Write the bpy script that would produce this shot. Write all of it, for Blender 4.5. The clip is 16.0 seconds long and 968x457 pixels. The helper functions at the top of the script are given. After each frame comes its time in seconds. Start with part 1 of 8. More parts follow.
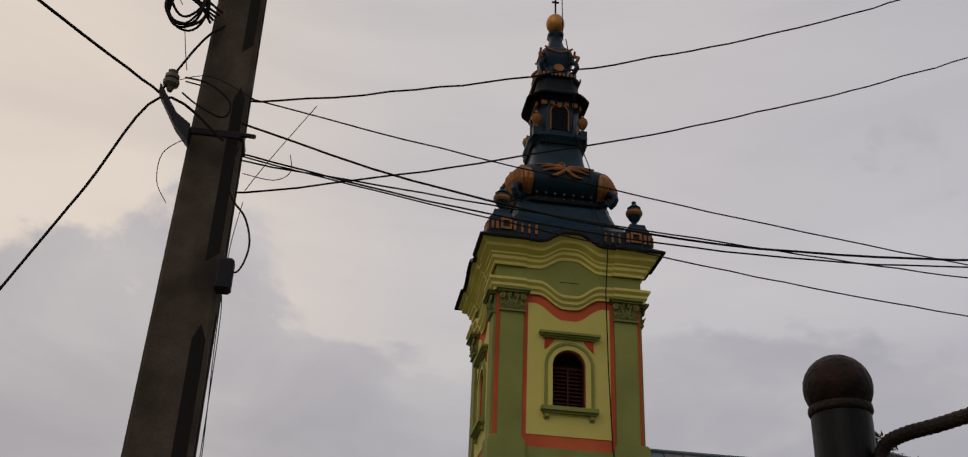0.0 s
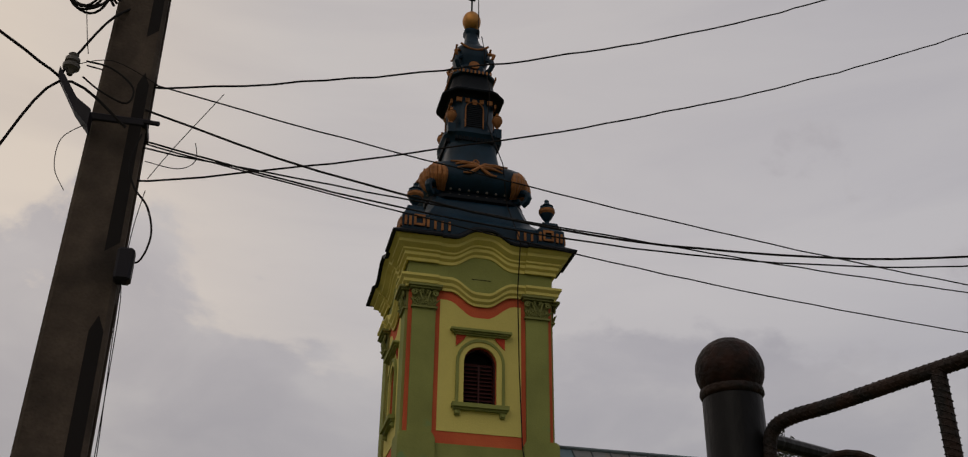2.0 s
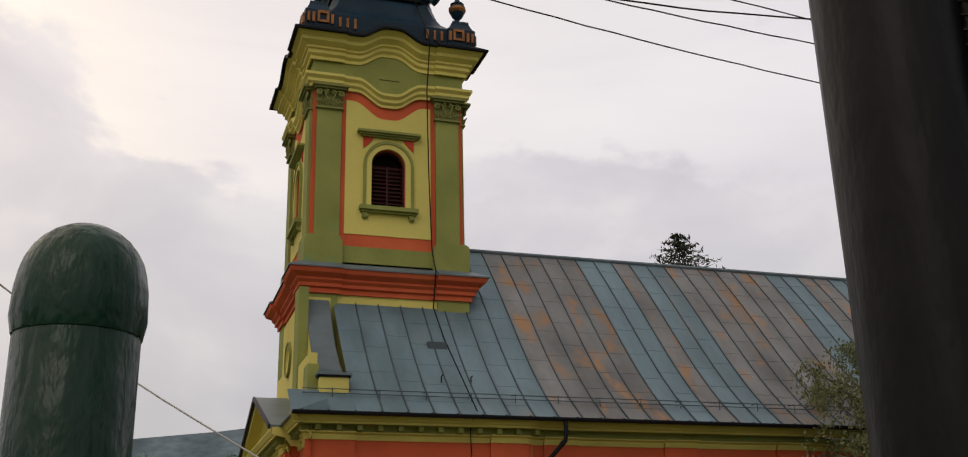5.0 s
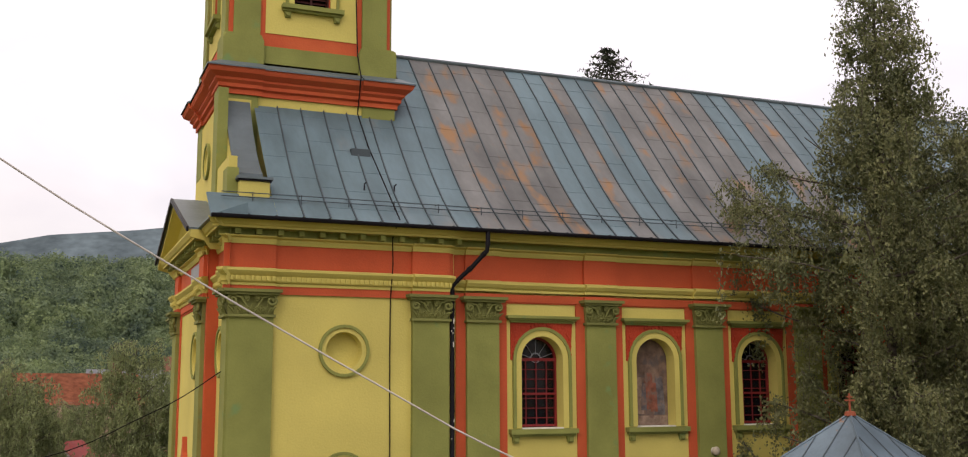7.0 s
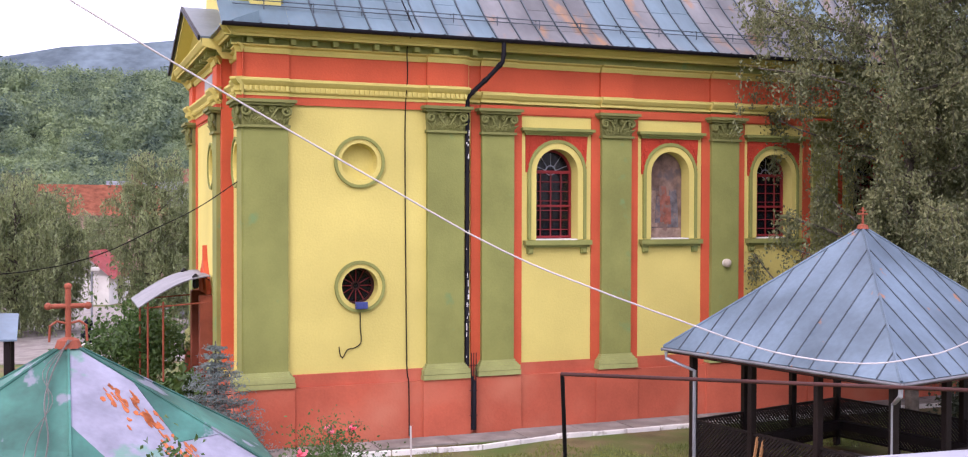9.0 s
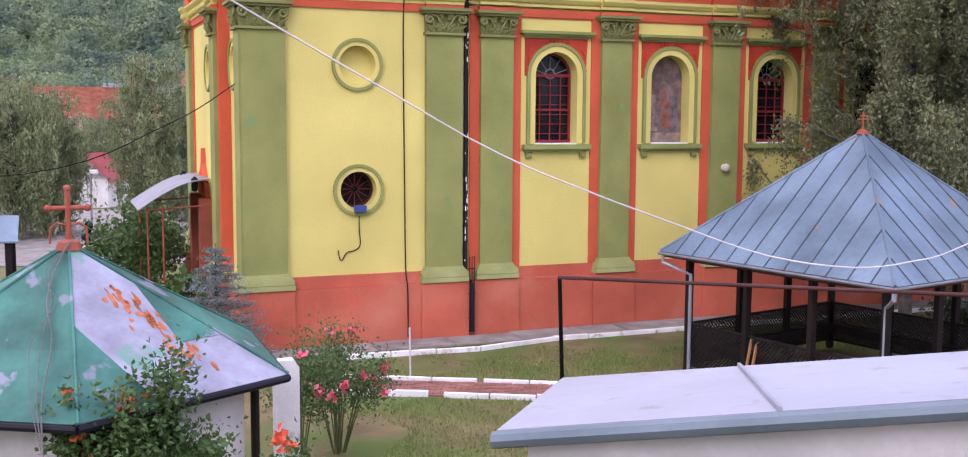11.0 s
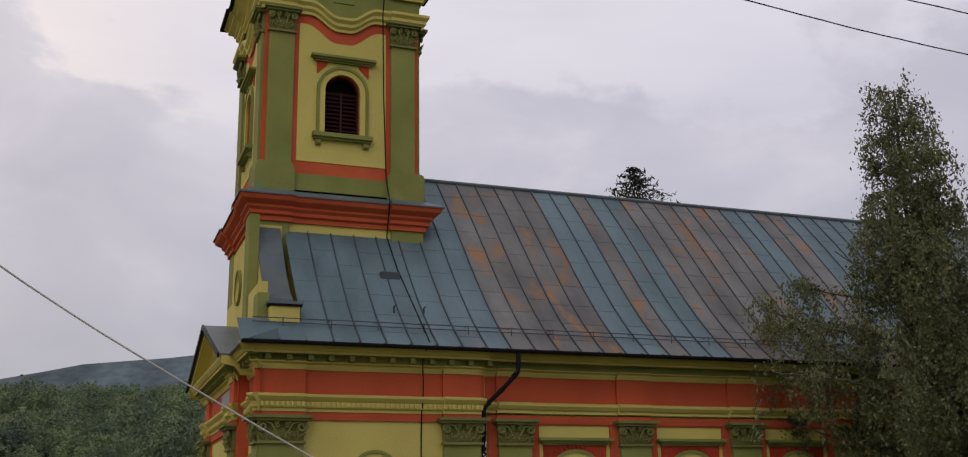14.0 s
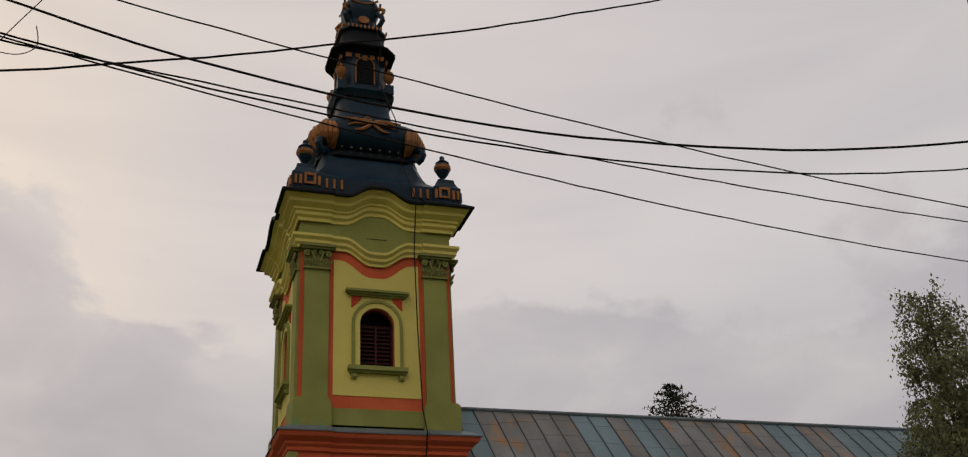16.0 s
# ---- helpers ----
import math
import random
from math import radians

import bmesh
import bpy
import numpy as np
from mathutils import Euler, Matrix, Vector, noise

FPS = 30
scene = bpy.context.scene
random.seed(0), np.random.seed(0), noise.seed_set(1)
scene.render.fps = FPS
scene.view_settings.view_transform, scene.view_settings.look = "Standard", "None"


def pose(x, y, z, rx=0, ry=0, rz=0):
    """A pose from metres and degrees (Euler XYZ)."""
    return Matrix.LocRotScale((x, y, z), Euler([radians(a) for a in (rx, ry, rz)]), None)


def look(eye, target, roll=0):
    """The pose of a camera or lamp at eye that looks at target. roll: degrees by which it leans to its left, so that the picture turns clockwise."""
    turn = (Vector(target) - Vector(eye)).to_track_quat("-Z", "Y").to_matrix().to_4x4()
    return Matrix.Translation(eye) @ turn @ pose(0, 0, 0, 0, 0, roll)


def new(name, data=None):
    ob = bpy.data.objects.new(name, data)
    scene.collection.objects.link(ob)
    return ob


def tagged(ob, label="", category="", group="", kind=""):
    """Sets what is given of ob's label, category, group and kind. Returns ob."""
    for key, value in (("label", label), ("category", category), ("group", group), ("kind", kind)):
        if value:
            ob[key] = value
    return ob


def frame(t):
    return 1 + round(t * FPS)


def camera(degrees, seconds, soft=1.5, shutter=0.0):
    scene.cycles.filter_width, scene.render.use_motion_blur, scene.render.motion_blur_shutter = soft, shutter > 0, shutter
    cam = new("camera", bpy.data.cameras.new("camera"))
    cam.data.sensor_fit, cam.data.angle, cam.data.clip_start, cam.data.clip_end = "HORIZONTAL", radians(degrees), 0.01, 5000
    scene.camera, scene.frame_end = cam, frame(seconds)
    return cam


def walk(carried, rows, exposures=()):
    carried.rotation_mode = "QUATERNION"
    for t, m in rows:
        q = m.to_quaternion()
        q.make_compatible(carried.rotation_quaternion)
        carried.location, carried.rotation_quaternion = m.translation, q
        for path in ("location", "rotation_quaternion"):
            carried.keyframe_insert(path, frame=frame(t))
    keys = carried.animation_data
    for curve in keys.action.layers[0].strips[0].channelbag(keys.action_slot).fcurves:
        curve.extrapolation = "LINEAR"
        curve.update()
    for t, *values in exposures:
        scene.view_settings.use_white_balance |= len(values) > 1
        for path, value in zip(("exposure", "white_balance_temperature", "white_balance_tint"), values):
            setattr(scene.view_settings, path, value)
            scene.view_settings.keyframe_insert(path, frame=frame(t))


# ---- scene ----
cam = camera(48.392, 16.0, soft=1.15)
PATH = [
    (0.0, look((-4.199, -25.551, 5.481), (-2.976, -16.842, 10.241), 2.41)),
    (0.5, look((-4.176, -25.544, 5.509), (-2.539, -17.113, 10.630), 1.86)),
    (1.0, look((-4.194, -25.539, 5.506), (-2.424, -17.225, 10.773), 1.96)),
    (1.5, look((-4.165, -25.509, 5.504), (-2.300, -17.188, 10.727), 1.32)),
    (2.0, look((-4.154, -25.502, 5.477), (-2.149, -16.940, 10.238), 0.76)),
    (2.5, look((-4.101, -25.407, 5.461), (-1.980, -16.718, 9.933), 0.36)),
    (3.0, look((-4.021, -25.319, 5.439), (-1.813, -16.563, 9.735), 0.58)),
    (3.5, look((-3.968, -25.226, 5.411), (-1.728, -16.278, 9.272), -0.53)),
    (3.7, look((-3.945, -25.189, 5.404), (-1.609, -16.205, 9.121), -0.76)),
    (4.4, look((-3.886, -24.900, 5.344), (-1.276, -15.856, 8.719), -1.45)),
    (5.1, look((-3.855, -24.493, 5.283), (-0.820, -15.524, 8.500), -1.25)),
    (5.8, look((-3.846, -24.269, 5.275), (-0.448, -15.284, 8.056), -0.82)),
    (6.0, look((-3.830, -24.287, 5.282), (-0.375, -15.265, 7.869), -0.84)),
    (6.5, look((-3.789, -24.236, 5.342), (-0.138, -15.150, 7.372), -0.49)),
    (7.0, look((-3.802, -24.181, 5.399), (-0.041, -15.042, 6.923), -0.25)),
    (7.5, look((-3.819, -24.171, 5.382), (-0.000, -14.986, 6.412), -0.43)),
    (8.0, look((-3.813, -24.155, 5.362), (-0.020, -14.920, 5.938), -0.24)),
    (8.5, look((-3.785, -24.120, 5.347), (-0.100, -14.825, 5.504), -0.04)),
    (9.0, look((-3.744, -24.098, 5.331), (-0.079, -14.795, 5.150), 0.15)),
    (9.5, look((-3.744, -24.098, 5.334), (-0.106, -14.799, 4.796), -0.12)),
    (9.7, look((-3.751, -24.100, 5.339), (-0.114, -14.808, 4.677), -0.07)),
    (10.4, look((-3.746, -24.109, 5.333), (-0.110, -14.846, 4.284), 0.10)),
    (11.1, look((-3.740, -24.126, 5.325), (-0.075, -14.867, 4.259), 0.45)),
    (11.8, look((-3.735, -24.140, 5.317), (-0.065, -14.840, 4.899), 0.46)),
    (12.0, look((-3.738, -24.150, 5.320), (-0.072, -14.846, 5.233), 0.31)),
    (12.5, look((-3.745, -24.150, 5.332), (-0.130, -14.849, 5.985), -0.05)),
    (13.0, look((-3.750, -24.150, 5.332), (-0.153, -14.908, 6.616), -0.60)),
    (13.5, look((-3.755, -24.170, 5.340), (-0.289, -14.998, 7.306), -1.19)),
    (14.0, look((-3.765, -24.200, 5.383), (-0.343, -15.178, 8.010), -1.07)),
    (14.5, look((-3.785, -24.260, 5.345), (-0.440, -15.403, 8.563), -1.46)),
    (15.0, look((-3.816, -24.346, 5.368), (-0.672, -15.618, 9.098), -1.86)),
    (15.5, look((-3.834, -24.341, 5.409), (-0.793, -15.769, 9.560), -2.51)),
    (16.0, look((-3.918, -24.422, 5.432), (-0.943, -16.026, 9.973), -3.45)),
]
EXPOSURES = [(0.0, -0.70, 6600, 10), (1.5, -0.70, 6600, 10), (2.0, -0.82, 6700, 10), (2.5, -0.68, 6700, 10), (3.0, -0.45, 6800, 10), (3.7, -0.18, 6800, 10), (5.8, -0.02, 6800, 10), (6.5, 0.22, 6900, 11), (7.0, 0.66, 6900, 15), (7.5, 1.14, 6900, 20), (8.0, 1.45, 6600, 24), (8.5, 1.6, 6100, 28), (9.0, 1.63, 5800, 31), (9.5, 1.53, 5550, 31), (12.0, 1.52, 5450, 32), (12.5, 1.58, 5350, 33), (13.0, 1.1, 5700, 25), (13.5, -0.14, 6000, 16), (14.0, -0.28, 6350, 15), (14.5, -0.34, 6850, 13), (16.0, -0.5, 7000, 11)]
walk(cam, PATH, EXPOSURES)

# ---- world and light: an overcast evening, brighter and warmer in the west ----
SUN_ELEVATION, SUN_AZIMUTH = 38, 215
world = bpy.data.worlds.new("overcast_sky")
scene.world = world
world.use_nodes = True
wt = world.node_tree
wt.nodes.clear()


def wnode(kind, **kw):
    n = wt.nodes.new(kind)
    for k, v in kw.items():
        n.inputs[k].default_value = v
    return n


def ramp_node(tree, stops):
    r = tree.nodes.new("ShaderNodeValToRGB")
    while len(r.color_ramp.elements) < len(stops):
        r.color_ramp.elements.new(0.5)
    for e, (p, c) in zip(r.color_ramp.elements, stops):
        e.position, e.color = p, (*c, 1)
    return r


coord = wt.nodes.new("ShaderNodeTexCoord")
sky = wt.nodes.new("ShaderNodeTexSky")
sky.sky_type, sky.sun_disc = "NISHITA", False
sky.sun_elevation, sky.sun_rotation = radians(SUN_ELEVATION), radians(SUN_AZIMUTH)
bg_sky = wnode("ShaderNodeBackground", Strength=0.02)
wt.links.new(sky.outputs[0], bg_sky.inputs[0])
# cloud deck: a smooth grade across the compass, soft cumulus low down, thin mottling above
grade = wt.nodes.new("ShaderNodeVectorMath")
grade.operation = "DOT_PRODUCT"
grade.inputs[1].default_value = (-0.93, -0.1, -0.36)
wt.links.new(coord.outputs["Generated"], grade.inputs[0])
tone = ramp_node(wt, [(0.0, (0.76, 0.74, 0.775)), (0.3, (0.80, 0.77, 0.795)), (0.5, (0.90, 0.845, 0.825)), (0.62, (1.12, 0.98, 0.84)), (1.0, (1.2, 1.05, 0.92))])
shift = wnode("ShaderNodeMath")
shift.operation = "MULTIPLY_ADD"
shift.inputs[1].default_value, shift.inputs[2].default_value = 0.5, 0.66
wt.links.new(grade.outputs["Value"], shift.inputs[0])
wt.links.new(shift.outputs[0], tone.inputs[0])
stretch = wnode("ShaderNodeMapping", Scale=(1.0, 1.0, 1.7))
wt.links.new(coord.outputs["Generated"], stretch.inputs[0])
puff = wnode("ShaderNodeTexNoise", Scale=3.6, Detail=9.0, Roughness=0.56, Distortion=0.2)
wt.links.new(stretch.outputs[0], puff.inputs[0])
height = wt.nodes.new("ShaderNodeSeparateXYZ")
wt.links.new(coord.outputs["Generated"], height.inputs[0])


def wmath(op, a, b, c=0.0):
    n = wt.nodes.new("ShaderNodeMath")
    n.operation = op
    for i, v in enumerate((a, b, c)):
        if isinstance(v, (int, float)):
            n.inputs[i].default_value = v
        else:
            wt.links.new(v, n.inputs[i])
    return n.outputs[0]


# the bank of cumulus stands up to about 22 degrees over the horizon, with a billowing upper edge
bank = wmath("SUBTRACT", wmath("MULTIPLY", puff.outputs[0], 0.75), height.outputs[2])
bank_edge = wt.nodes.new("ShaderNodeMapRange")
bank_edge.interpolation_type = "SMOOTHSTEP"
for k, v in zip(("From Min", "From Max", "To Min", "To Max"), (-0.02, 0.03, 0.0, 0.78)):
    bank_edge.inputs[k].default_value = v
wt.links.new(bank, bank_edge.inputs[0])
lumps = wnode("ShaderNodeTexNoise", Scale=5.5, Detail=6.0, Roughness=0.5, Distortion=0.4)
wt.links.new(stretch.outputs[0], lumps.inputs[0])
bank_tone = ramp_node(wt, [(0.36, (0.60, 0.57, 0.61)), (0.52, (0.68, 0.645, 0.675)), (0.66, (0.80, 0.76, 0.765))])
wt.links.new(lumps.outputs[0], bank_tone.inputs[0])
# thin streaks in the veil above
flat = wnode("ShaderNodeMapping", Scale=(1.0, 1.0, 5.0))
wt.links.new(coord.outputs["Generated"], flat.inputs[0])
veil = wnode("ShaderNodeTexNoise", Scale=3.0, Detail=6.0, Roughness=0.5, Distortion=0.5)
wt.links.new(flat.outputs[0], veil.inputs[0])
veil_tone = ramp_node(wt, [(0.35, (0.91, 0.91, 0.93)), (0.65, (1.0, 1.0, 1.0))])
wt.links.new(veil.outputs[0], veil_tone.inputs[0])
veiled = wt.nodes.new("ShaderNodeMix")
veiled.data_type, veiled.blend_type = "RGBA", "MULTIPLY"
veiled.inputs["Factor"].default_value = 1.0
wt.links.new(tone.outputs[0], veiled.inputs["A"])
wt.links.new(veil_tone.outputs[0], veiled.inputs["B"])
clouds = wt.nodes.new("ShaderNodeMix")
clouds.data_type = "RGBA"
wt.links.new(bank_edge.outputs[0], clouds.inputs["Factor"])
wt.links.new(veiled.outputs["Result"], clouds.inputs["A"])
wt.links.new(bank_tone.outputs[0], clouds.inputs["B"])
bg_cloud = wnode("ShaderNodeBackground", Strength=1.0)
wt.links.new(clouds.outputs["Result"], bg_cloud.inputs[0])
# darker towards the horizon; unseen southern sky dimmed to take light off the facade
thick = wt.nodes.new("ShaderNodeMapRange")
for k, v in zip(("From Min", "From Max", "To Min", "To Max"), (0.04, 0.42, 0.56, 1.0)):
    thick.inputs[k].default_value = v
wt.links.new(height.outputs[2], thick.inputs[0])
wt.links.new(wmath("MULTIPLY", wmath("MULTIPLY_ADD", height.outputs[1], 0.13, 0.94), thick.outputs[0]), bg_cloud.inputs["Strength"])
both = wt.nodes.new("ShaderNodeAddShader")
wt.links.new(bg_sky.outputs[0], both.inputs[0])
wt.links.new(bg_cloud.outputs[0], both.inputs[1])
wout = wt.nodes.new("ShaderNodeOutputWorld")
wt.links.new(both.outputs[0], wout.inputs[0])

sun = new("sun", bpy.data.lights.new("sun", "SUN"))
sun.data.energy, sun.data.angle, sun.data.color = 0.3, radians(25), (1.0, 0.95, 0.88)
_a, _e = radians(SUN_AZIMUTH), radians(SUN_ELEVATION)
sun.matrix_world = look((30 * math.sin(_a) * math.cos(_e), 30 * math.cos(_a) * math.cos(_e), 30 * math.sin(_e)), (0, 0, 0))

# ---- materials ----
def material(name, colour, rough=0.8, metal=0.0, vary=0.12, scale=1.2, grain=40.0, bump=0.15, stain=None, stain_at=(0.58, 0.7), stain_scale=0.6, stretch=(1, 1, 1), pick=0.0, spec=0.22):
    """Base colour with broad and fine variation, an optional stain colour, pieces varied by the object's random number, and relief."""
    m = bpy.data.materials.new(name)
    m.use_nodes = True
    t = m.node_tree
    b = t.nodes["Principled BSDF"]
    b.inputs["Metallic"].default_value = metal
    b.inputs["Specular IOR Level"].default_value = spec
    tc = t.nodes.new("ShaderNodeNewGeometry")
    mp = t.nodes.new("ShaderNodeMapping")
    mp.inputs["Scale"].default_value = stretch
    t.links.new(tc.outputs["Position"], mp.inputs[0])

    def noisy(s, detail=5.0):
        n = t.nodes.new("ShaderNodeTexNoise")
        n.inputs["Scale"].default_value, n.inputs["Detail"].default_value = s, detail
        t.links.new(mp.outputs[0], n.inputs[0])
        return n

    def blend(a, bb, fac, mode="MIX"):
        x = t.nodes.new("ShaderNodeMix")
        x.data_type, x.blend_type = "RGBA", mode
        for sock, v in (("A", a), ("B", bb)):
            if isinstance(v, tuple):
                x.inputs[sock].default_value = (*v, 1)
            else:
                t.links.new(v, x.inputs[sock])
        if isinstance(fac, float):
            x.inputs["Factor"].default_value = fac
        else:
            t.links.new(fac, x.inputs["Factor"])
        return x.outputs["Result"]

    broad, fine = noisy(scale), noisy(grain, 3.0)
    dark = tuple(c * (1 - 1.6 * vary) for c in colour)
    light = tuple(min(1, c * (1 + 1.2 * vary)) for c in colour)
    r1 = ramp_node(t, [(0.3, dark), (0.7, light)])
    t.links.new(broad.outputs[0], r1.inputs[0])
    r2 = ramp_node(t, [(0.3, (0.82, 0.82, 0.82)), (0.7, (1, 1, 1))])
    t.links.new(fine.outputs[0], r2.inputs[0])
    col = blend(r1.outputs[0], r2.outputs[0], min(1.0, vary * 4), "MULTIPLY")
    if stain:
        n = noisy(stain_scale, 8.0)
        r3 = ramp_node(t, [(stain_at[0], (0, 0, 0)), (stain_at[1], (1, 1, 1))])
        t.links.new(n.outputs[0], r3.inputs[0])
        col = blend(col, stain, r3.outputs[0])
    if pick:
        info = t.nodes.new("ShaderNodeObjectInfo")
        r4 = ramp_node(t, [(0.0, (1 - pick,) * 3), (1.0, (1, 1, 1))])
        t.links.new(info.outputs["Random"], r4.inputs[0])
        col = blend(col, r4.outputs[0], 1.0, "MULTIPLY")
    t.links.new(col, b.inputs["Base Color"])
    rr = t.nodes.new("ShaderNodeMapRange")
    rr.inputs["To Min"].default_value, rr.inputs["To Max"].default_value = max(0.02, rough - 0.1), min(1.0, rough + 0.1)
    t.links.new(fine.outputs[0], rr.inputs[0])
    t.links.new(rr.outputs[0], b.inputs["Roughness"])
    if bump:
        bp = t.nodes.new("ShaderNodeBump")
        bp.inputs["Strength"].default_value, bp.inputs["Distance"].default_value = bump, 0.02
        t.links.new(fine.outputs[0], bp.inputs["Height"])
        t.links.new(bp.outputs[0], b.inputs["Normal"])
    return m


YELLOW = material("yellow_plaster", (0.600, 0.525, 0.150), 0.85, vary=0.075, scale=0.5, grain=22, bump=0.3, stain=(0.54, 0.48, 0.145), stain_at=(0.6, 0.85), stain_scale=0.35)
GREEN = material("olive_plaster", (0.24, 0.26, 0.075), 0.8, vary=0.11, scale=0.8, grain=22, bump=0.3, stain=(0.17, 0.255, 0.095), stain_at=(0.64, 0.72), stain_scale=1.7)
ORANGE = material("orange_plaster", (0.53, 0.098, 0.040), 0.8, vary=0.10, scale=0.6, grain=22, bump=0.3, stain=(0.62, 0.14, 0.05), stain_at=(0.55, 0.8), stain_scale=0.5)
RED_TRIM = material("brick_red_plaster", (0.42, 0.05, 0.022), 0.8, vary=0.16, grain=16, bump=1.0)
PLINTH = material("weathered_plinth_paint", (0.47, 0.115, 0.062), 0.85, vary=0.13, scale=0.7, grain=18, bump=0.35, stain=(0.50, 0.17, 0.10), stain_at=(0.5, 0.75), stain_scale=0.5)
BASE_GREEN = material("pale_olive_plaster", (0.34, 0.365, 0.135), 0.8, vary=0.12, scale=1.2, grain=22, bump=0.3)
CAPITAL = material("capital_plaster", (0.19, 0.20, 0.065), 0.8, vary=0.1, grain=30, bump=0.25)
SHEET = material("painted_sheet_roof", (0.135, 0.205, 0.240), 0.45, metal=0.15, vary=0.16, scale=0.9, grain=9, bump=0.10, stain=(0.23, 0.20, 0.175), stain_at=(0.60, 0.9), stain_scale=1.1, stretch=(1, 0.35, 0.35), pick=0.10)
SHEET_WORN = material("rusting_sheet_roof", (0.195, 0.198, 0.20), 0.55, metal=0.1, vary=0.2, scale=0.9, grain=8, bump=0.12, stain=(0.30, 0.17, 0.085), stain_at=(0.545, 0.68), stain_scale=1.7, stretch=(1, 0.5, 0.5), pick=0.2)
FLASH = material("flashing_sheet", (0.13, 0.165, 0.185), 0.45, metal=0.2, vary=0.12, grain=12, bump=0.06)
SEAM = material("dark_seam_sheet", (0.07, 0.09, 0.105), 0.5, metal=0.2, vary=0.1)
GUTTER = material("dark_gutter_metal", (0.014, 0.013, 0.018), 0.5, spec=0.12, vary=0.1, bump=0.05)
SPIRE = material("spire_blue_sheet", (0.005, 0.023, 0.042), 0.42, spec=0.16, vary=0.2, scale=1.5, grain=14, bump=0.1)
SPIRE_DARK = material("spire_dark_sheet", (0.005, 0.008, 0.012), 0.6, spec=0.1, vary=0.15)
GOLD = material("old_gilding", (0.28, 0.118, 0.040), 0.55, metal=0.3, vary=0.22, scale=4, grain=30, bump=0.3)
BALL_GOLD = material("gilded_ball", (0.42, 0.20, 0.055), 0.45, metal=0.6, vary=0.12, scale=3, grain=30, bump=0.1)
# near-black that stands in for shade inside openings and recesses
SHADE_BLACK = material("shade_black", (0.012, 0.010, 0.010), 0.9, vary=0.1, bump=0.0)
FRAME_RED = material("dark_red_joinery", (0.22, 0.022, 0.024), 0.5, vary=0.12, grain=60)
LOUVRE = material("maroon_louvre", (0.042, 0.010, 0.009), 0.6, vary=0.15, grain=60)
IRON = material("black_painted_iron", (0.0040, 0.0040, 0.0046), 0.42, vary=0.25, scale=12, grain=60, bump=0.12, stain=(0.05, 0.045, 0.045), stain_at=(0.66, 0.74), stain_scale=26, stretch=(1, 1, 0.35), spec=0.12)
RUSTY_IRON = material("rust_bitten_iron", (0.012, 0.0065, 0.005), 0.55, vary=0.35, scale=18, grain=70, bump=0.25, stain=(0.028, 0.011, 0.007), stain_at=(0.45, 0.65), stain_scale=30, spec=0.12)
REBAR = material("rusty_ribbed_bar", (0.026, 0.013, 0.009), 0.65, vary=0.3, scale=20, grain=120, bump=0.3, stain=(0.010, 0.009, 0.009), stain_at=(0.45, 0.62), stain_scale=30)
POST_GREEN = material("dark_green_gloss_paint", (0.004, 0.032, 0.018), 0.25, vary=0.2, scale=14, grain=60, bump=0.25, stain=(0.02, 0.035, 0.026), stain_at=(0.66, 0.75), stain_scale=35, stretch=(1, 1, 0.4))
CONCRETE = material("weathered_concrete", (0.080, 0.061, 0.048), 0.9, vary=0.28, scale=3.0, grain=45, bump=0.5, stain=(0.03, 0.024, 0.02), stain_at=(0.5, 0.7), stain_scale=2.0)
PAVING = material("grey_pavement", (0.28, 0.255, 0.23), 0.9, vary=0.18, scale=2, grain=30, bump=0.4, stain=(0.17, 0.15, 0.13), stain_at=(0.5, 0.72), stain_scale=0.9, pick=0.15)
KERB = material("whitewashed_kerb", (0.72, 0.71, 0.68), 0.85, vary=0.12, grain=40, bump=0.3, stain=(0.4, 0.38, 0.34), stain_at=(0.58, 0.7), stain_scale=5)
BRICK_PATH = material("red_brick_pavers", (0.30, 0.14, 0.11), 0.9, vary=0.15, grain=40, bump=0.4, pick=0.3)
SOIL = material("lawn_soil", (0.17, 0.135, 0.065), 0.95, vary=0.25, scale=0.8, grain=18, bump=0.6, stain=(0.085, 0.12, 0.028), stain_at=(0.42, 0.6), stain_scale=0.5)
HILL_GRASS = material("hill_grass", (0.11, 0.15, 0.06), 0.95, vary=0.25, scale=0.05, grain=2, bump=0.3)
CABLE = material("black_cable", (0.006, 0.005, 0.005), 0.8, vary=0.1, bump=0.0)
CABLE_WHITE = material("pale_cable", (0.55, 0.52, 0.50), 0.5, vary=0.1, bump=0.0)
PORCELAIN = material("grey_porcelain", (0.12, 0.11, 0.10), 0.3, vary=0.15, grain=60)
# dark wood, its colour lowered further for the shade inside the gazebo
DARK_WOOD = material("dark_shaded_wood", (0.012, 0.0075, 0.007), 0.6, vary=0.25, scale=3, grain=50, bump=0.3, stretch=(1, 1, 0.2))
BARE_WOOD = material("bare_timber", (0.33, 0.17, 0.07), 0.7, vary=0.2, grain=50, bump=0.3)
GAZEBO_SHEET = material("gazebo_blue_sheet", (0.135, 0.19, 0.24), 0.5, metal=0.1, vary=0.2, scale=0.9, grain=10, bump=0.06, stain=(0.30, 0.15, 0.085), stain_at=(0.665, 0.70), stain_scale=2.3, pick=0.12)
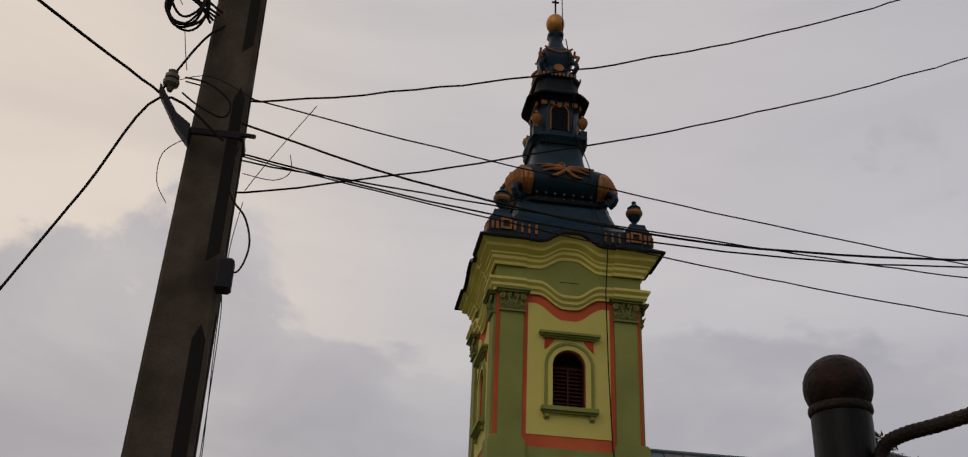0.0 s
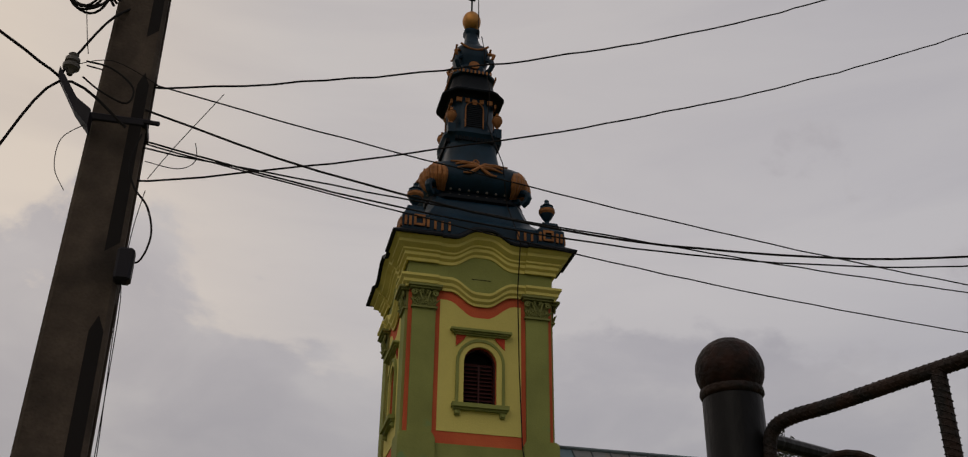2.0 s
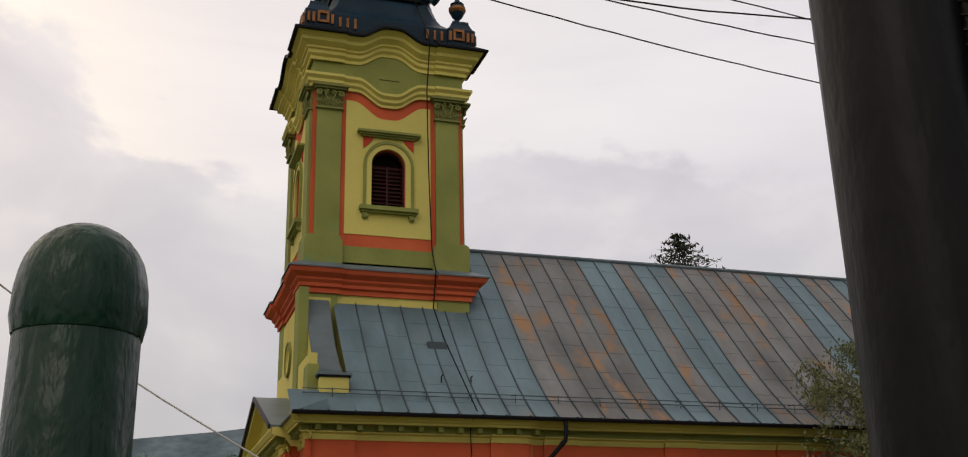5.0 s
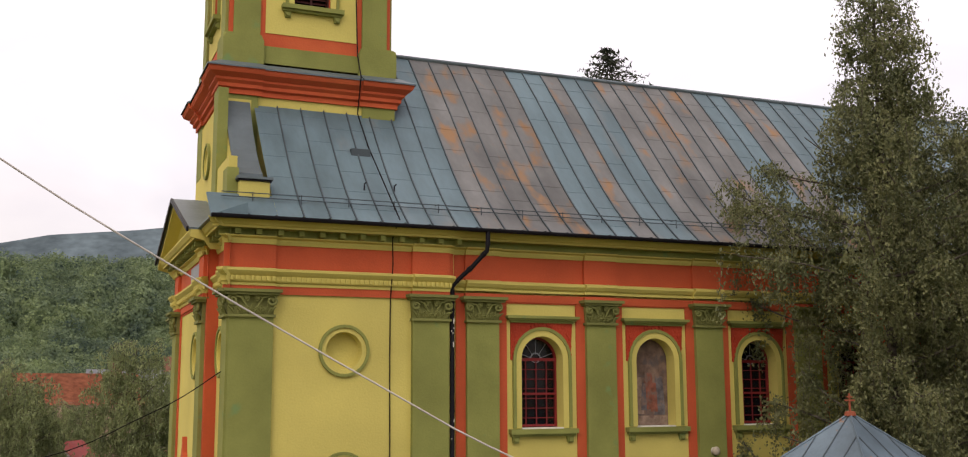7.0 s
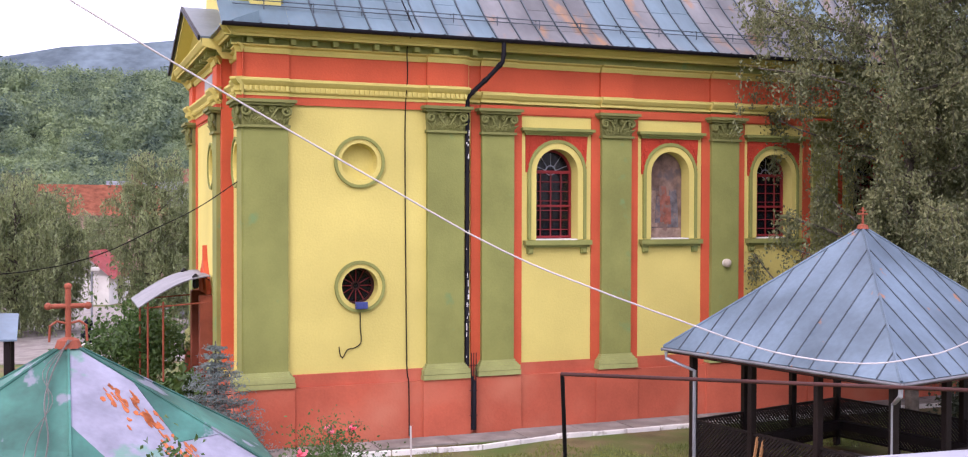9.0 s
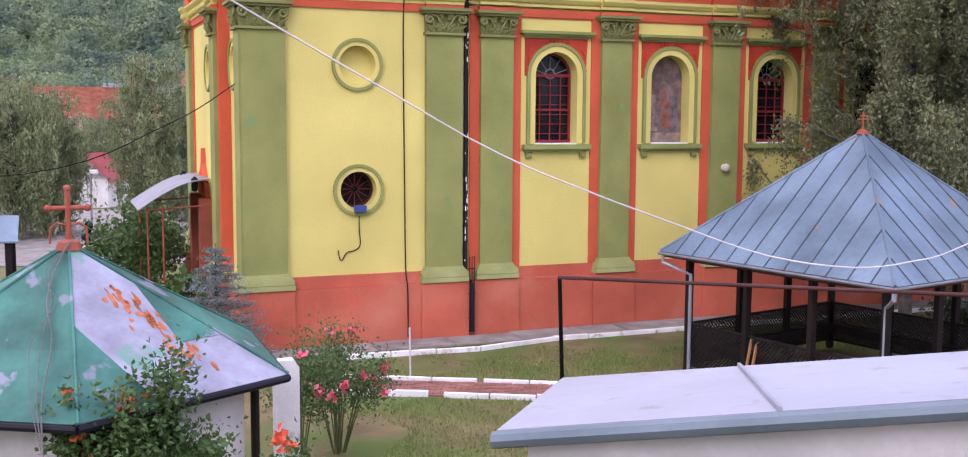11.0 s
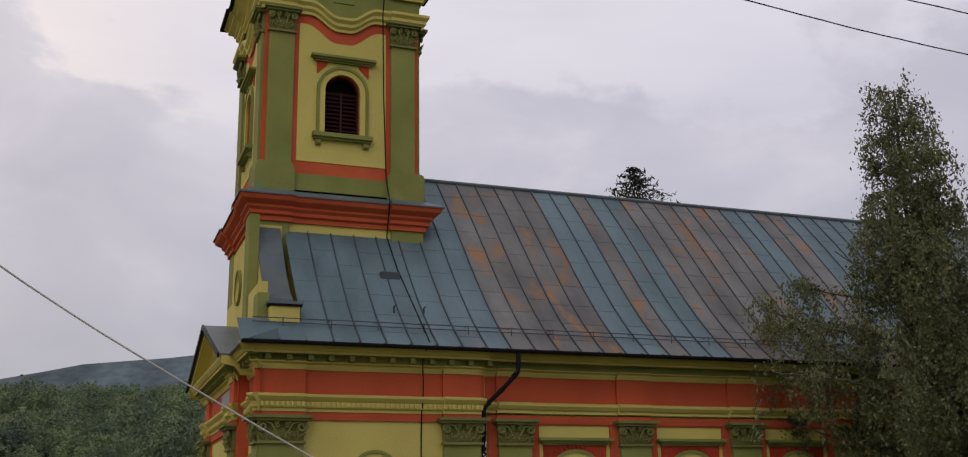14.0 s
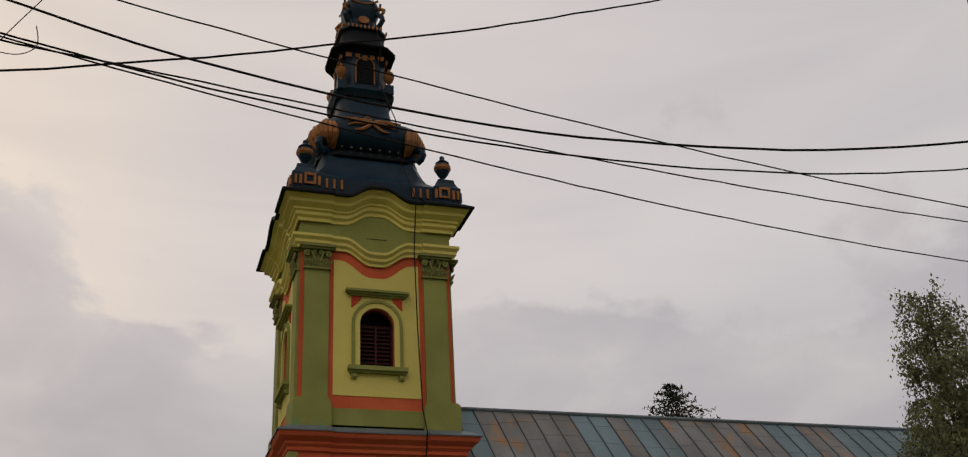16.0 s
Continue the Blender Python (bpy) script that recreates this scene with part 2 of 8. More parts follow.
GREY_METAL = material("galvanised_grey", (0.32, 0.34, 0.38), 0.45, metal=0.35, vary=0.12, grain=20)
WHITE_METAL = material("pale_sheet_roof", (0.34, 0.355, 0.405), 0.4, metal=0.1, vary=0.07, scale=0.8, grain=12, bump=0.05, stain=(0.24, 0.235, 0.25), stain_at=(0.62, 0.72), stain_scale=3.5)
PEEL = material("peeling_green_sheet", (0.055, 0.180, 0.140), 0.65, vary=0.35, scale=1.4, grain=14, bump=0.25, stain=(0.21, 0.235, 0.28), stain_at=(0.60, 0.625), stain_scale=1.9, stretch=(1, 0.6, 1), pick=0.3)
PEEL_BARE = material("bare_grey_sheet", (0.29, 0.295, 0.365), 0.6, vary=0.18, scale=2, grain=14, bump=0.2, stain=(0.15, 0.27, 0.225), stain_at=(0.60, 0.64), stain_scale=1.5, pick=0.1)
FLAKE = material("orange_rust_flake", (0.42, 0.125, 0.04), 0.85, vary=0.25, scale=6, grain=40, bump=0.4)
CANOPY = material("dull_grey_sheet", (0.20, 0.205, 0.22), 0.5, metal=0.2, vary=0.15, scale=2, grain=20)
RUST = material("rust_red_paint", (0.27, 0.075, 0.04), 0.7, vary=0.2, grain=50, bump=0.3)
DARK_RED = material("dark_red_board", (0.075, 0.030, 0.026), 0.7, vary=0.25, grain=40, bump=0.3)
ROOF_TILE = material("red_roof_tiles", (0.40, 0.14, 0.075), 0.85, vary=0.22, scale=2, grain=8, bump=0.5, pick=0.15)
RED_SHEET = material("bright_red_sheet", (0.45, 0.07, 0.06), 0.5, vary=0.1, scale=2)
HOUSE_WALL = material("pale_house_wall", (0.58, 0.56, 0.53), 0.9, vary=0.1, grain=15, bump=0.2)
HOUSE_PINK = material("pink_house_wall", (0.50, 0.33, 0.28), 0.9, vary=0.1, grain=15, bump=0.2)
CHIMNEY = material("brick_chimney", (0.34, 0.17, 0.12), 0.9, vary=0.2, grain=15, bump=0.4)
BARK = material("grey_bark", (0.11, 0.095, 0.08), 0.9, vary=0.3, scale=6, grain=40, bump=0.7)


def leafy(name, c1, c2, rough=0.6, patch=0.9, share=0.5):
    m = bpy.data.materials.new(name)
    m.use_nodes = True
    t = m.node_tree
    b = t.nodes["Principled BSDF"]
    geo = t.nodes.new("ShaderNodeNewGeometry")
    r = ramp_node(t, [(0.0, c1), (1.0, c2)])
    n = t.nodes.new("ShaderNodeTexNoise")
    n.inputs["Scale"].default_value = patch
    t.links.new(geo.outputs["Position"], n.inputs[0])
    mix = t.nodes.new("ShaderNodeMath")
    mix.operation = "MULTIPLY_ADD"
    mix.inputs[1].default_value = 1 - share
    t.links.new(geo.outputs["Random Per Island"], mix.inputs[0])
    half = t.nodes.new("ShaderNodeMapRange")
    for k, v in zip(("From Min", "From Max", "To Min", "To Max"), (0.3, 0.7, 0.0, share)):
        half.inputs[k].default_value = v
    t.links.new(n.outputs[0], half.inputs[0])
    t.links.new(half.outputs[0], mix.inputs[2])
    t.links.new(mix.outputs[0], r.inputs[0])
    t.links.new(r.outputs[0], b.inputs["Base Color"])
    b.inputs["Roughness"].default_value = rough
    tr = t.nodes.new("ShaderNodeBsdfTranslucent")
    t.links.new(r.outputs[0], tr.inputs[0])
    ms = t.nodes.new("ShaderNodeMixShader")
    ms.inputs[0].default_value = 0.3
    t.links.new(b.outputs[0], ms.inputs[1])
    t.links.new(tr.outputs[0], ms.inputs[2])
    t.links.new(ms.outputs[0], t.nodes["Material Output"].inputs[0])
    return m


BIRCH_LEAF = leafy("birch_leaves", (0.045, 0.064, 0.024), (0.25, 0.262, 0.115))
WILLOW_LEAF = leafy("willow_leaves", (0.11, 0.15, 0.065), (0.34, 0.39, 0.175))
SPRUCE_LEAF = leafy("spruce_needles", (0.015, 0.024, 0.014), (0.045, 0.06, 0.03))
BLUE_SPRUCE = leafy("blue_spruce_needles", (0.09, 0.125, 0.12), (0.24, 0.29, 0.27))
SHRUB_LEAF = leafy("shrub_leaves", (0.025, 0.06, 0.014), (0.10, 0.18, 0.04))
# the darker green carries a blue cast painted in for hillside haze
HAZED_FOREST = leafy("hazed_forest_canopy", (0.032, 0.066, 0.070), (0.25, 0.325, 0.150), 0.9, 0.10, 0.75)
# pale blue-green: aerial haze is mixed into the colour of the far woods
HAZED_FAR_FOREST = material("hazed_far_forest", (0.125, 0.165, 0.19), 0.95, vary=0.22, scale=0.03, grain=0.12, bump=0.0, spec=0.0)
GRASS = leafy("grass_blades", (0.10, 0.15, 0.03), (0.27, 0.29, 0.08))
ROSE = leafy("rose_petals", (0.70, 0.04, 0.09), (0.90, 0.28, 0.36))
TRUMPET = leafy("trumpet_flowers", (0.70, 0.05, 0.02), (0.85, 0.20, 0.08))
STEM = material("green_stems", (0.10, 0.12, 0.04), 0.7, vary=0.2, bump=0.1)


def clear_glass(name, tint, rough):
    m = bpy.data.materials.new(name)
    m.use_nodes = True
    b = m.node_tree.nodes["Principled BSDF"]
    b.inputs["Base Color"].default_value = (*tint, 1)
    b.inputs["Roughness"].default_value = rough
    b.inputs["Transmission Weight"].default_value = 0.85
    b.inputs["IOR"].default_value = 1.27
    return m


GLASS = clear_glass("window_glass", (0.05, 0.052, 0.06), 0.08)
FRESCO = material("faded_mural", (0.20, 0.135, 0.105), 0.85, vary=0.3, scale=4.5, grain=26, bump=0.1, stain=(0.10, 0.085, 0.085), stain_at=(0.48, 0.68), stain_scale=4.0)
FRESCO_RED = material("faded_mural_red", (0.25, 0.095, 0.065), 0.85, vary=0.3, scale=5, grain=30, bump=0.1, stain=(0.17, 0.12, 0.10), stain_at=(0.5, 0.65), stain_scale=6)
FRESCO_GREY = material("faded_mural_grey", (0.135, 0.125, 0.135), 0.85, vary=0.3, scale=5, grain=30, bump=0.1, stain=(0.20, 0.14, 0.12), stain_at=(0.52, 0.66), stain_scale=6)
FRESCO_PALE = material("faded_mural_pale", (0.29, 0.21, 0.165), 0.85, vary=0.25, scale=5, grain=30, bump=0.1, stain=(0.17, 0.11, 0.09), stain_at=(0.52, 0.66), stain_scale=6)


# ---- mesh tools ----
def part(name, bm, mat, parent=None, label="", smooth=0.0):
    me = bpy.data.meshes.new(name)
    if smooth:
        for f in bm.faces:
            f.smooth = True
    bm.to_mesh(me)
    bm.free()
    if smooth:
        me.set_sharp_from_angle(angle=radians(smooth))
    me.materials.append(mat)
    ob = new(name, me)
    if parent:
        ob.parent = parent
    if label:
        ob["label"] = label
    return ob


def mesh_of(name, verts, faces, mat, parent=None, label=""):
    me = bpy.data.meshes.new(name)
    me.from_pydata(verts, [], faces)
    me.update()
    me.materials.append(mat)
    ob = new(name, me)
    if parent:
        ob.parent = parent
    if label:
        ob["label"] = label
    return ob


def thing(name, label, category, group="", at=(0, 0, 0), kind=""):
    ob = new(name)
    ob.location = at
    ob.empty_display_size = 0.2
    return tagged(ob, label, category, group, kind)


def box(bm, x0, x1, y0, y1, z0, z1, bevel=0.0):
    vs = [bm.verts.new((x, y, z)) for z in (z0, z1) for x, y in ((x0, y0), (x1, y0), (x1, y1), (x0, y1))]
    fs = [bm.faces.new([vs[i] for i in q]) for q in ((3, 2, 1, 0), (4, 5, 6, 7), (0, 1, 5, 4), (1, 2, 6, 5), (2, 3, 7, 6), (3, 0, 4, 7))]
    if bevel:
        es = {e for f in fs for e in f.edges}
        bmesh.ops.bevel(bm, geom=list(es), offset=bevel, segments=1, affect="EDGES")
    return bm


def boxed(*a, **k):
    return box(bmesh.new(), *a, **k)


def bridge(bm, rings, closed=True, caps=True):
    vs = [[bm.verts.new(p) for p in r] for r in rings]
    n = len(vs[0])
    for a, b in zip(vs, vs[1:]):
        for i in range(n if closed else n - 1):
            j = (i + 1) % n
            try:
                bm.faces.new((a[i], a[j], b[j], b[i]))
            except ValueError:
                pass
    if caps and closed:
        bm.faces.new(vs[0][::-1])
        bm.faces.new(vs[-1])
    return vs


def tube(bm, pts, radius, n=8, caps=True):
    """A round bar along the points; radius a number or one per point."""
    pts = [Vector(p) for p in pts]
    rings, up = [], None
    for i, p in enumerate(pts):
        d = (pts[min(i + 1, len(pts) - 1)] - pts[max(i - 1, 0)]).normalized()
        if up is None:
            up = d.orthogonal().normalized()
        up = (up - d * up.dot(d)).normalized()
        side = d.cross(up)
        r = radius[i] if isinstance(radius, (list, tuple)) else radius
        rings.append([p + (up * math.cos(a) + side * math.sin(a)) * r for a in [2 * math.pi * k / n for k in range(n)]])
    bridge(bm, rings, True, caps)
    return bm


def sag(a, b, drop, n=24, wob=0.0, seed=0):
    a, b = Vector(a), Vector(b)
    rnd = random.Random(seed)
    ph = [rnd.uniform(0, 6.28) for _ in range(3)]
    out = []
    for i in range(n + 1):
        s = i / n
        p = a.lerp(b, s)
        p.z -= drop * 4 * s * (1 - s) + wob * math.sin(s * 3.14159) * (math.sin(7 * s * 2 + ph[0]) + 0.6 * math.sin(17 * s + ph[1]))
        out.append(p)
    return out


def lathe(bm, prof, n=20, centre=(0, 0), shape=None, caps=True):
    """Turn (radius, z) about an upright axis; shape(angle) scales the radius, for square or eight-sided plans."""
    rings = []
    for r, z in prof:
        rings.append([(centre[0] + r * (shape(a) if shape else 1) * math.cos(a), centre[1] + r * (shape(a) if shape else 1) * math.sin(a), z) for a in [2 * math.pi * (k + 0.5) / n for k in range(n)]])
    bridge(bm, rings, True, caps)
    return bm


def moulding(bm, o, u, nrm, curve, prof, m0=0.0, m1=0.0):
    """Sweep a profile of (projection, height) along a face. curve: (distance along u, rise, added projection). m0, m1: mitre at the ends."""
    o, u, nrm = Vector(o), Vector(u), Vector(nrm)
    rings = []
    for i, (s, dz, ex) in enumerate(curve):
        ring = []
        for off, z in prof:
            e = off + ex
            ss = s - m0 * e if i == 0 else s + m1 * e if i == len(curve) - 1 else s
            ring.append(o + u * ss + nrm * e + Vector((0, 0, z + dz)))
        rings.append(ring)
    vs = [[bm.verts.new(p) for p in r] for r in rings]
    for a, b in zip(vs, vs[1:]):
        for i in range(len(prof) - 1):
            bm.faces.new((a[i], b[i], b[i + 1], a[i + 1]))
    for r, flip in ((vs[0], True), (vs[-1], False)):
        if len(r) > 2:
            bm.faces.new(r if flip else r[::-1])
    return bm


def arch_outline(w, h_spring, n=14, foot=0.0):
    """Half-round arch of width w: points from the lower left, up, over and down."""
    r = w / 2
    pts = [(-r, foot)]
    pts += [(-r * math.cos(math.pi * i / n), h_spring + r * math.sin(math.pi * i / n)) for i in range(n + 1)]
    return pts + [(r, foot)]


def circle_outline(r, n=32):
    return [(r * math.cos(2 * math.pi * i / n), r * math.sin(2 * math.pi * i / n)) for i in range(n)]


def holed(bm, to, rect, hole, depth):
    """A wall piece with an opening through it. to(u, d, z) places it; d goes into the wall."""
    u0, u1, z0, z1 = rect
    cu = sum(p[0] for p in hole) / len(hole)
    cz = sum(p[1] for p in hole) / len(hole)
    angles = sorted({round(math.atan2(z - cz, u - cu), 6) for u, z in list(hole) + [(u0, z0), (u1, z0), (u1, z1), (u0, z1)]})

    def edge(a, poly):
        dx, dy = math.cos(a), math.sin(a)
        best = None
        for (ax, ay), (bx, by) in zip(poly, poly[1:] + poly[:1]):
            ax, ay, bx, by = ax - cu, ay - cz, bx - cu, by - cz
            den = dx * (by - ay) - dy * (bx - ax)
            if abs(den) < 1e-12:
                continue
            s = (ax * (by - ay) - ay * (bx - ax)) / den
            q = (ax * dy - ay * dx) / den
            if s > 0 and -1e-6 <= q <= 1 + 1e-6:
                best = s if best is None else min(best, s)
        return (cu + best * dx, cz + best * dy)

    outer_poly = [(u0, z0), (u1, z0), (u1, z1), (u0, z1)]
    outer = [edge(a, outer_poly) for a in angles]
    inner = [edge(a, list(hole)) for a in angles]
    loops = [[to(u, d, z) for u, z in loop] for loop, d in ((outer, depth), (outer, 0), (inner, 0), (inner, depth))]
    loops.append(loops[0])
    bridge(bm, loops, True, False)
    bmesh.ops.remove_doubles(bm, verts=bm.verts, dist=1e-5)
    return bm


def ring_band(bm, to, outline_in, outline_out, d0, d1, closed=False):
    """A raised band between two outlines, from depth d0 (on the wall) out to d1."""
    n = len(outline_in)
    loops = [[to(u, d, z) for u, z in o] for o, d in ((outline_out, d0), (outline_out, d1), (outline_in, d1), (outline_in, d0))]
    vs = [[bm.verts.new(p) for p in l] for l in loops]
    for a, b in zip(vs, vs[1:]):
        for i in range(n if closed else n - 1):
            j = (i + 1) % n
            bm.faces.new((a[i], b[i], b[j], a[j]))
    if not closed:
        for i in (0, n - 1):
            bm.faces.new([v[i] for v in vs])
    return bm


def plate(bm, to, outline, d0, d1):
    """A plate of that outline, from depth d0 to d1."""
    a = [bm.verts.new(to(u, d0, z)) for u, z in outline]
    b = [bm.verts.new(to(u, d1, z)) for u, z in outline]
    n = len(a)
    bm.faces.new(a)
    bm.faces.new(b[::-1])
    for i in range(n):
        j = (i + 1) % n
        bm.faces.new((a[i], b[i], b[j], a[j]))
    return bm


def facing(o, u, nrm):
    """Place (along, into the wall, up) on a face with its origin, its direction and its outward normal."""
    o, u, nrm = Vector(o), Vector(u), Vector(nrm)
    return lambda s, d, z: o + u * s - nrm * d + Vector((0, 0, z))


def smooth_path(pts, n=5):
    P_ = [Vector(p) for p in pts]
    out = []
    for i in range(len(P_) - 1):
        p0, p1, p2, p3 = P_[max(i - 1, 0)], P_[i], P_[i + 1], P_[min(i + 2, len(P_) - 1)]
        for k in range(n):
            t = k / n
            out.append(0.5 * ((2 * p1) + (p2 - p0) * t + (2 * p0 - 5 * p1 + 4 * p2 - p3) * t * t + (3 * p1 - p0 - 3 * p2 + p3) * t ** 3))
    return out + [P_[-1]]



# ---- the church ----
S, E_, W_, N_ = Vector((0, -1, 0)), Vector((1, 0, 0)), Vector((-1, 0, 0)), Vector((0, 1, 0))
NAVE_END, DEPTH, RIDGE_Y, RIDGE_Z = 27.0, 10.5, 5.25, 15.28
church = thing("church", "lime-yellow, olive and orange baroque church with grey sheet roof", "church")


def wall_face(axis_y):
    return facing((0, axis_y, 0), (1, 0, 0), S)


def capital(name, to, u0, u1, z0, z1, parent, d=0.0):
    """Leafy capital: bell, rolled corner volutes on stems, two shells, a row of acanthus leaves and a moulded abacus."""
    bm = bmesh.new()
    w, h, mid = u1 - u0, z1 - z0, (u0 + u1) / 2
    k = w / 0.9
    zt = z1 - 0.13
    plate(bm, to, [(u0, z0), (u1, z0), (u1 + 0.03, zt), (u0 - 0.03, zt)], d + 0.14, d + 0.01)
    plate(bm, to, [(u0 - 0.04, z0 - 0.01), (u1 + 0.04, z0 - 0.01), (u1 + 0.04, z0 + 0.05), (u0 - 0.04, z0 + 0.05)], d + 0.14, d - 0.07)
    plate(bm, to, [(u0 - 0.10, zt), (u1 + 0.10, zt), (u1 + 0.12, zt + 0.06), (u0 - 0.12, zt + 0.06)], d + 0.14, d - 0.15)
    plate(bm, to, [(u0 - 0.16, zt + 0.06), (u1 + 0.16, zt + 0.06), (u1 + 0.16, z1), (u0 - 0.16, z1)], d + 0.14, d - 0.21)

    def cord(pts, rad, out=0.05, n=6):
        tube(bm, [to(u, d - out, z) for u, z in pts], rad, n)

    for sx in (-1, 1):
        cu, cz, r = mid + sx * (w / 2 - 0.055 * k), zt - 0.125, 0.125 * k
        roll = [(cu + sx * q * math.sin(a), cz + q * math.cos(a)) for q, a in [(r * (1 - 0.82 * i / 22), -0.9 + i * 0.43) for i in range(23)]]
        stem = [(mid + sx * 0.05 * k, z0 + 0.10), (mid + sx * 0.12 * k, z0 + 0.24 * h / 0.6), (mid + sx * 0.22 * k, zt - 0.06)]
        cord(stem + roll, [0.022 + 0.012 * min(1, i / 4) for i in range(len(stem + roll))], 0.075)
        # inner curl that meets its twin in the middle
        cu2, r2 = mid + sx * 0.115 * k, 0.075 * k
        cord([(cu2 - sx * q * math.sin(a), zt - 0.10 + q * math.cos(a)) for q, a in [(r2 * (1 - 0.8 * i / 14), -1.6 + i * 0.48) for i in range(15)]], 0.022, 0.06, 5)
        # shell over the curl
        for j in range(4):
            a = (j - 1.5) * 0.42
            cord([(cu2, zt - 0.10), (cu2 + 0.10 * k * math.sin(a), zt - 0.10 + 0.10 * math.cos(a))], [0.014, 0.026], 0.085, 5)
    for cx, ln in ((mid, 0.62), (mid - w * 0.34, 0.56), (mid + w * 0.34, 0.56), (mid - w * 0.17, 0.40), (mid + w * 0.17, 0.40)):
        for j in range(5):  # lobes of one acanthus leaf, the tips curling outwards
            a = (j - 2) * 0.40
            L = h * ln * (0.78 if abs(j - 2) == 2 else 0.62 if abs(j - 2) == 1 else 0.80) * 0.8
            p = [(cx + 0.02 * (j - 2) + L * t * math.sin(a) * (0.5 + 0.5 * t), z0 + 0.05 + L * t * (1 - 0.25 * abs(a) * t)) for t in (0, 0.4, 0.75, 1.0)]
            tube(bm, [to(u, d - o, z) for (u, z), o in zip(p, (0.03, 0.05, 0.075, 0.11))], [0.020, 0.030, 0.026, 0.010], 5)
    return part(name, bm, CAPITAL, parent)


def pilaster(to, u0, u1, z0, z1, cap_z, d, parent, base=True, wall_d=0.16):
    """Shaft, moulded base and leafy capital, its face at depth d."""
    bm = bmesh.new()
    plate(bm, to, [(u0, z0 + 0.3), (u1, z0 + 0.3), (u1, z1), (u0, z1)], d + wall_d, d)
    sh = part("pilaster", bm, GREEN, parent, "olive plaster pilaster")
    if base:
        bm = bmesh.new()
        for e, a, b in ((0.14, 0.0, 0.11), (0.125, 0.12, 0.23), (0.09, 0.23, 0.27), (0.06, 0.27, 0.31), (0.03, 0.31, 0.36)):
            plate(bm, to, [(u0 - e, z0 + a), (u1 + e, z0 + a), (u1 + e, z0 + b), (u0 - e, z0 + b)], d + wall_d - 0.003, d - e)
        part("base", bm, BASE_GREEN, sh, "pale olive moulded base")
    capital("capital", to, u0, u1, z1, cap_z, sh, d)
    return sh


def oculus(to, cu, cz, r_out, glazed, parent):
    w = new("round_window")
    w.parent = church
    w["label"] = "round window with spoked dark red frame" if glazed else "blind round niche with olive rim"
    bm = ring_band(bmesh.new(), to, circle_outline(r_out - 0.07), circle_outline(r_out), 0.0, -0.07, True)
    bmesh.ops.translate(bm, verts=bm.verts, vec=to(cu, 0, cz) - to(0, 0, 0))
    part("rim", bm, GREEN, w)
    bm = ring_band(bmesh.new(), to, circle_outline(r_out - 0.17), circle_outline(r_out - 0.07), 0.1, -0.035, True)
    bmesh.ops.translate(bm, verts=bm.verts, vec=to(cu, 0, cz) - to(0, 0, 0))
    part("rim", bm, YELLOW, w)
    r = r_out - 0.17
    if glazed:
        bm = plate(bmesh.new(), to, circle_outline(r + 0.02), 0.40, 0.39)
        bmesh.ops.translate(bm, verts=bm.verts, vec=to(cu, 0, cz) - to(0, 0, 0))
        part("pane", bm, GLASS, w).visible_shadow = False
        bm = ring_band(bmesh.new(), to, circle_outline(r - 0.05), circle_outline(r + 0.02), 0.41, 0.34, True)
        bmesh.ops.translate(bm, verts=bm.verts, vec=to(cu, 0, cz) - to(0, 0, 0))
        ring_band(bm, to, [(cu + 0.07 * math.cos(a), cz + 0.07 * math.sin(a)) for a in [k * math.pi / 8 for k in range(16)]], [(cu + 0.11 * math.cos(a), cz + 0.11 * math.sin(a)) for a in [k * math.pi / 8 for k in range(16)]], 0.39, 0.34, True)
        part("frame_ring", bm, LOUVRE, w)
        for k in range(12):
            a = k * math.pi / 6
            bm = tube(bmesh.new(), [to(cu + 0.1 * math.cos(a), 0.365, cz + 0.1 * math.sin(a)), to(cu + (r - 0.03) * math.cos(a), 0.365, cz + (r - 0.03) * math.sin(a))], 0.011, 5)
            part("spoke", bm, FRAME_RED, w)
    else:
        bm = bmesh.new()
        rings = [[to(cu + rr * math.cos(a), dd, cz + rr * math.sin(a)) for a in [k * math.pi / 16 for k in range(32)]] for rr, dd in ((r + 0.01, 0.03), (r - 0.02, 0.26), (0.02, 0.30))]
        bridge(bm, rings, True, False)
        bm.faces.new([bm.verts.new(p) for p in rings[-1]])
        part("niche", bm, YELLOW, w)
    return w


# narthex, south side: face of the wall at y = 0.14
sn = facing((0, 0.14, 0), (1, 0, 0), S)
bm = bmesh.new()
holed(bm, sn, (0.12, 5.24, 5.2, 7.7), [(2.7 + a, 6.41 + b) for a, b in circle_outline(0.44)], 0.45)
part("wall", bm, YELLOW, church, "lemon-yellow plastered wall")
bm = bmesh.new()
holed(bm, sn, (0.12, 5.24, 1.2, 5.2), [(2.715 + a, 3.53 + b) for a, b in circle_outline(0.44)], 0.45)
wall = part("wall", bm, YELLOW, church, "lemon-yellow plastered wall")
oculus(sn, 2.7, 6.41, 0.60, False, church)
oculus(sn, 2.715, 3.53, 0.60, True, church)
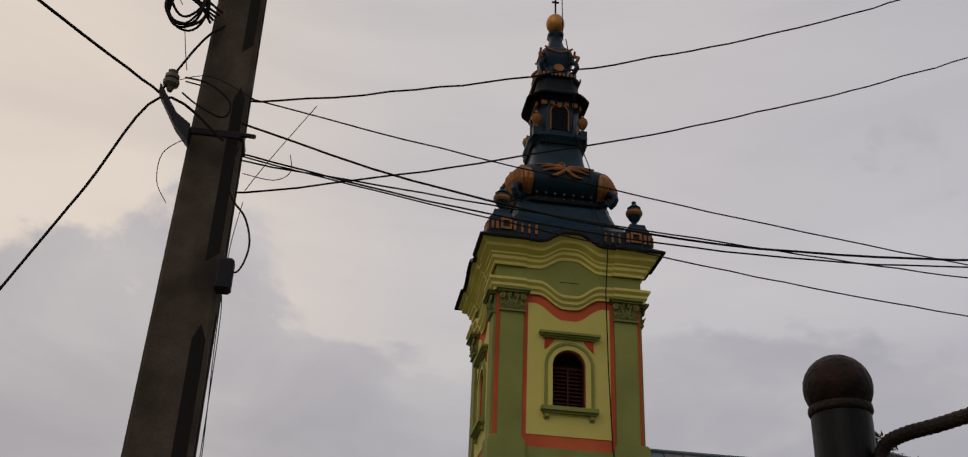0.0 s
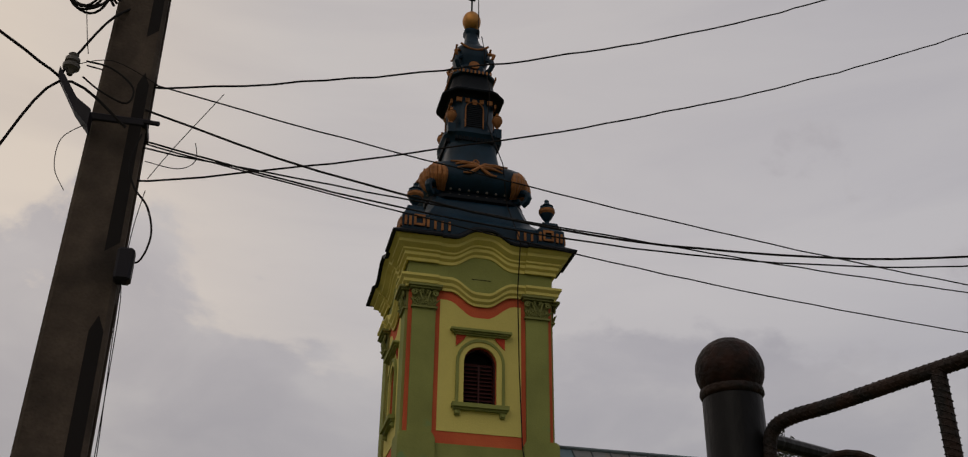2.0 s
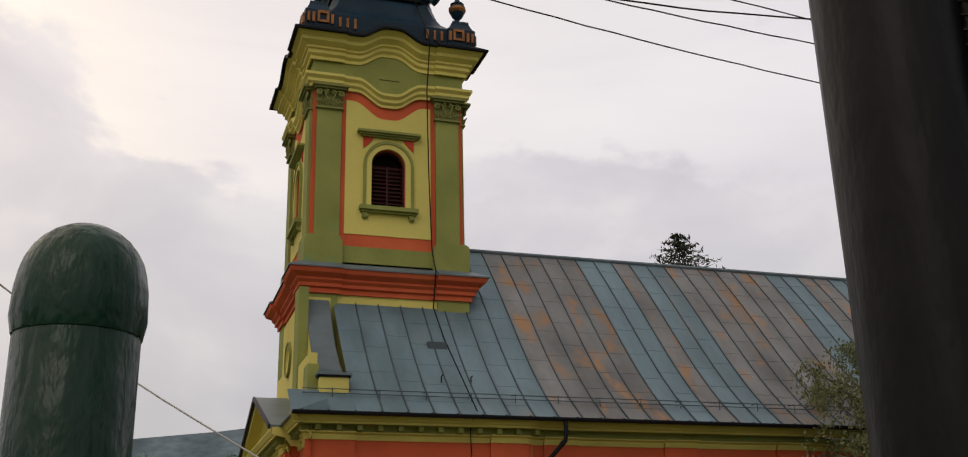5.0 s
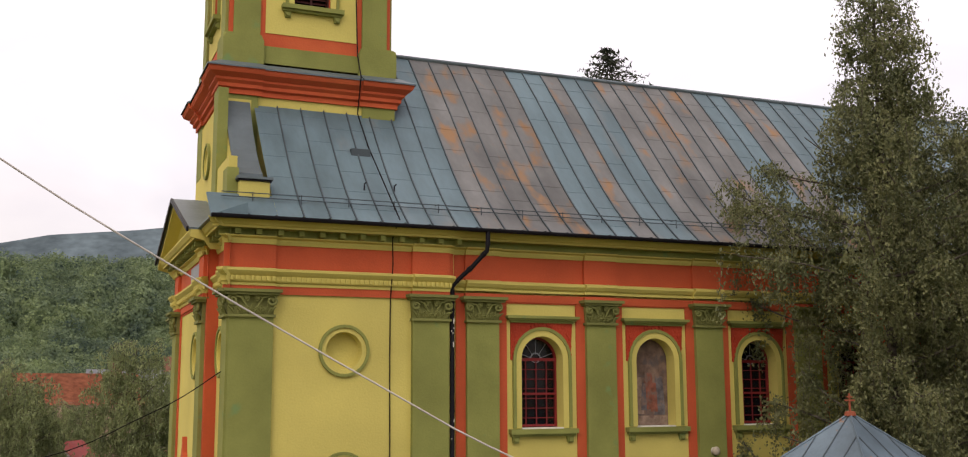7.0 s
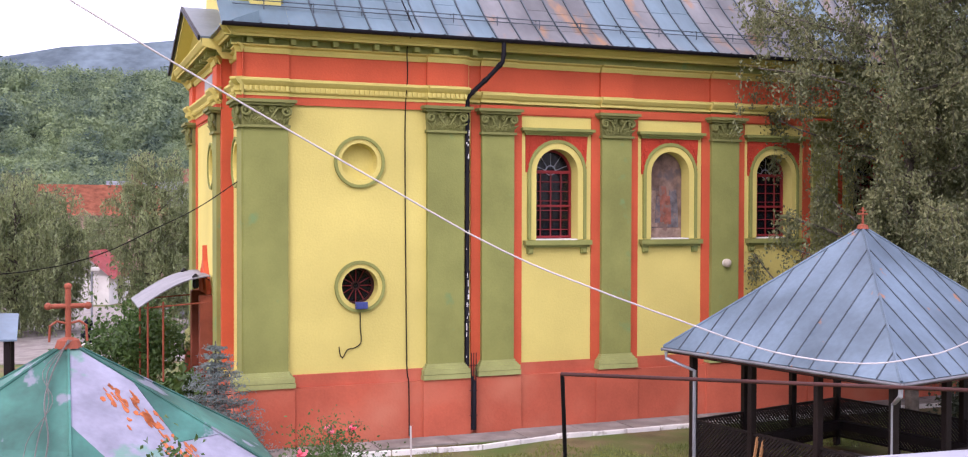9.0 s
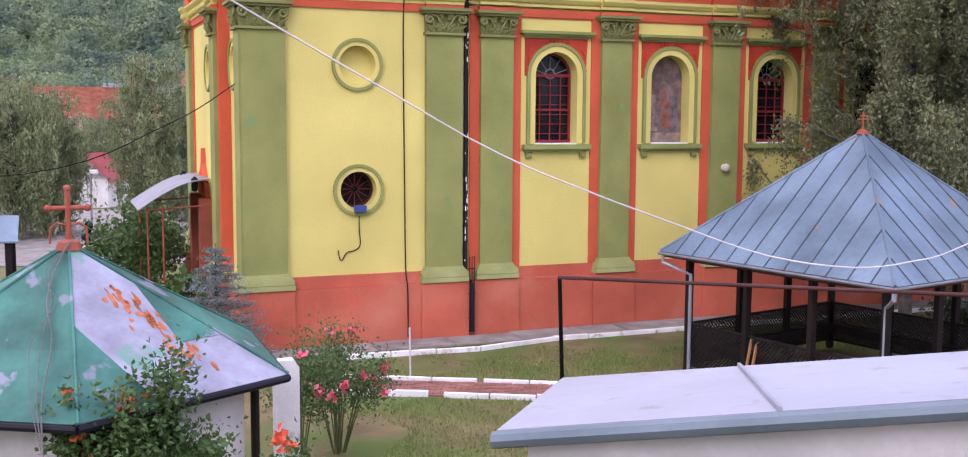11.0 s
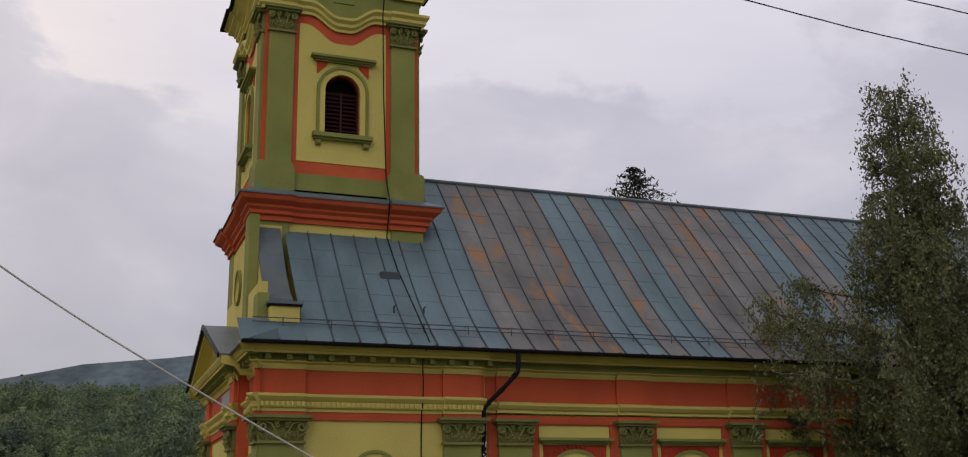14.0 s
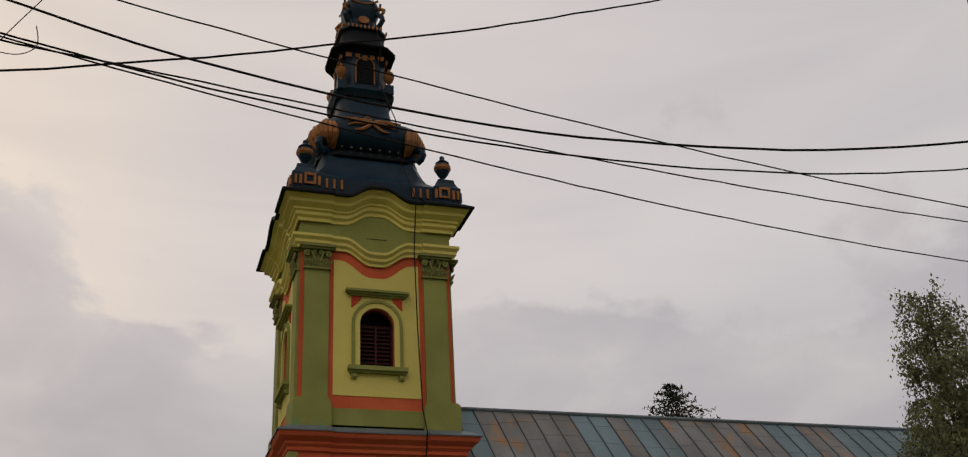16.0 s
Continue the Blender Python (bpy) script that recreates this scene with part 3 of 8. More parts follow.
# black sheet added behind blind openings and in the building's body, painting inside shade
part("inner_wall", boxed(0.6, NAVE_END - 0.5, 1.35, 1.45, 0, 9.2), SHADE_BLACK, church)
sp = facing((0, 0.0, 0), (1, 0, 0), S)
pilaster(sp, 0.04, 1.03, 1.30, 7.14, 7.75, 0.0, church)
pilaster(sp, 4.33, 5.24, 1.30, 7.14, 7.75, 0.0, church)
# plinth
bm = bmesh.new()
box(bm, -0.02, 5.40, -0.02, 0.5, -0.3, 1.27)
part("plinth", bm, PLINTH, church, "orange-red painted plinth")
for x0, x1 in ((-0.09, 1.17), (4.20, 5.40)):
    part("plinth_block", boxed(x0, x1, -0.09, 0.3, -0.3, 1.30, bevel=0.01), PLINTH, church)
part("dado", boxed(0.9, 4.4, 0.09, 0.3, 1.27, 1.56, bevel=0.008), PLINTH, church)


def entablature(o, u, nrm, breaks, length, m0, m1, dentils, z_shift=0.0):
    """Architrave, moulding, frieze and cornice with steps over the pilasters."""
    curve = [(0, 0, 0)]
    for a, b in breaks:
        for s, e in ((a, 0), (a, 0.09), (b, 0.09), (b, 0)):
            if s <= 0:
                curve = [(0, 0, e)] if e else curve
            elif s >= length:
                continue
            else:
                curve.append((s, 0, e))
    curve.append((length, 0, curve[-1][2]))
    z = z_shift
    bm = moulding(bmesh.new(), o, u, nrm, curve, [(0.0, 7.66 + z), (0.03, 7.66 + z), (0.03, 7.85 + z), (0.0, 7.85 + z)], m0, m1)
    part("architrave", bm, ORANGE, church)
    prof = [(0.0, 7.84), (0.05, 7.84), (0.05, 7.90), (0.09, 7.93), (0.09, 8.05), (0.14, 8.09), (0.20, 8.16), (0.20, 8.21), (0.05, 8.24), (0.0, 8.24)]
    if not dentils:
        prof = [(0.0, 7.90), (0.05, 7.90), (0.05, 7.97), (0.10, 8.0), (0.16, 8.08), (0.16, 8.14), (0.03, 8.17), (0.0, 8.17)]
    bm = moulding(bmesh.new(), o, u, nrm, curve, [(p, q + z) for p, q in prof], m0, m1)
    part("string_moulding", bm, YELLOW, church)
    bm = moulding(bmesh.new(), o, u, nrm, curve, [(0.0, 8.15 + z), (0.02, 8.15 + z), (0.02, 8.84 + z), (0.0, 8.84 + z)], m0, m1)
    part("frieze", bm, ORANGE, church)
    prof = [(0.0, 8.78), (0.05, 8.78), (0.08, 8.86), (0.08, 8.90), (0.16, 8.93), (0.16, 8.96)]
    bm = moulding(bmesh.new(), o, u, nrm, curve, [(p, q + z) for p, q in prof] + [(0.0, 8.96 + z)], m0, m1)
    part("bed_moulding", bm, YELLOW, church)
    flat = [(0, 0, 0), (length, 0, 0)]
    bm = moulding(bmesh.new(), o, u, nrm, flat, [(0.0, 8.96 + z), (0.14, 8.96 + z), (0.14, 9.09 + z), (0.40, 9.10 + z), (0.0, 9.10 + z)], m0, m1)
    part("soffit", bm, GREEN, church)
    bm = moulding(bmesh.new(), o, u, nrm, flat, [(0.0, 9.10 + z), (0.42, 9.10 + z), (0.42, 9.15 + z), (0.46, 9.17 + z), (0.53, 9.27 + z), (0.53, 9.30 + z), (0.0, 9.31 + z)], m0, m1)
    part("cornice", bm, YELLOW, church)
    if dentils:
        o, u, nrm = Vector(o), Vector(u), Vector(nrm)
        to = facing(o, u, nrm)
        block = boxed(-0.028, 0.028, -0.055, 0.0, -0.05, 0.05)
        me = bpy.data.meshes.new("dentil")
        block.to_mesh(me)
        block.free()
        me.materials.append(YELLOW)
        turn = Matrix((u, -nrm, (0, 0, 1))).transposed().to_4x4()
        host = part("dentil_band", moulding(bmesh.new(), o, u, nrm, flat, [(0.0, 7.93 + z), (0.1, 7.93 + z), (0.1, 8.06 + z), (0.0, 8.06 + z)], m0, m1), YELLOW, church)
        for k in range(int(length / 0.115)):
            s = 0.06 + k * 0.115
            ex = 0.09 if any(a < s < b for a, b in breaks) else 0.0
            d = new("dentil", me)
            d.parent = host
            d.matrix_basis = Matrix.Translation(o + u * s + nrm * (0.09 + ex) + Vector((0, 0, 8.0 + z))) @ turn
        # brackets under the soffit
        bk = bmesh.new()
        plate(bk, facing((0, 0, 0), (1, 0, 0), S), [(-0.06, -0.12), (0.06, -0.12), (0.06, 0), (-0.06, 0)], 0.0, -0.2)
        me2 = bpy.data.meshes.new("modillion")
        bk.to_mesh(me2)
        bk.free()
        me2.materials.append(GREEN)
        for k in range(int(length / 0.48) + 1):
            d = new("modillion", me2)
            d.parent = church
            d.matrix_basis = Matrix.Translation(o + u * (0.15 + k * 0.48) + nrm * 0.14 + Vector((0, 0, 9.09 + z))) @ turn


entablature((0.0, 0.12, 0), (1, 0, 0), S, [(-0.1, 1.05), (4.31, 5.26)], 5.38, 1.0, 0.0, True)
part("wall_top", boxed(0.1, NAVE_END, 0.33, 0.62, 7.6, 9.29), YELLOW, church)

# nave, south side: face of the wall at y = 0.30
nv = facing((0, 0.27, 0), (1, 0, 0), S)
npf = facing((0, 0.12, 0), (1, 0, 0), S)
PIL = [6.17 + 3.252 * k for k in range(7)]
part("plinth", boxed(5.40, NAVE_END, 0.10, 0.6, -0.3, 1.25), PLINTH, church, "orange-red painted plinth")
part("dado", boxed(5.40, NAVE_END, 0.25, 0.5, 1.25, 1.54), PLINTH, church)
for c in PIL:
    part("plinth_block", boxed(c - 0.60, c + 0.60, 0.04, 0.3, -0.3, 1.28, bevel=0.01), PLINTH, church)
    pilaster(npf, c - 0.42, c + 0.42, 1.30, 7.14, 7.75, 0.0, church)
    part("border_strip", boxed(c - 0.67, c + 0.67, 0.235, 0.4, 1.5, 7.70), ORANGE, church)
entablature((5.38, 0.25, 0), (1, 0, 0), S, [(c - 0.46 - 5.38, c + 0.46 - 5.38) for c in PIL], NAVE_END - 5.38, 0.0, 0.0, False)
part("return_wall", boxed(5.25, 5.40, 0.13, 0.5, 1.2, 9.2), YELLOW, church)


def arched_window(to, cu, z0, w, spring, kind, parent):
    """Arched opening with its surround, hood, sill and brackets; glazed with bars, or walled up with a mural."""
    win = new("arched_window")
    win.parent = parent
    win["label"] = "arched window with dark red barred frame" if kind == "glass" else "arched niche with a faded mural"
    at = lambda o: [(cu + a, z0 + b) for a, b in o]
    inner = at(arch_outline(w, spring))
    mid = at(arch_outline(w + 0.30, spring, foot=0.0))
    outer = at(arch_outline(w + 0.46, spring, foot=0.0))
    part("surround", ring_band(bmesh.new(), to, inner, mid, 0.0, -0.05), YELLOW, win)
    part("edging", ring_band(bmesh.new(), to, mid, outer, 0.0, -0.08), GREEN, win)
    top = spring + w / 2
    # spandrel panel with relief
    sp_out = [(cu - w / 2 - 0.28, z0 + spring - 0.02)] + [(cu - w / 2 - 0.28, z0 + top + 0.33)] * 7 + [(cu, z0 + top + 0.33)] * 2 + [(cu + w / 2 + 0.28, z0 + top + 0.33)] * 7 + [(cu + w / 2 + 0.28, z0 + spring - 0.02)]
    sp_in = at(arch_outline(w + 0.44, spring, n=14, foot=spring - 0.02))
    if kind == "louvre":
        for sx in (-1, 1):
            e = cu + sx * (w / 2 + 0.24)
            bm = plate(bmesh.new(), to, [(e, z0 + top + 0.33), (e, z0 + top - 0.02), (e - sx * 0.13, z0 + top + 0.10), (e - sx * 0.24, z0 + top + 0.22), (e - sx * 0.30, z0 + top + 0.33)], 0.0, -0.03)
            part("spandrel", bm, RED_TRIM, win, "small red corner piece")
    else:
        part("spandrel", ring_band(bmesh.new(), to, sp_in, sp_out, 0.0, -0.035), RED_TRIM, win, "red spandrel panel with raised ornament")
    for sx in (-1, 1) if kind != "louvre" else ():
        for k in range(9):
            aa = math.radians(30 + 7 * k)
            rr = w / 2 + 0.30 + 0.035 * math.sin(k * 2.1)
            px, pz = cu + sx * rr * math.cos(aa), z0 + spring + rr * math.sin(aa)
            if k < 6:
                px = cu + sx * (w / 2 + 0.2 - 0.045 * (k % 2))
                pz = z0 + spring + 0.12 + k * 0.1
            bm = plate(bmesh.new(), to, [(px + 0.045 * math.cos(q), pz + 0.045 * math.sin(q) * (1 + 0.4 * (k % 2))) for q in [j * math.pi / 4 for j in range(8)]], -0.03, -0.06)
            part("relief_boss", bm, RED_TRIM, win)
    bm = bmesh.new()
    for e, a, b in ((0.30, 0.33, 0.38), (0.36, 0.38, 0.43), (0.42, 0.43, 0.50)):
        plate(bm, to, [(cu - w / 2 - e, z0 + top + a), (cu + w / 2 + e, z0 + top + a), (cu + w / 2 + e, z0 + top + b), (cu - w / 2 - e, z0 + top + b)], 0.0, -0.04 - (e - 0.26))
    part("hood", bm, GREEN, win, "olive moulded hood")
    bm = bmesh.new()
    plate(bm, to, [(cu - w / 2 - 0.34, z0 - 0.14), (cu + w / 2 + 0.34, z0 - 0.14), (cu + w / 2 + 0.34, z0 - 0.02), (cu - w / 2 - 0.34, z0 - 0.02)], 0.0, -0.2)
    plate(bm, to, [(cu - w / 2 - 0.30, z0 - 0.20), (cu + w / 2 + 0.30, z0 - 0.20), (cu + w / 2 + 0.30, z0 - 0.14), (cu - w / 2 - 0.30, z0 - 0.14)], 0.0, -0.12)
    part("sill", bm, GREEN, win, "olive moulded sill")
    part("sill_slab", plate(bmesh.new(), to, [(cu - w / 2 + 0.005, z0 - 0.03), (cu + w / 2 - 0.005, z0 - 0.03), (cu + w / 2 - 0.005, z0 + 0.01), (cu - w / 2 + 0.005, z0 + 0.01)], 0.34, -0.05), KERB, win)
    for sx in (-1, 1):
        bm = bmesh.new()
        c2 = cu + sx * (w / 2 + 0.17)
        plate(bm, to, [(c2 - 0.09, z0 - 0.20), (c2 - 0.07, z0 - 0.36), (c2 + 0.07, z0 - 0.36), (c2 + 0.09, z0 - 0.20)], 0.0, -0.08)
        plate(bm, to, [(c2 - 0.06, z0 - 0.24), (c2 - 0.05, z0 - 0.33), (c2 + 0.05, z0 - 0.33), (c2 + 0.06, z0 - 0.24)], 0.0, -0.12)
        part("bracket", bm, GREEN, win)
    dep = 0.36
    if kind == "glass":
        part("pane", plate(bmesh.new(), to, inner, dep + 0.04, dep + 0.035), GLASS, win).visible_shadow = False
        rim = at(arch_outline(w - 0.11, spring, foot=0.05))
        part("frame_rim", ring_band(bmesh.new(), to, rim, inner, dep + 0.05, dep - 0.03), FRAME_RED, win)
        for zz, hh in ((0.03, 0.05), (spring * 0.48, 0.055), (spring - 0.03, 0.075)):
            part("rail", plate(bmesh.new(), to, [(cu - w / 2, z0 + zz), (cu + w / 2, z0 + zz), (cu + w / 2, z0 + zz + hh), (cu - w / 2, z0 + zz + hh)], dep + 0.03, dep - 0.04), FRAME_RED, win)
        for k in range(1, 4):
            uu = cu - w / 2 + w * k / 4
            part("bar", plate(bmesh.new(), to, [(uu - 0.011, z0), (uu + 0.011, z0), (uu + 0.011, z0 + spring), (uu - 0.011, z0 + spring)], dep + 0.0, dep - 0.03), FRAME_RED, win)
        for k in range(1, 7):
            zz = z0 + spring * k / 7
            part("bar", plate(bmesh.new(), to, [(cu - w / 2, zz - 0.009), (cu + w / 2, zz - 0.009), (cu + w / 2, zz + 0.009), (cu - w / 2, zz + 0.009)], dep - 0.005, dep - 0.028), FRAME_RED, win)
        for k in range(5):
            a = math.radians(20 + 35 * k)
            part("fan_bar", tube(bmesh.new(), [to(cu + 0.13 * math.cos(a), dep, z0 + spring + 0.13 * math.sin(a)), to(cu + (w / 2 - 0.08) * math.cos(a), dep, z0 + spring + (w / 2 - 0.08) * math.sin(a))], 0.008, 5), GREY_METAL, win)
        ro = [(cu + 0.14 * math.cos(a), z0 + spring + 0.05 + 0.13 * math.sin(a)) for a in [k * math.pi / 8 for k in range(16)]]
        ri = [(cu + 0.12 * math.cos(a), z0 + spring + 0.05 + 0.11 * math.sin(a)) for a in [k * math.pi / 8 for k in range(16)]]
        part("fan_ring", ring_band(bmesh.new(), to, ri, ro, dep + 0.01, dep - 0.01, True), GREY_METAL, win)
    elif kind == "mural":
        part("mural", plate(bmesh.new(), to, inner, dep, dep - 0.02), FRESCO, win, "faded brown and grey mural")
        shapes = [(0.0, 0.42, 0.17, 0.95, FRESCO_RED), (-0.30, 0.30, 0.15, 0.95, FRESCO_PALE), (0.31, 0.28, 0.17, 1.0, FRESCO_GREY), (-0.44, 0.5, 0.09, 0.7, FRESCO_RED), (0.16, 0.36, 0.10, 0.75, FRESCO_RED), (-0.15, 0.4, 0.08, 0.7, FRESCO_GREY)]
        for sx_, zb, hw, hh, mt in shapes:
            o = [(cu + sx_ + hw * (0.55 + 0.45 * math.cos(1.5 * q)) * sg, z0 + zb + hh * q) for sg, qs in ((-1, [j / 8 for j in range(9)]), (1, [1 - j / 8 for j in range(9)])) for q in qs]
            part("painted_shape", plate(bmesh.new(), to, o, dep - 0.02, dep - 0.0215 - 0.0008 * shapes.index((sx_, zb, hw, hh, mt))), mt, win)
        part("painted_shape", plate(bmesh.new(), to, [(cu - w / 2 + 0.01, z0 + 0.02), (cu + w / 2 - 0.01, z0 + 0.02), (cu + w / 2 - 0.01, z0 + 0.26), (cu - w / 2 + 0.01, z0 + 0.26)], dep - 0.02, dep - 0.0275), FRESCO_PALE, win)
    else:
        # black plate in place of the shade behind the slats
        part("backing", plate(bmesh.new(), to, inner, dep + 0.25, dep + 0.2), SHADE_BLACK, win)
        for k in range(11):
            zz = z0 + 0.05 + k * (spring + w * 0.02) / 11
            bm = bmesh.new()
            a, b = to(cu - w / 2 + 0.04, 0.22, zz), to(cu + w / 2 - 0.04, 0.22, zz)
            n = to(0, 0, 0) - to(0, 1, 0)
            vs = [p + q for p in (a, b) for q in (n * 0.05, n * 0.04 + Vector((0, 0, 0.015)), n * -0.06 + Vector((0, 0, 0.12)), n * -0.06 + Vector((0, 0, 0.105)))]
            vv = [bm.verts.new(v) for v in vs]
            for q in ((0, 1, 5, 4), (1, 2, 6, 5), (2, 3, 7, 6), (3, 0, 4, 7), (3, 2, 1, 0), (4, 5, 6, 7)):
                bm.faces.new([vv[i] for i in q])
            part("louvre_slat", bm, LOUVRE, win)
        rim = at(arch_outline(w - 0.09, spring, foot=0.04))
        part("frame_rim", ring_band(bmesh.new(), to, rim, inner, 0.26, 0.16), LOUVRE, win)
        part("mullion", plate(bmesh.new(), to, [(cu - 0.025, z0), (cu + 0.025, z0), (cu + 0.025, z0 + spring), (cu - 0.025, z0 + spring)], 0.2, 0.155), LOUVRE, win)
    return win


for i, c in enumerate(PIL[:-1]):
    cu = c + 1.626
    bm = bmesh.new()
    o = [(cu + a, 4.58 + b) for a, b in arch_outline(1.14, 1.68)]
    holed(bm, nv, (c, c + 3.252, 1.4, 7.72), o, 0.42)
    part("wall", bm, YELLOW, church, "lemon-yellow plastered nave wall")
part("wall", boxed(5.30, PIL[0], 0.27, 0.7, 1.4, 7.72), YELLOW, church)
part("wall", boxed(PIL[-1], NAVE_END, 0.27, 0.7, 1.4, 7.72), YELLOW, church)
for i, c in enumerate(PIL[:-1]):
    arched_window(nv, c + 1.626, 4.58, 1.14, 1.68, "mural" if i == 1 else "glass", church)
    part("head_strip", boxed(c + 0.67, c + 2.58, 0.242, 0.4, 7.63, 7.70), ORANGE, church)

# plain walls that close the building
part("wall", boxed(0.1, NAVE_END, DEPTH - 0.4, DEPTH, -0.3, 9.3), YELLOW, church)
part("wall", boxed(NAVE_END - 0.4, NAVE_END + 0.02, 0.3, DEPTH, -0.3, 9.3), YELLOW, church)

# west front: outer bays at x = 0.14, the middle bay stands forward
wf = facing((0.14, 0, 0), (0, 1, 0), W_)
bm = bmesh.new()
holed(bm, wf, (0.15, 2.2, 5.0, 7.7), [(1.55 + a * 0.9, 6.41 + b) for a, b in circle_outline(0.44)], 0.4)
part("wall", bm, YELLOW, church)
part("wall", boxed(0.14, 0.54, 0.15, 2.2, 1.2, 5.0), YELLOW, church)
part("wall", boxed(0.14, 0.54, 8.3, 10.4, 1.2, 7.7), YELLOW, church)
oculus(wf, 1.55, 6.41, 0.60, False, church)
wm = facing((-0.10, 0, 0), (0, 1, 0), W_)
bm = bmesh.new()
holed(bm, wm, (2.2, 5.25, 5.0, 7.7), [(4.1 + a, 6.41 + b) for a, b in circle_outline(0.44)], 0.4)
part("wall", bm, YELLOW, church)
part("wall", boxed(-0.10, 0.5, 5.25, 8.3, 5.0, 7.7), YELLOW, church)
bm = bmesh.new()
holed(bm, wm, (2.2, 8.3, 0.0, 5.0), [(5.25 + a, 0.3 + b) for a, b in arch_outline(1.7, 2.6)], 0.4)
part("wall", bm, YELLOW, church)
oculus(wm, 4.1, 6.41, 0.60, False, church)
wpf = facing((0.0, 0, 0), (0, 1, 0), W_)
pilaster(wpf, 0.05, 0.75, 1.30, 7.14, 7.75, 0.0, church)
pilaster(wpf, 9.75, 10.45, 1.30, 7.14, 7.75, 0.0, church)
wmf = facing((-0.24, 0, 0), (0, 1, 0), W_)
for a in (2.35, 7.45):
    pilaster(wmf, a, a + 0.72, 1.30, 7.14, 7.75, 0.0, church)
    part("border_strip", boxed(-0.14, 0.2, a - 0.2, a + 0.92, 1.5, 7.70), ORANGE, church)
    part("plinth_block", boxed(-0.36, 0.2, a - 0.16, a + 0.88, -0.3, 1.28, bevel=0.01), PLINTH, church)
part("plinth", boxed(-0.02, 0.5, 0.48, DEPTH, -0.3, 1.26), PLINTH, church)
part("plinth", boxed(-0.28, 0.0, 2.2, 4.2, -0.3, 1.26), PLINTH, church)
entablature((0.12, 0.0, 0), (0, 1, 0), W_, [(-0.1, 0.77)], 2.2, 1.0, 0.0, True)
entablature((-0.12, 2.2, 0), (0, 1, 0), W_, [(0.13, 0.9), (5.2, 6.0)], 6.1, 1.0, 1.0, True)
part("front_return", boxed(-0.115, 0.45, 2.205, 8.29, 7.6, 9.3), ORANGE, church)
part("attic_block", boxed(0.0, 0.6, 0.3, 10.2, 8.9, 9.4), YELLOW, church)
part("inscription_panel", boxed(-0.16, -0.1, 3.5, 5.2, 8.35, 8.72), GREY_METAL, church, "pale blue inscription panel")
# pediment over the middle bay with its little roof
PA, PB, PZ0, PZ1 = 1.55, 8.95, 9.32, 10.62
bm = bmesh.new()
plate(bm, facing((-0.16, 0, 0), (0, 1, 0), W_), [(PA + 0.5, PZ0 - 0.1), (PB - 0.5, PZ0 - 0.1), (5.25, PZ1 - 0.3)], 0.5, 0.0)
part("tympanum", bm, YELLOW, church)
for a in (PA, PB):
    bm = bmesh.new()
    d = Vector((0, 5.25 - a, PZ1 - PZ0)).normalized()
    pts = [Vector((0, a, PZ0)), Vector((0, 5.25, PZ1))]
    vs = [[bm.verts.new(p + q) for q in (Vector((-0.7, 0, 0)), Vector((0.9, 0, 0)), Vector((0.9, 0, -0.05)), Vector((-0.7, 0, -0.05)))] for p in pts]
    for i in range(4):
        bm.faces.new((vs[0][i], vs[0][(i + 1) % 4], vs[1][(i + 1) % 4], vs[1][i]))
    bm.faces.new(vs[0][::-1]), bm.faces.new(vs[1])
    part("pediment_roof", bm, FLASH, church, "grey sheet pediment roof")
    bm = bmesh.new()
    vs = [[bm.verts.new(p + q) for q in (Vector((-0.76, 0, 0.015)), Vector((-0.705, 0, 0.015)), Vector((-0.705, 0, -0.10)), Vector((-0.76, 0, -0.10)))] for p in pts]
    for i in range(4):
        bm.faces.new((vs[0][i], vs[0][(i + 1) % 4], vs[1][(i + 1) % 4], vs[1][i]))
    bm.faces.new(vs[0][::-1]), bm.faces.new(vs[1])
    part("verge_strip", bm, GUTTER, church, "dark metal verge")
    bm = bmesh.new()
    vs = [[bm.verts.new(p + q) for q in (Vector((-0.66, 0, -0.05)), Vector((0.3, 0, -0.05)), Vector((0.3, 0, -0.5)), Vector((-0.2, 0, -0.5)), Vector((-0.35, 0, -0.3)), Vector((-0.66, 0, -0.22)))] for p in pts]
    for i in range(6):
        bm.faces.new((vs[0][i], vs[0][(i + 1) % 6], vs[1][(i + 1) % 6], vs[1][i]))
    bm.faces.new(vs[0][::-1]), bm.faces.new(vs[1])
    part("raking_cornice", bm, YELLOW, church)
# portal
door = new("portal")
door.parent = church
door["label"] = "dark red church door with orange gabled portal"
part("door_leaf", plate(bmesh.new(), wm, [(5.25 + a, 0.3 + b) for a, b in arch_outline(1.68, 2.6)], 0.3, 0.22), LOUVRE, door)
for a in (4.15, 6.05):
    part("jamb", boxed(-0.42, 0.0, a, a + 0.3, 0.0, 3.1, bevel=0.02), RUST, door)
bm = plate(bmesh.new(), wm, [(4.4, 3.1), (6.1, 3.1), (6.1, 3.22), (5.38, 3.95), (5.25, 4.35), (5.12, 3.95), (4.4, 3.22)], 0.0, -0.12)
plate(bm, wm, [(4.7, 3.2), (5.8, 3.2), (5.25, 3.75)], 0.0, -0.17)
part("gable", bm, ORANGE, door)

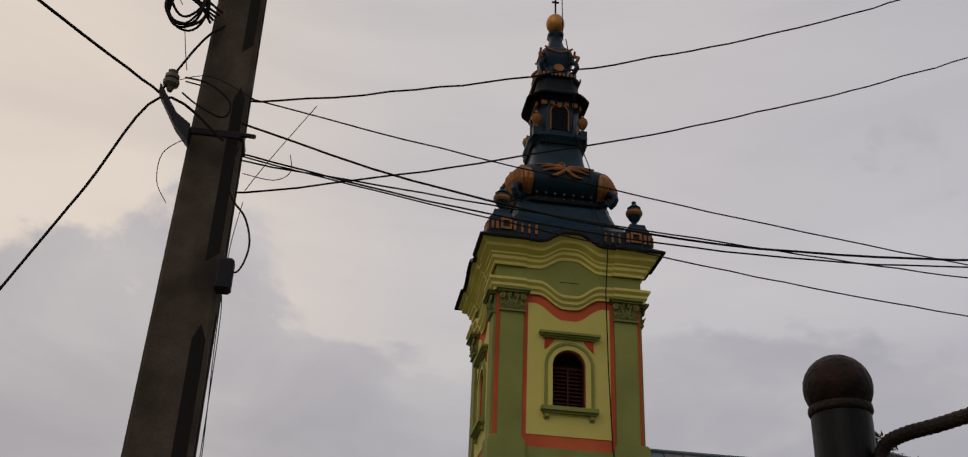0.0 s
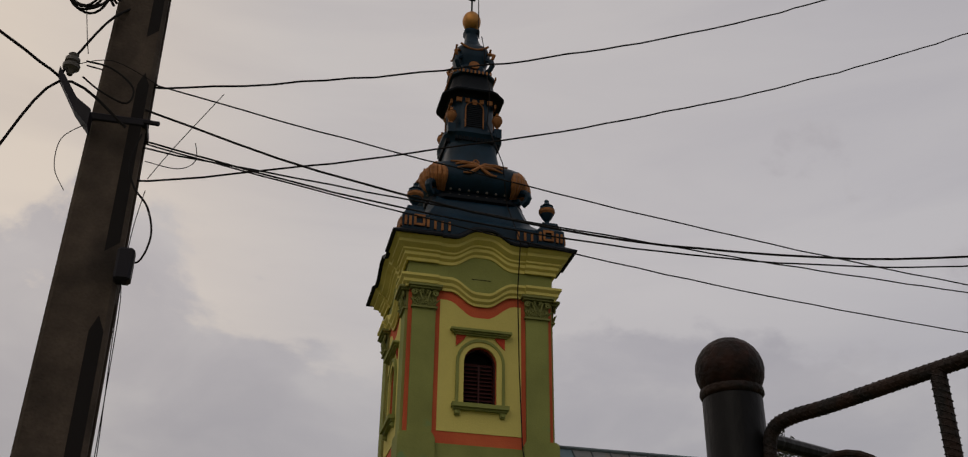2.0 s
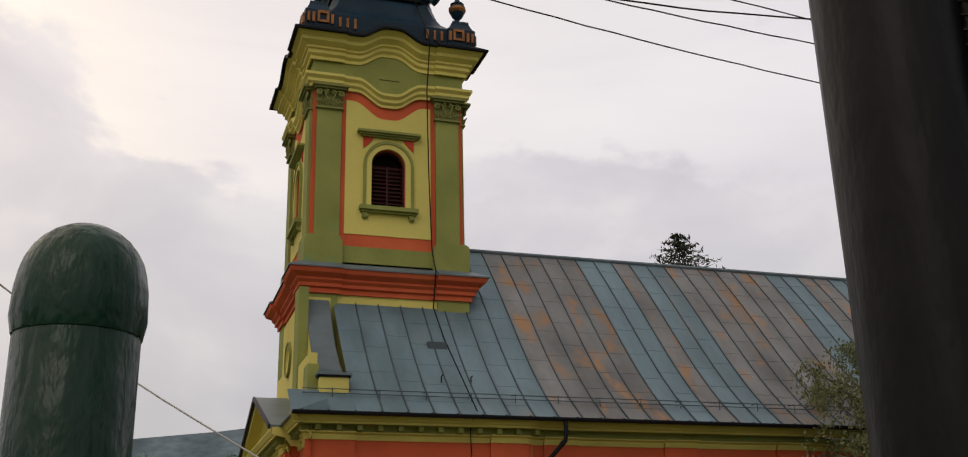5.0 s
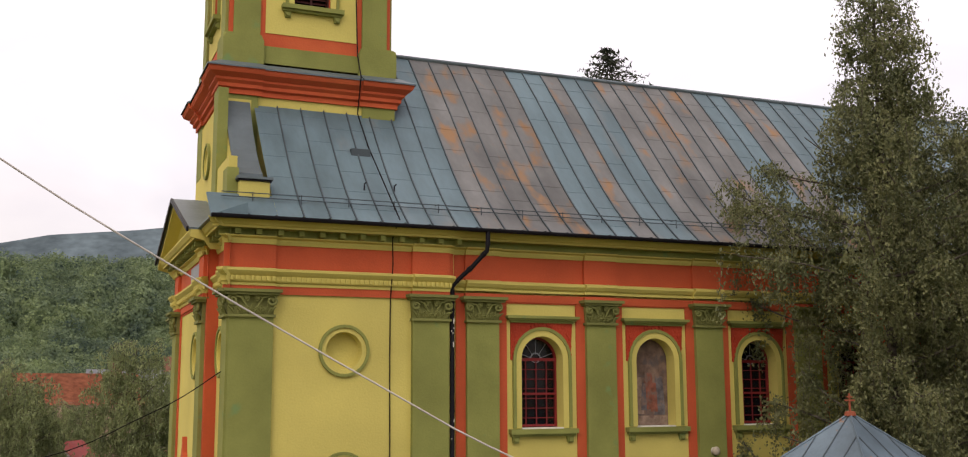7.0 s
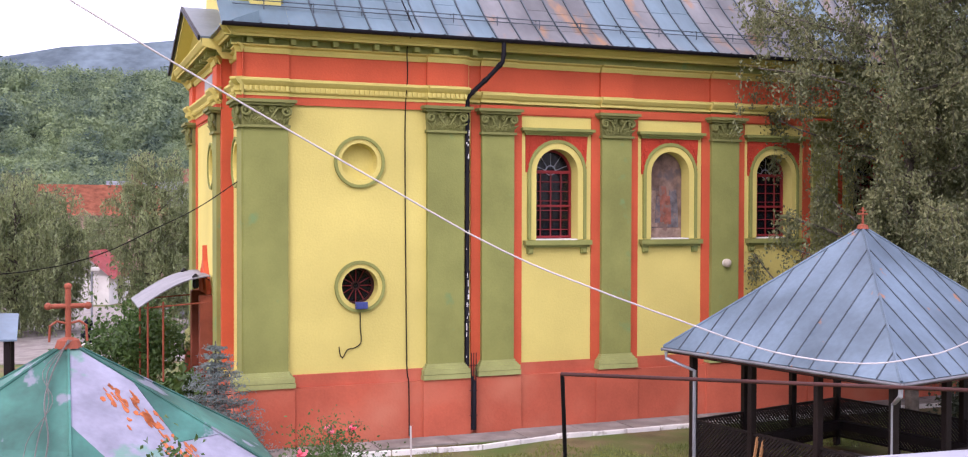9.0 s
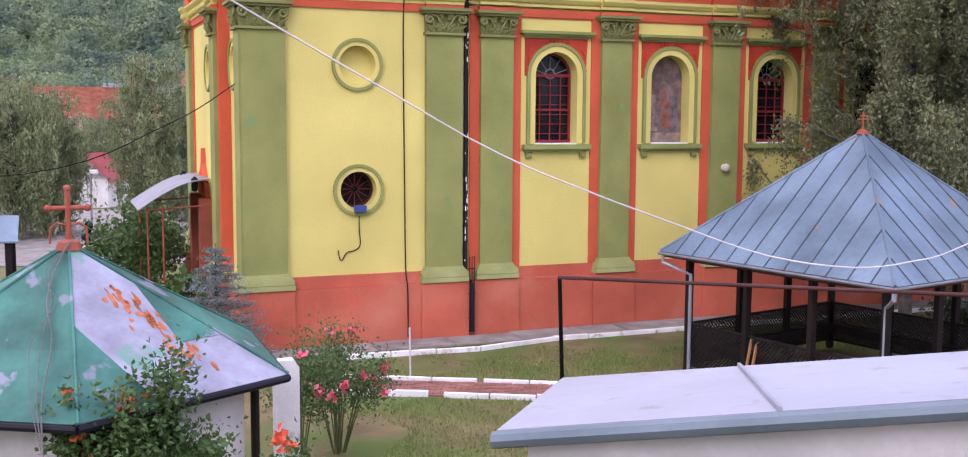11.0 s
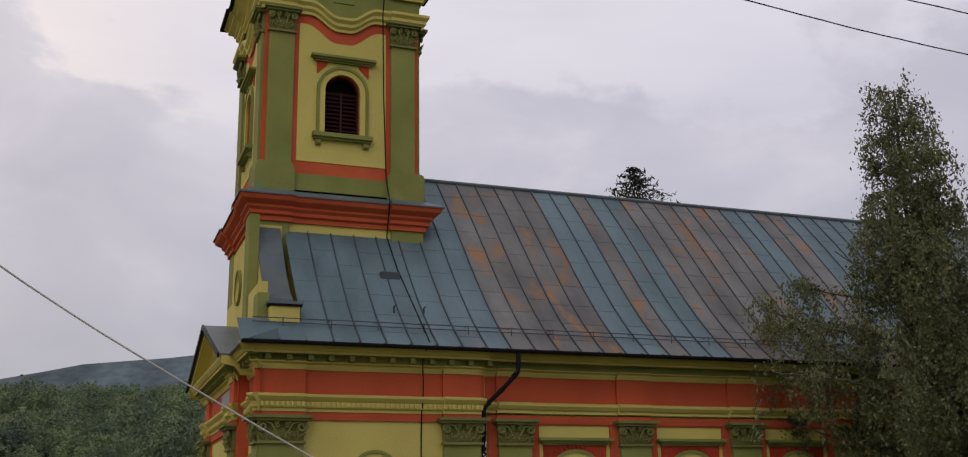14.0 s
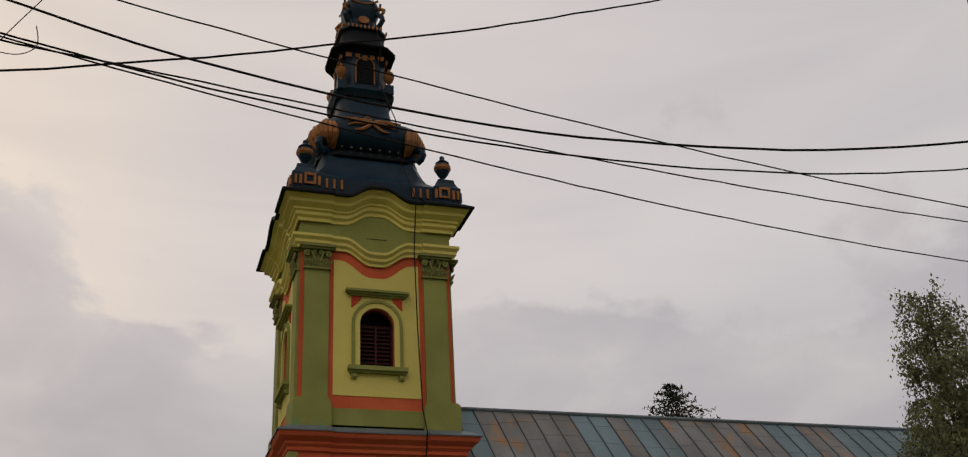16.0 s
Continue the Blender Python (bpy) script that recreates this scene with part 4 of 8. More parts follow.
# ---- roof of the nave ----
roof = part("roof", boxed(0.6, NAVE_END, 0.7, DEPTH - 0.7, 9.25, 9.3), SEAM, church, "blue-grey standing-seam sheet roof with rust stains")
EAVE_Y, EAVE_Z = -0.50, 9.33


def roof_z(y):
    """Height of the south slope: straight above, flared towards the eaves."""
    s = (y - EAVE_Y) / (RIDGE_Y - EAVE_Y)
    return EAVE_Z + (RIDGE_Z - EAVE_Z) * (s - 0.10 * math.sin(math.pi * s) * (1 - s) ** 1.5)


PITCH = 0.615


def roof_panel_mesh(k):
    """One run of sheets from eaves to ridge: welted cross joints and a raised seam along one edge."""
    rnd = random.Random(k)
    verts, faces = [], []
    y, ys = EAVE_Y, []
    step = 0.62 + 0.07 * (k % 3)
    first = 0.4 + 0.5 * rnd.random()
    n = 0
    while y < RIDGE_Y - 0.01:
        ys.append((y, 0.0))
        nxt = min(RIDGE_Y, y + (first if n == 0 else step))
        if nxt < RIDGE_Y:
            ys.append((nxt - 0.012, 0.0))
            ys.append((nxt - 0.010, 0.014))
            ys.append((nxt + 0.016, 0.012))
        y, n = nxt, n + 1
    ys.append((RIDGE_Y, 0.0))
    w = PITCH
    for yy, h in ys:
        z = roof_z(yy) + h
        b = 0.006 * math.sin(yy * 3 + k)
        for x, dz in ((0.012, 0), (w / 2, b), (w - 0.020, 0), (w - 0.016, 0.045), (w + 0.010, 0.045), (w + 0.012, 0)):
            verts.append((x, yy, z + dz * (1 if dz > 0.03 else 1)))
    for r in range(len(ys) - 1):
        for c in range(5):
            i = r * 6 + c
            faces.append((i, i + 1, i + 7, i + 6))
    me = bpy.data.meshes.new("roof_panel")
    me.from_pydata(verts, [], faces)
    me.materials.append(SHEET)
    me.materials.append(SEAM)
    for f in me.polygons:
        f.material_index = 1 if f.index % 5 in (2, 3, 4) else 0
    return me


panel_meshes = [roof_panel_mesh(k) for k in range(6)]
worn_meshes = [me.copy() for me in panel_meshes]
for me in worn_meshes:
    me.materials[0] = SHEET_WORN
k, x = 0, 0.97
while x < NAVE_END:
    worn = x > 5.6 and (k in (8, 9, 10, 11, 12, 15, 18, 19, 20, 21, 22, 23, 26, 27))
    ob = new("roof_panel", (worn_meshes if worn else panel_meshes)[(k * 5 + k // 4) % 6])
    ob.parent = roof
    ob.location = (x, 0, 0)
    x, k = x + PITCH, k + 1
ROOF_X1 = x
# short sheet along the eaves in front of the parapet
bm = bmesh.new()
rings = [[(xx, EAVE_Y, EAVE_Z), (xx, 0.3, roof_z(0.3)), (xx, 0.3, roof_z(0.3) - 0.05), (xx, EAVE_Y, EAVE_Z - 0.04)] for xx in (-0.5, 0.98)]
bridge(bm, rings)
part("eaves_sheet", bm, SHEET, roof)
bm = bmesh.new()
rings = [[(-0.5, yy, EAVE_Z - 0.02), (0.3, yy, EAVE_Z + 0.3), (0.3, yy, EAVE_Z - 0.03), (-0.5, yy, EAVE_Z - 0.05)] for yy in (-0.5, 1.6)]
bridge(bm, rings)
part("eaves_sheet", bm, SHEET, roof)
# the other slope, the ridge cap and the gable end
bm = bmesh.new()
vs = [bm.verts.new(p) for p in ((0.97, RIDGE_Y, RIDGE_Z), (ROOF_X1, RIDGE_Y, RIDGE_Z), (ROOF_X1, 11.0, EAVE_Z), (0.97, 11.0, EAVE_Z))]
bm.faces.new(vs)
bmesh.ops.solidify(bm, geom=bm.faces[:], thickness=0.05)
part("roof_slope", bm, SHEET, roof)
part("ridge_cap", tube(bmesh.new(), [(5.0, RIDGE_Y, RIDGE_Z + 0.02), (ROOF_X1, RIDGE_Y, RIDGE_Z + 0.02)], 0.07, 8), FLASH, roof)
bm = bmesh.new()
bm.faces.new([bm.verts.new(p) for p in ((NAVE_END, 0.3, 9.2), (NAVE_END, 10.2, 9.2), (NAVE_END, RIDGE_Y, RIDGE_Z - 0.1))])
bmesh.ops.solidify(bm, geom=bm.faces[:], thickness=0.3)
part("gable_wall", bm, YELLOW, church)
# gutter, brackets, downpipe
bm = bmesh.new()
prof = [(-0.075 * math.cos(a), -0.085 * math.sin(a)) for a in [math.pi * i / 8 for i in range(9)]]
rings = [[(xx, -0.575 + p, 9.33 + q) for p, q in prof] + [(xx, -0.575 + p * 0.86, 9.335 + q * 0.86) for p, q in prof[::-1]] for xx in (-0.5, NAVE_END)]
bridge(bm, rings)
gutter = part("gutter", bm, GUTTER, church, "dark metal eaves gutter")
for k in range(46):
    part("gutter_strap", boxed(-0.3 + k * 0.6, -0.27 + k * 0.6, -0.66, -0.48, 9.335, 9.35), GUTTER, gutter)
bm = tube(bmesh.new(), [(6.02, -0.56, 9.27), (6.02, -0.56, 9.0), (6.0, -0.54, 8.8), (5.72, -0.24, 8.42), (5.42, 0.0, 8.1), (5.34, 0.06, 7.95), (5.34, 0.06, 1.5), (5.40, -0.02, 1.3), (5.46, -0.1, 1.2), (5.46, -0.1, 0.05)], 0.055, 10)
dp = part("downpipe", bm, GUTTER, church, "dark zinc downpipe", 50)
for p, q in (((6.02, -0.56, 9.02), (6.015, -0.555, 8.95)), ((5.97, -0.51, 8.76), (5.92, -0.45, 8.69)), ((5.72, -0.24, 8.42), (5.66, -0.19, 8.36)), ((5.46, -0.03, 8.14), (5.42, 0.0, 8.09))):
    part("pipe_joint", tube(bmesh.new(), [p, q], 0.066, 10), GUTTER, dp)
rnd = random.Random(21)
for k in range(26):
    zz = rnd.choice((2.4, 3.3, 4.0, 6.9)) + rnd.gauss(0, 0.35)
    a = rnd.uniform(-2.2, -1.0)
    cx, cy, L = 5.34 + 0.0565 * math.cos(a), 0.06 + 0.0565 * math.sin(a), rnd.uniform(0.03, 0.13)
    part("bare_chip", boxed(cx - 0.010, cx + 0.010, cy - 0.003, cy + 0.003, zz, zz + L), KERB, dp)
for zz in (7.4, 6.2, 5.0, 3.8, 2.6):
    part("pipe_clip", lathe(bmesh.new(), [(0.064, zz), (0.064, zz + 0.04)], 10, (5.34, 0.06)), GUTTER, dp)
bm = bmesh.new()
for xx in (5.38, 5.44, 5.50):
    tube(bm, [(xx, -0.14, 0.05), (xx, -0.14, 1.9)], 0.012, 5)
for zz in (0.4, 1.0, 1.6):
    tube(bm, [(5.34, -0.14, zz), (5.54, -0.14, zz)], 0.01, 5)
part("pipe_guard", bm, GUTTER, church, "dark iron guard round the downpipe foot")
# snow guard: two rails on small brackets
guard = new("snow_guard")
guard.parent = church
for h in (0.10, 0.20):
    yy = 0.05
    part("guard_rail", tube(bmesh.new(), [(-0.2, yy, roof_z(yy) + h), (NAVE_END, yy, roof_z(yy) + h)], 0.012, 5), SEAM, guard)
for k in range(24):
    xx = 0.5 + k * 1.12
    part("guard_bracket", tube(bmesh.new(), [(xx, 0.05, roof_z(0.05)), (xx, 0.05, roof_z(0.05) + 0.22), (xx, 0.32, roof_z(0.32))], 0.012, 5), SEAM, guard)
# scroll-shaped parapet beside the tower
for sgn in (-1, 1):
    fy = lambda y: RIDGE_Y + sgn * (RIDGE_Y - y)
    curve = [(2.95, 12.85), (2.6, 12.3), (2.2, 11.75), (1.8, 11.28), (1.4, 10.9), (1.15, 10.68), (0.85, 10.5)]
    if sgn < 0:
        continue
    bm = bmesh.new()
    poly = [(2.95, 9.3)] + curve + [(0.85, 9.3)]
    a = [bm.verts.new((0.24, y, z)) for y, z in poly]
    b = [bm.verts.new((0.80, y, z)) for y, z in poly]
    bm.faces.new(a), bm.faces.new(b[::-1])
    for i in range(len(poly)):
        bm.faces.new((a[i], b[i], b[(i + 1) % len(poly)], a[(i + 1) % len(poly)]))
    part("parapet_scroll", bm, YELLOW, church)
    bm = bmesh.new()
    rings = [[(0.24, y, z + 0.06), (0.86, y, z + 0.06), (0.86, y, z - 0.04), (0.24, y, z - 0.04)] for y, z in curve]
    bridge(bm, rings)
    part("parapet_flashing", bm, FLASH, church, "grey sheet flashing")
    part("parapet_block", boxed(0.22, 0.92, 0.22, 0.9, 9.35, 10.26, bevel=0.015), YELLOW, church)
    part("block_flashing", boxed(0.16, 0.98, 0.14, 0.98, 10.30, 10.36), FLASH, church)
    part("block_flashing", boxed(0.18, 0.96, 0.18, 0.96, 10.26, 10.30), GUTTER, church)
part("parapet_scroll", boxed(0.24, 0.92, 7.5, 9.6, 9.3, 10.5), YELLOW, church)
part("attic_wall", boxed(0.18, 0.9, 2.9, 7.6, 9.3, 12.9), YELLOW, church)
part("attic_pier", boxed(-0.03, 0.236, 0.45, 1.05, 9.3, 10.6), GREEN, church)
part("attic_pier", boxed(-0.02, 0.23, 2.3, 3.0, 9.3, 13.0), GREEN, church)
part("attic_pier", boxed(0.02, 0.22, 0.6, 2.6, 9.3, 10.9), YELLOW, church)
atw = facing((0.18, 0, 0), (0, 1, 0), W_)
for r0, r1, out, mt in ((0.43, 0.50, 0.07, GREEN), (0.34, 0.43, 0.035, YELLOW)):
    ring_in, ring_out = [[(5.25 + a, 11.7 + b) for a, b in circle_outline(r)] for r in (r0, r1)]
    part("niche_rim", ring_band(bmesh.new(), atw, ring_in, ring_out, 0.0, -out, True), mt, church)

# ---- the tower ----
TX, TY = 2.46, 5.20
FACES = [((TX, TY, 0), (1, 0, 0), S), ((TX, TY, 0), (0, 1, 0), W_), ((TX, TY, 0), (0, -1, 0), E_), ((TX, TY, 0), (-1, 0, 0), N_)]


def tower_box(h, z0, z1, **k):
    return boxed(TX - h, TX + h, TY - h, TY + h, z0, z1, **k)


def dip(u, amp, half=0.95):
    s = (abs(u) - 0.16) / (half - 0.16)
    return amp if s < 0 else amp * 0.5 * (1 + math.cos(math.pi * s)) if s < 1 else 0.0


US = [-2.2, -1.0] + [-0.9 + 0.1 * k for k in range(19)] + [1.0, 2.2]


def band(name, prof, amp, half_face, mat, label="", breaks=True, extra=0.06, top=True):
    """A moulding round all four sides, bowed by amp in the middle of each and stepped over the pilasters."""
    for o, u, n in FACES:
        curve = []
        for s in US:
            e = extra if breaks and abs(s) > 1.3 else 0.0
            if s == 1.0 and breaks:
                curve += [(s, 0, 0), (1.33, 0, 0), (1.33, 0, extra)]
                continue
            if s == -1.0 and breaks:
                curve += [(-1.33, 0, extra), (-1.33, 0, 0), (s, 0, 0)]
                continue
            curve.append((math.copysign(half_face, s) if abs(s) > 2 else s, dip(s, amp), e))
        oo = Vector(o) + Vector(n) * half_face
        part(name, moulding(bmesh.new(), oo, u, n, curve, prof, 1.0, 1.0), mat, church, label)


part("tower_wall", tower_box(2.17, 9.3, 12.6), YELLOW, church)
part("tower_wall", tower_box(2.22, 12.2, 13.1), YELLOW, church)
for o, u, n in FACES:
    to = facing(Vector(o) + Vector(n) * 2.22, u, n)
    for a in (-2.285, 1.385):
        bm = plate(bmesh.new(), to, [(a, 11.5), (a + 0.9, 11.5), (a + 0.9, 13.1), (a, 13.1)], 0.05, -0.07)
        part("tower_pier", bm, GREEN, church)
part("tower_wall", tower_box(2.20, 13.1, 13.95), YELLOW, church)
prof = [(0.0, 13.02), (0.08, 13.02), (0.08, 13.14), (0.16, 13.18), (0.16, 13.27), (0.24, 13.34), (0.24, 13.40), (0.40, 13.50), (0.44, 13.58), (0.44, 13.64), (0.0, 13.66)]
for o, u, n in FACES:
    c = [(-2.2, 0, 0.07), (-1.3, 0, 0.07), (-1.3, 0, 0), (1.3, 0, 0), (1.3, 0, 0.07), (2.2, 0, 0.07)]
    part("tower_cornice", moulding(bmesh.new(), Vector(o) + Vector(n) * 2.2, u, n, c, prof, 1.0, 1.0), ORANGE, church, "orange-red moulded cornice")
bm = bmesh.new()
for o, u, n in FACES:
    moulding(bm, Vector(o) + Vector(n) * 2.2, u, n, [(-2.2, 0, 0.09), (-1.3, 0, 0.09), (-1.3, 0, 0.02), (1.3, 0, 0.02), (1.3, 0, 0.09), (2.2, 0, 0.09)], [(0.46, 13.62), (0.46, 13.66), (0.10, 13.86), (0.0, 13.86)], 1.0, 1.0)
part("cornice_flashing", bm, FLASH, church, "grey sheet flashing")
part("tower_base", tower_box(2.20, 13.8, 14.42), GREEN, church, "olive pedestal course")
for o, u, n in FACES:
    to = facing(Vector(o) + Vector(n) * 2.2, u, n)
    for a in (-2.315, 1.275):
        bm = plate(bmesh.new(), to, [(a, 13.8), (a + 1.04, 13.8), (a + 1.04, 14.5), (a + 0.96, 14.66), (a + 0.08, 14.66), (a, 14.5)], 0.1, -0.12)
        part("tower_pedestal", bm, GREEN, church)
for o, u, n in FACES:
    bm = bmesh.new()
    to = facing(Vector(o) + Vector(n) * 2.17, u, n)
    holed(bm, to, (-2.165, 2.165, 14.4, 19.5), [(a, 15.62 + b) for a, b in arch_outline(0.98, 1.26)], 0.3)
    part("tower_wall", bm, ORANGE, church, "orange border of the tower wall")
for o, u, n in FACES:
    to = facing(Vector(o) + Vector(n) * 2.19, u, n)
    # yellow panel, its top following the bowed moulding
    def panel_z(s):
        return 19.0 - dip(s, 0.48, 1.05)
    bm = bmesh.new()
    hole = [(a, 15.62 + b) for a, b in arch_outline(0.98, 1.26)]
    rect = (-1.23, 1.23, 14.78, 18.2)
    holed(bm, to, rect, hole, 0.02)
    us = [-1.23 + 2.46 * k / 24 for k in range(25)]
    top = [(s, panel_z(s) - 0.22) for s in us]
    plate(bm, to, [(-1.23, 18.2)] + [(1.23, 18.2)] + top[::-1], 0.02, 0.0)
    part("panel", bm, YELLOW, church, "lemon-yellow wall panel")
    pil = facing(Vector(o) + Vector(n) * 2.25, u, n)
    for a in (-2.06, 1.37):
        bm = plate(bmesh.new(), pil, [(a, 14.6), (a + 0.69, 14.6), (a + 0.69, 18.44), (a, 18.44)], 0.09, 0.0)
        sh = part("tower_pilaster", bm, GREEN, church, "olive plaster pilaster")
        capital("capital", pil, a, a + 0.69, 18.42, 19.12, sh, 0.0)
    wnd = arched_window(facing(Vector(o) + Vector(n) * 2.19, u, n), 0.0, 15.62, 0.98, 1.26, "louvre", church)
    wnd["label"] = "arched belfry opening with maroon louvres"
low = [(0.0, 19.05), (0.05, 19.05), (0.05, 19.13), (0.12, 19.19), (0.12, 19.28), (0.20, 19.36), (0.20, 19.44), (0.04, 19.50), (0.0, 19.5)]
band("tower_string", low, -0.40, 2.19, YELLOW, "lemon-yellow bowed moulding")
part("tower_frieze", tower_box(2.21, 19.45, 20.15), GREEN, church, "olive frieze")
for o, u, n in FACES:
    to = facing(Vector(o) + Vector(n) * 2.21, u, n)
    bm = plate(bmesh.new(), to, [(s, 19.35 - dip(s, 0.42)) for s in US[1:-1]] + [(s, 20.1 + dip(s, 0.42)) for s in US[1:-1][::-1]], 0.02, -0.012)
    part("medallion", bm, GREEN, church)
    # slot drawn as a raised black strip, its inner shade painted
    part("frieze_slot", plate(bmesh.new(), to, [(-0.3, 19.52), (0.3, 19.52), (0.3, 19.54), (-0.3, 19.54)], 0.0, -0.02), SHADE_BLACK, church)
up = [(0.0, 19.9), (0.06, 19.9), (0.06, 20.0), (0.14, 20.06), (0.14, 20.16), (0.20, 20.2), (0.20, 20.26), (0.36, 20.36), (0.36, 20.46), (0.48, 20.56), (0.48, 20.6), (0.0, 20.62)]
band("tower_cornice", up, 0.36, 2.19, YELLOW, "lemon-yellow bowed cornice")
band("eaves_sheet", [(0.0, 20.62), (0.47, 20.58), (0.60, 20.56), (0.60, 20.62), (0.0, 21.05)], 0.36, 2.19, SPIRE_DARK, "dark sheet-metal eaves", True, 0.06)
part("spire_base", tower_box(2.15, 20.3, 21.0), SPIRE_DARK, church)


# ---- the spire ----
def square8(c):
    def f(a):
        x, y = abs(math.cos(a)), abs(math.sin(a))
        return min(1 / max(x, y), c / (x + y))
    return f


def soft_square(p):
    return lambda a: 1 / (abs(math.cos(a)) ** p + abs(math.sin(a)) ** p) ** (1 / p)


spire = new("spire")
spire.parent = church
spire["label"] = "dark blue onion spire with gilded ornament"
C = (TX, TY)
SLIM = 0.84
part("spire_skirt", lathe(bmesh.new(), [(2.45, 20.75), (2.45, 21.35), (2.30, 21.45), (2.15, 21.55), (1.88, 21.8), (1.68, 22.15), (1.56, 22.5), (1.48, 22.7)], 48, C, square8(1.86)), SPIRE, spire, "", 35)
part("spire_ledge", lathe(bmesh.new(), [(1.50, 22.6), (1.60, 22.66), (1.60, 22.78), (1.48, 22.84), (1.38, 23.0)], 48, C, square8(1.72)), SPIRE_DARK, spire, "", 30)
bulge = [(1.58, 22.95), (1.80, 23.08), (2.00, 23.25), (2.11, 23.5), (2.09, 23.75), (1.94, 23.97), (1.68, 24.12), (1.42, 24.22), (1.25, 24.36), (1.14, 24.58), (1.07, 24.85), (1.03, 25.1), (1.0, 25.3)]
part("spire_bulge", lathe(bmesh.new(), [(r * SLIM, z) for r, z in bulge], 56, C, soft_square(5)), SPIRE, spire, "", 40)
part("spire_collar", lathe(bmesh.new(), [(r * SLIM, z) for r, z in [(1.0, 25.2), (1.05, 25.4), (1.14, 25.52), (1.22, 25.6), (1.22, 25.7), (1.05, 25.78), (0.95, 25.85)]], 48, C, square8(1.62)), SPIRE, spire, "", 30)
part("lantern_wall", lathe(bmesh.new(), [(r * SLIM, z) for r, z in [(0.90, 25.75), (0.90, 27.35)]], 48, C, square8(1.55)), SPIRE, spire, "", 30)
part("lantern_roof", lathe(bmesh.new(), [(r * SLIM, z) for r, z in [(0.92, 27.2), (1.0, 27.3), (1.30, 27.30), (1.32, 27.36), (1.05, 27.55), (0.92, 27.8), (0.86, 28.1), (0.82, 28.25)]], 48, C, square8(1.6)), SPIRE_DARK, spire, "", 30)
part("upper_ledge", lathe(bmesh.new(), [(r * SLIM, z) for r, z in [(0.80, 28.2), (0.94, 28.26), (0.94, 28.34), (0.78, 28.42), (0.66, 28.6), (0.58, 28.85)]], 48, C, square8(1.6)), SPIRE, spire, "", 30)
part("upper_bulge", lathe(bmesh.new(), [(r * SLIM, z) for r, z in [(0.55, 28.8), (0.60, 28.95), (0.70, 29.15), (0.74, 29.4), (0.68, 29.62), (0.52, 29.8), (0.38, 29.95), (0.29, 30.2), (0.26, 30.45), (0.34, 30.55), (0.34, 30.63), (0.2, 30.68), (0.12, 30.85)]], 48, C, soft_square(4)), SPIRE, spire, "", 40)
part("ball", lathe(bmesh.new(), [(0.02, 30.74)] + [(0.34 * math.sin(math.pi * k / 12), 31.16 - 0.42 * math.cos(math.pi * k / 12)) for k in range(1, 12)] + [(0.02, 31.58)], 24, C), BALL_GOLD, spire, "gilded ball", 60)
bm = bmesh.new()
box(bm, TX - 0.03, TX + 0.03, TY - 0.02, TY + 0.02, 31.5, 33.85)
for z, w in ((33.3, 0.15), (32.85, 0.24), (32.2, 0.13)):
    box(bm, TX - w, TX + w, TY - 0.025, TY + 0.025, z - 0.03, z + 0.03)
part("cross", bm, SPIRE_DARK, spire, "dark iron cross")
part("lightning_rod", tube(bmesh.new(), [(TX + 0.22, TY - 0.3, 30.2), (TX + 0.2, TY - 0.2, 32.5), (TX + 0.18, TY - 0.1, 34.8)], 0.018, 6), SPIRE_DARK, spire)

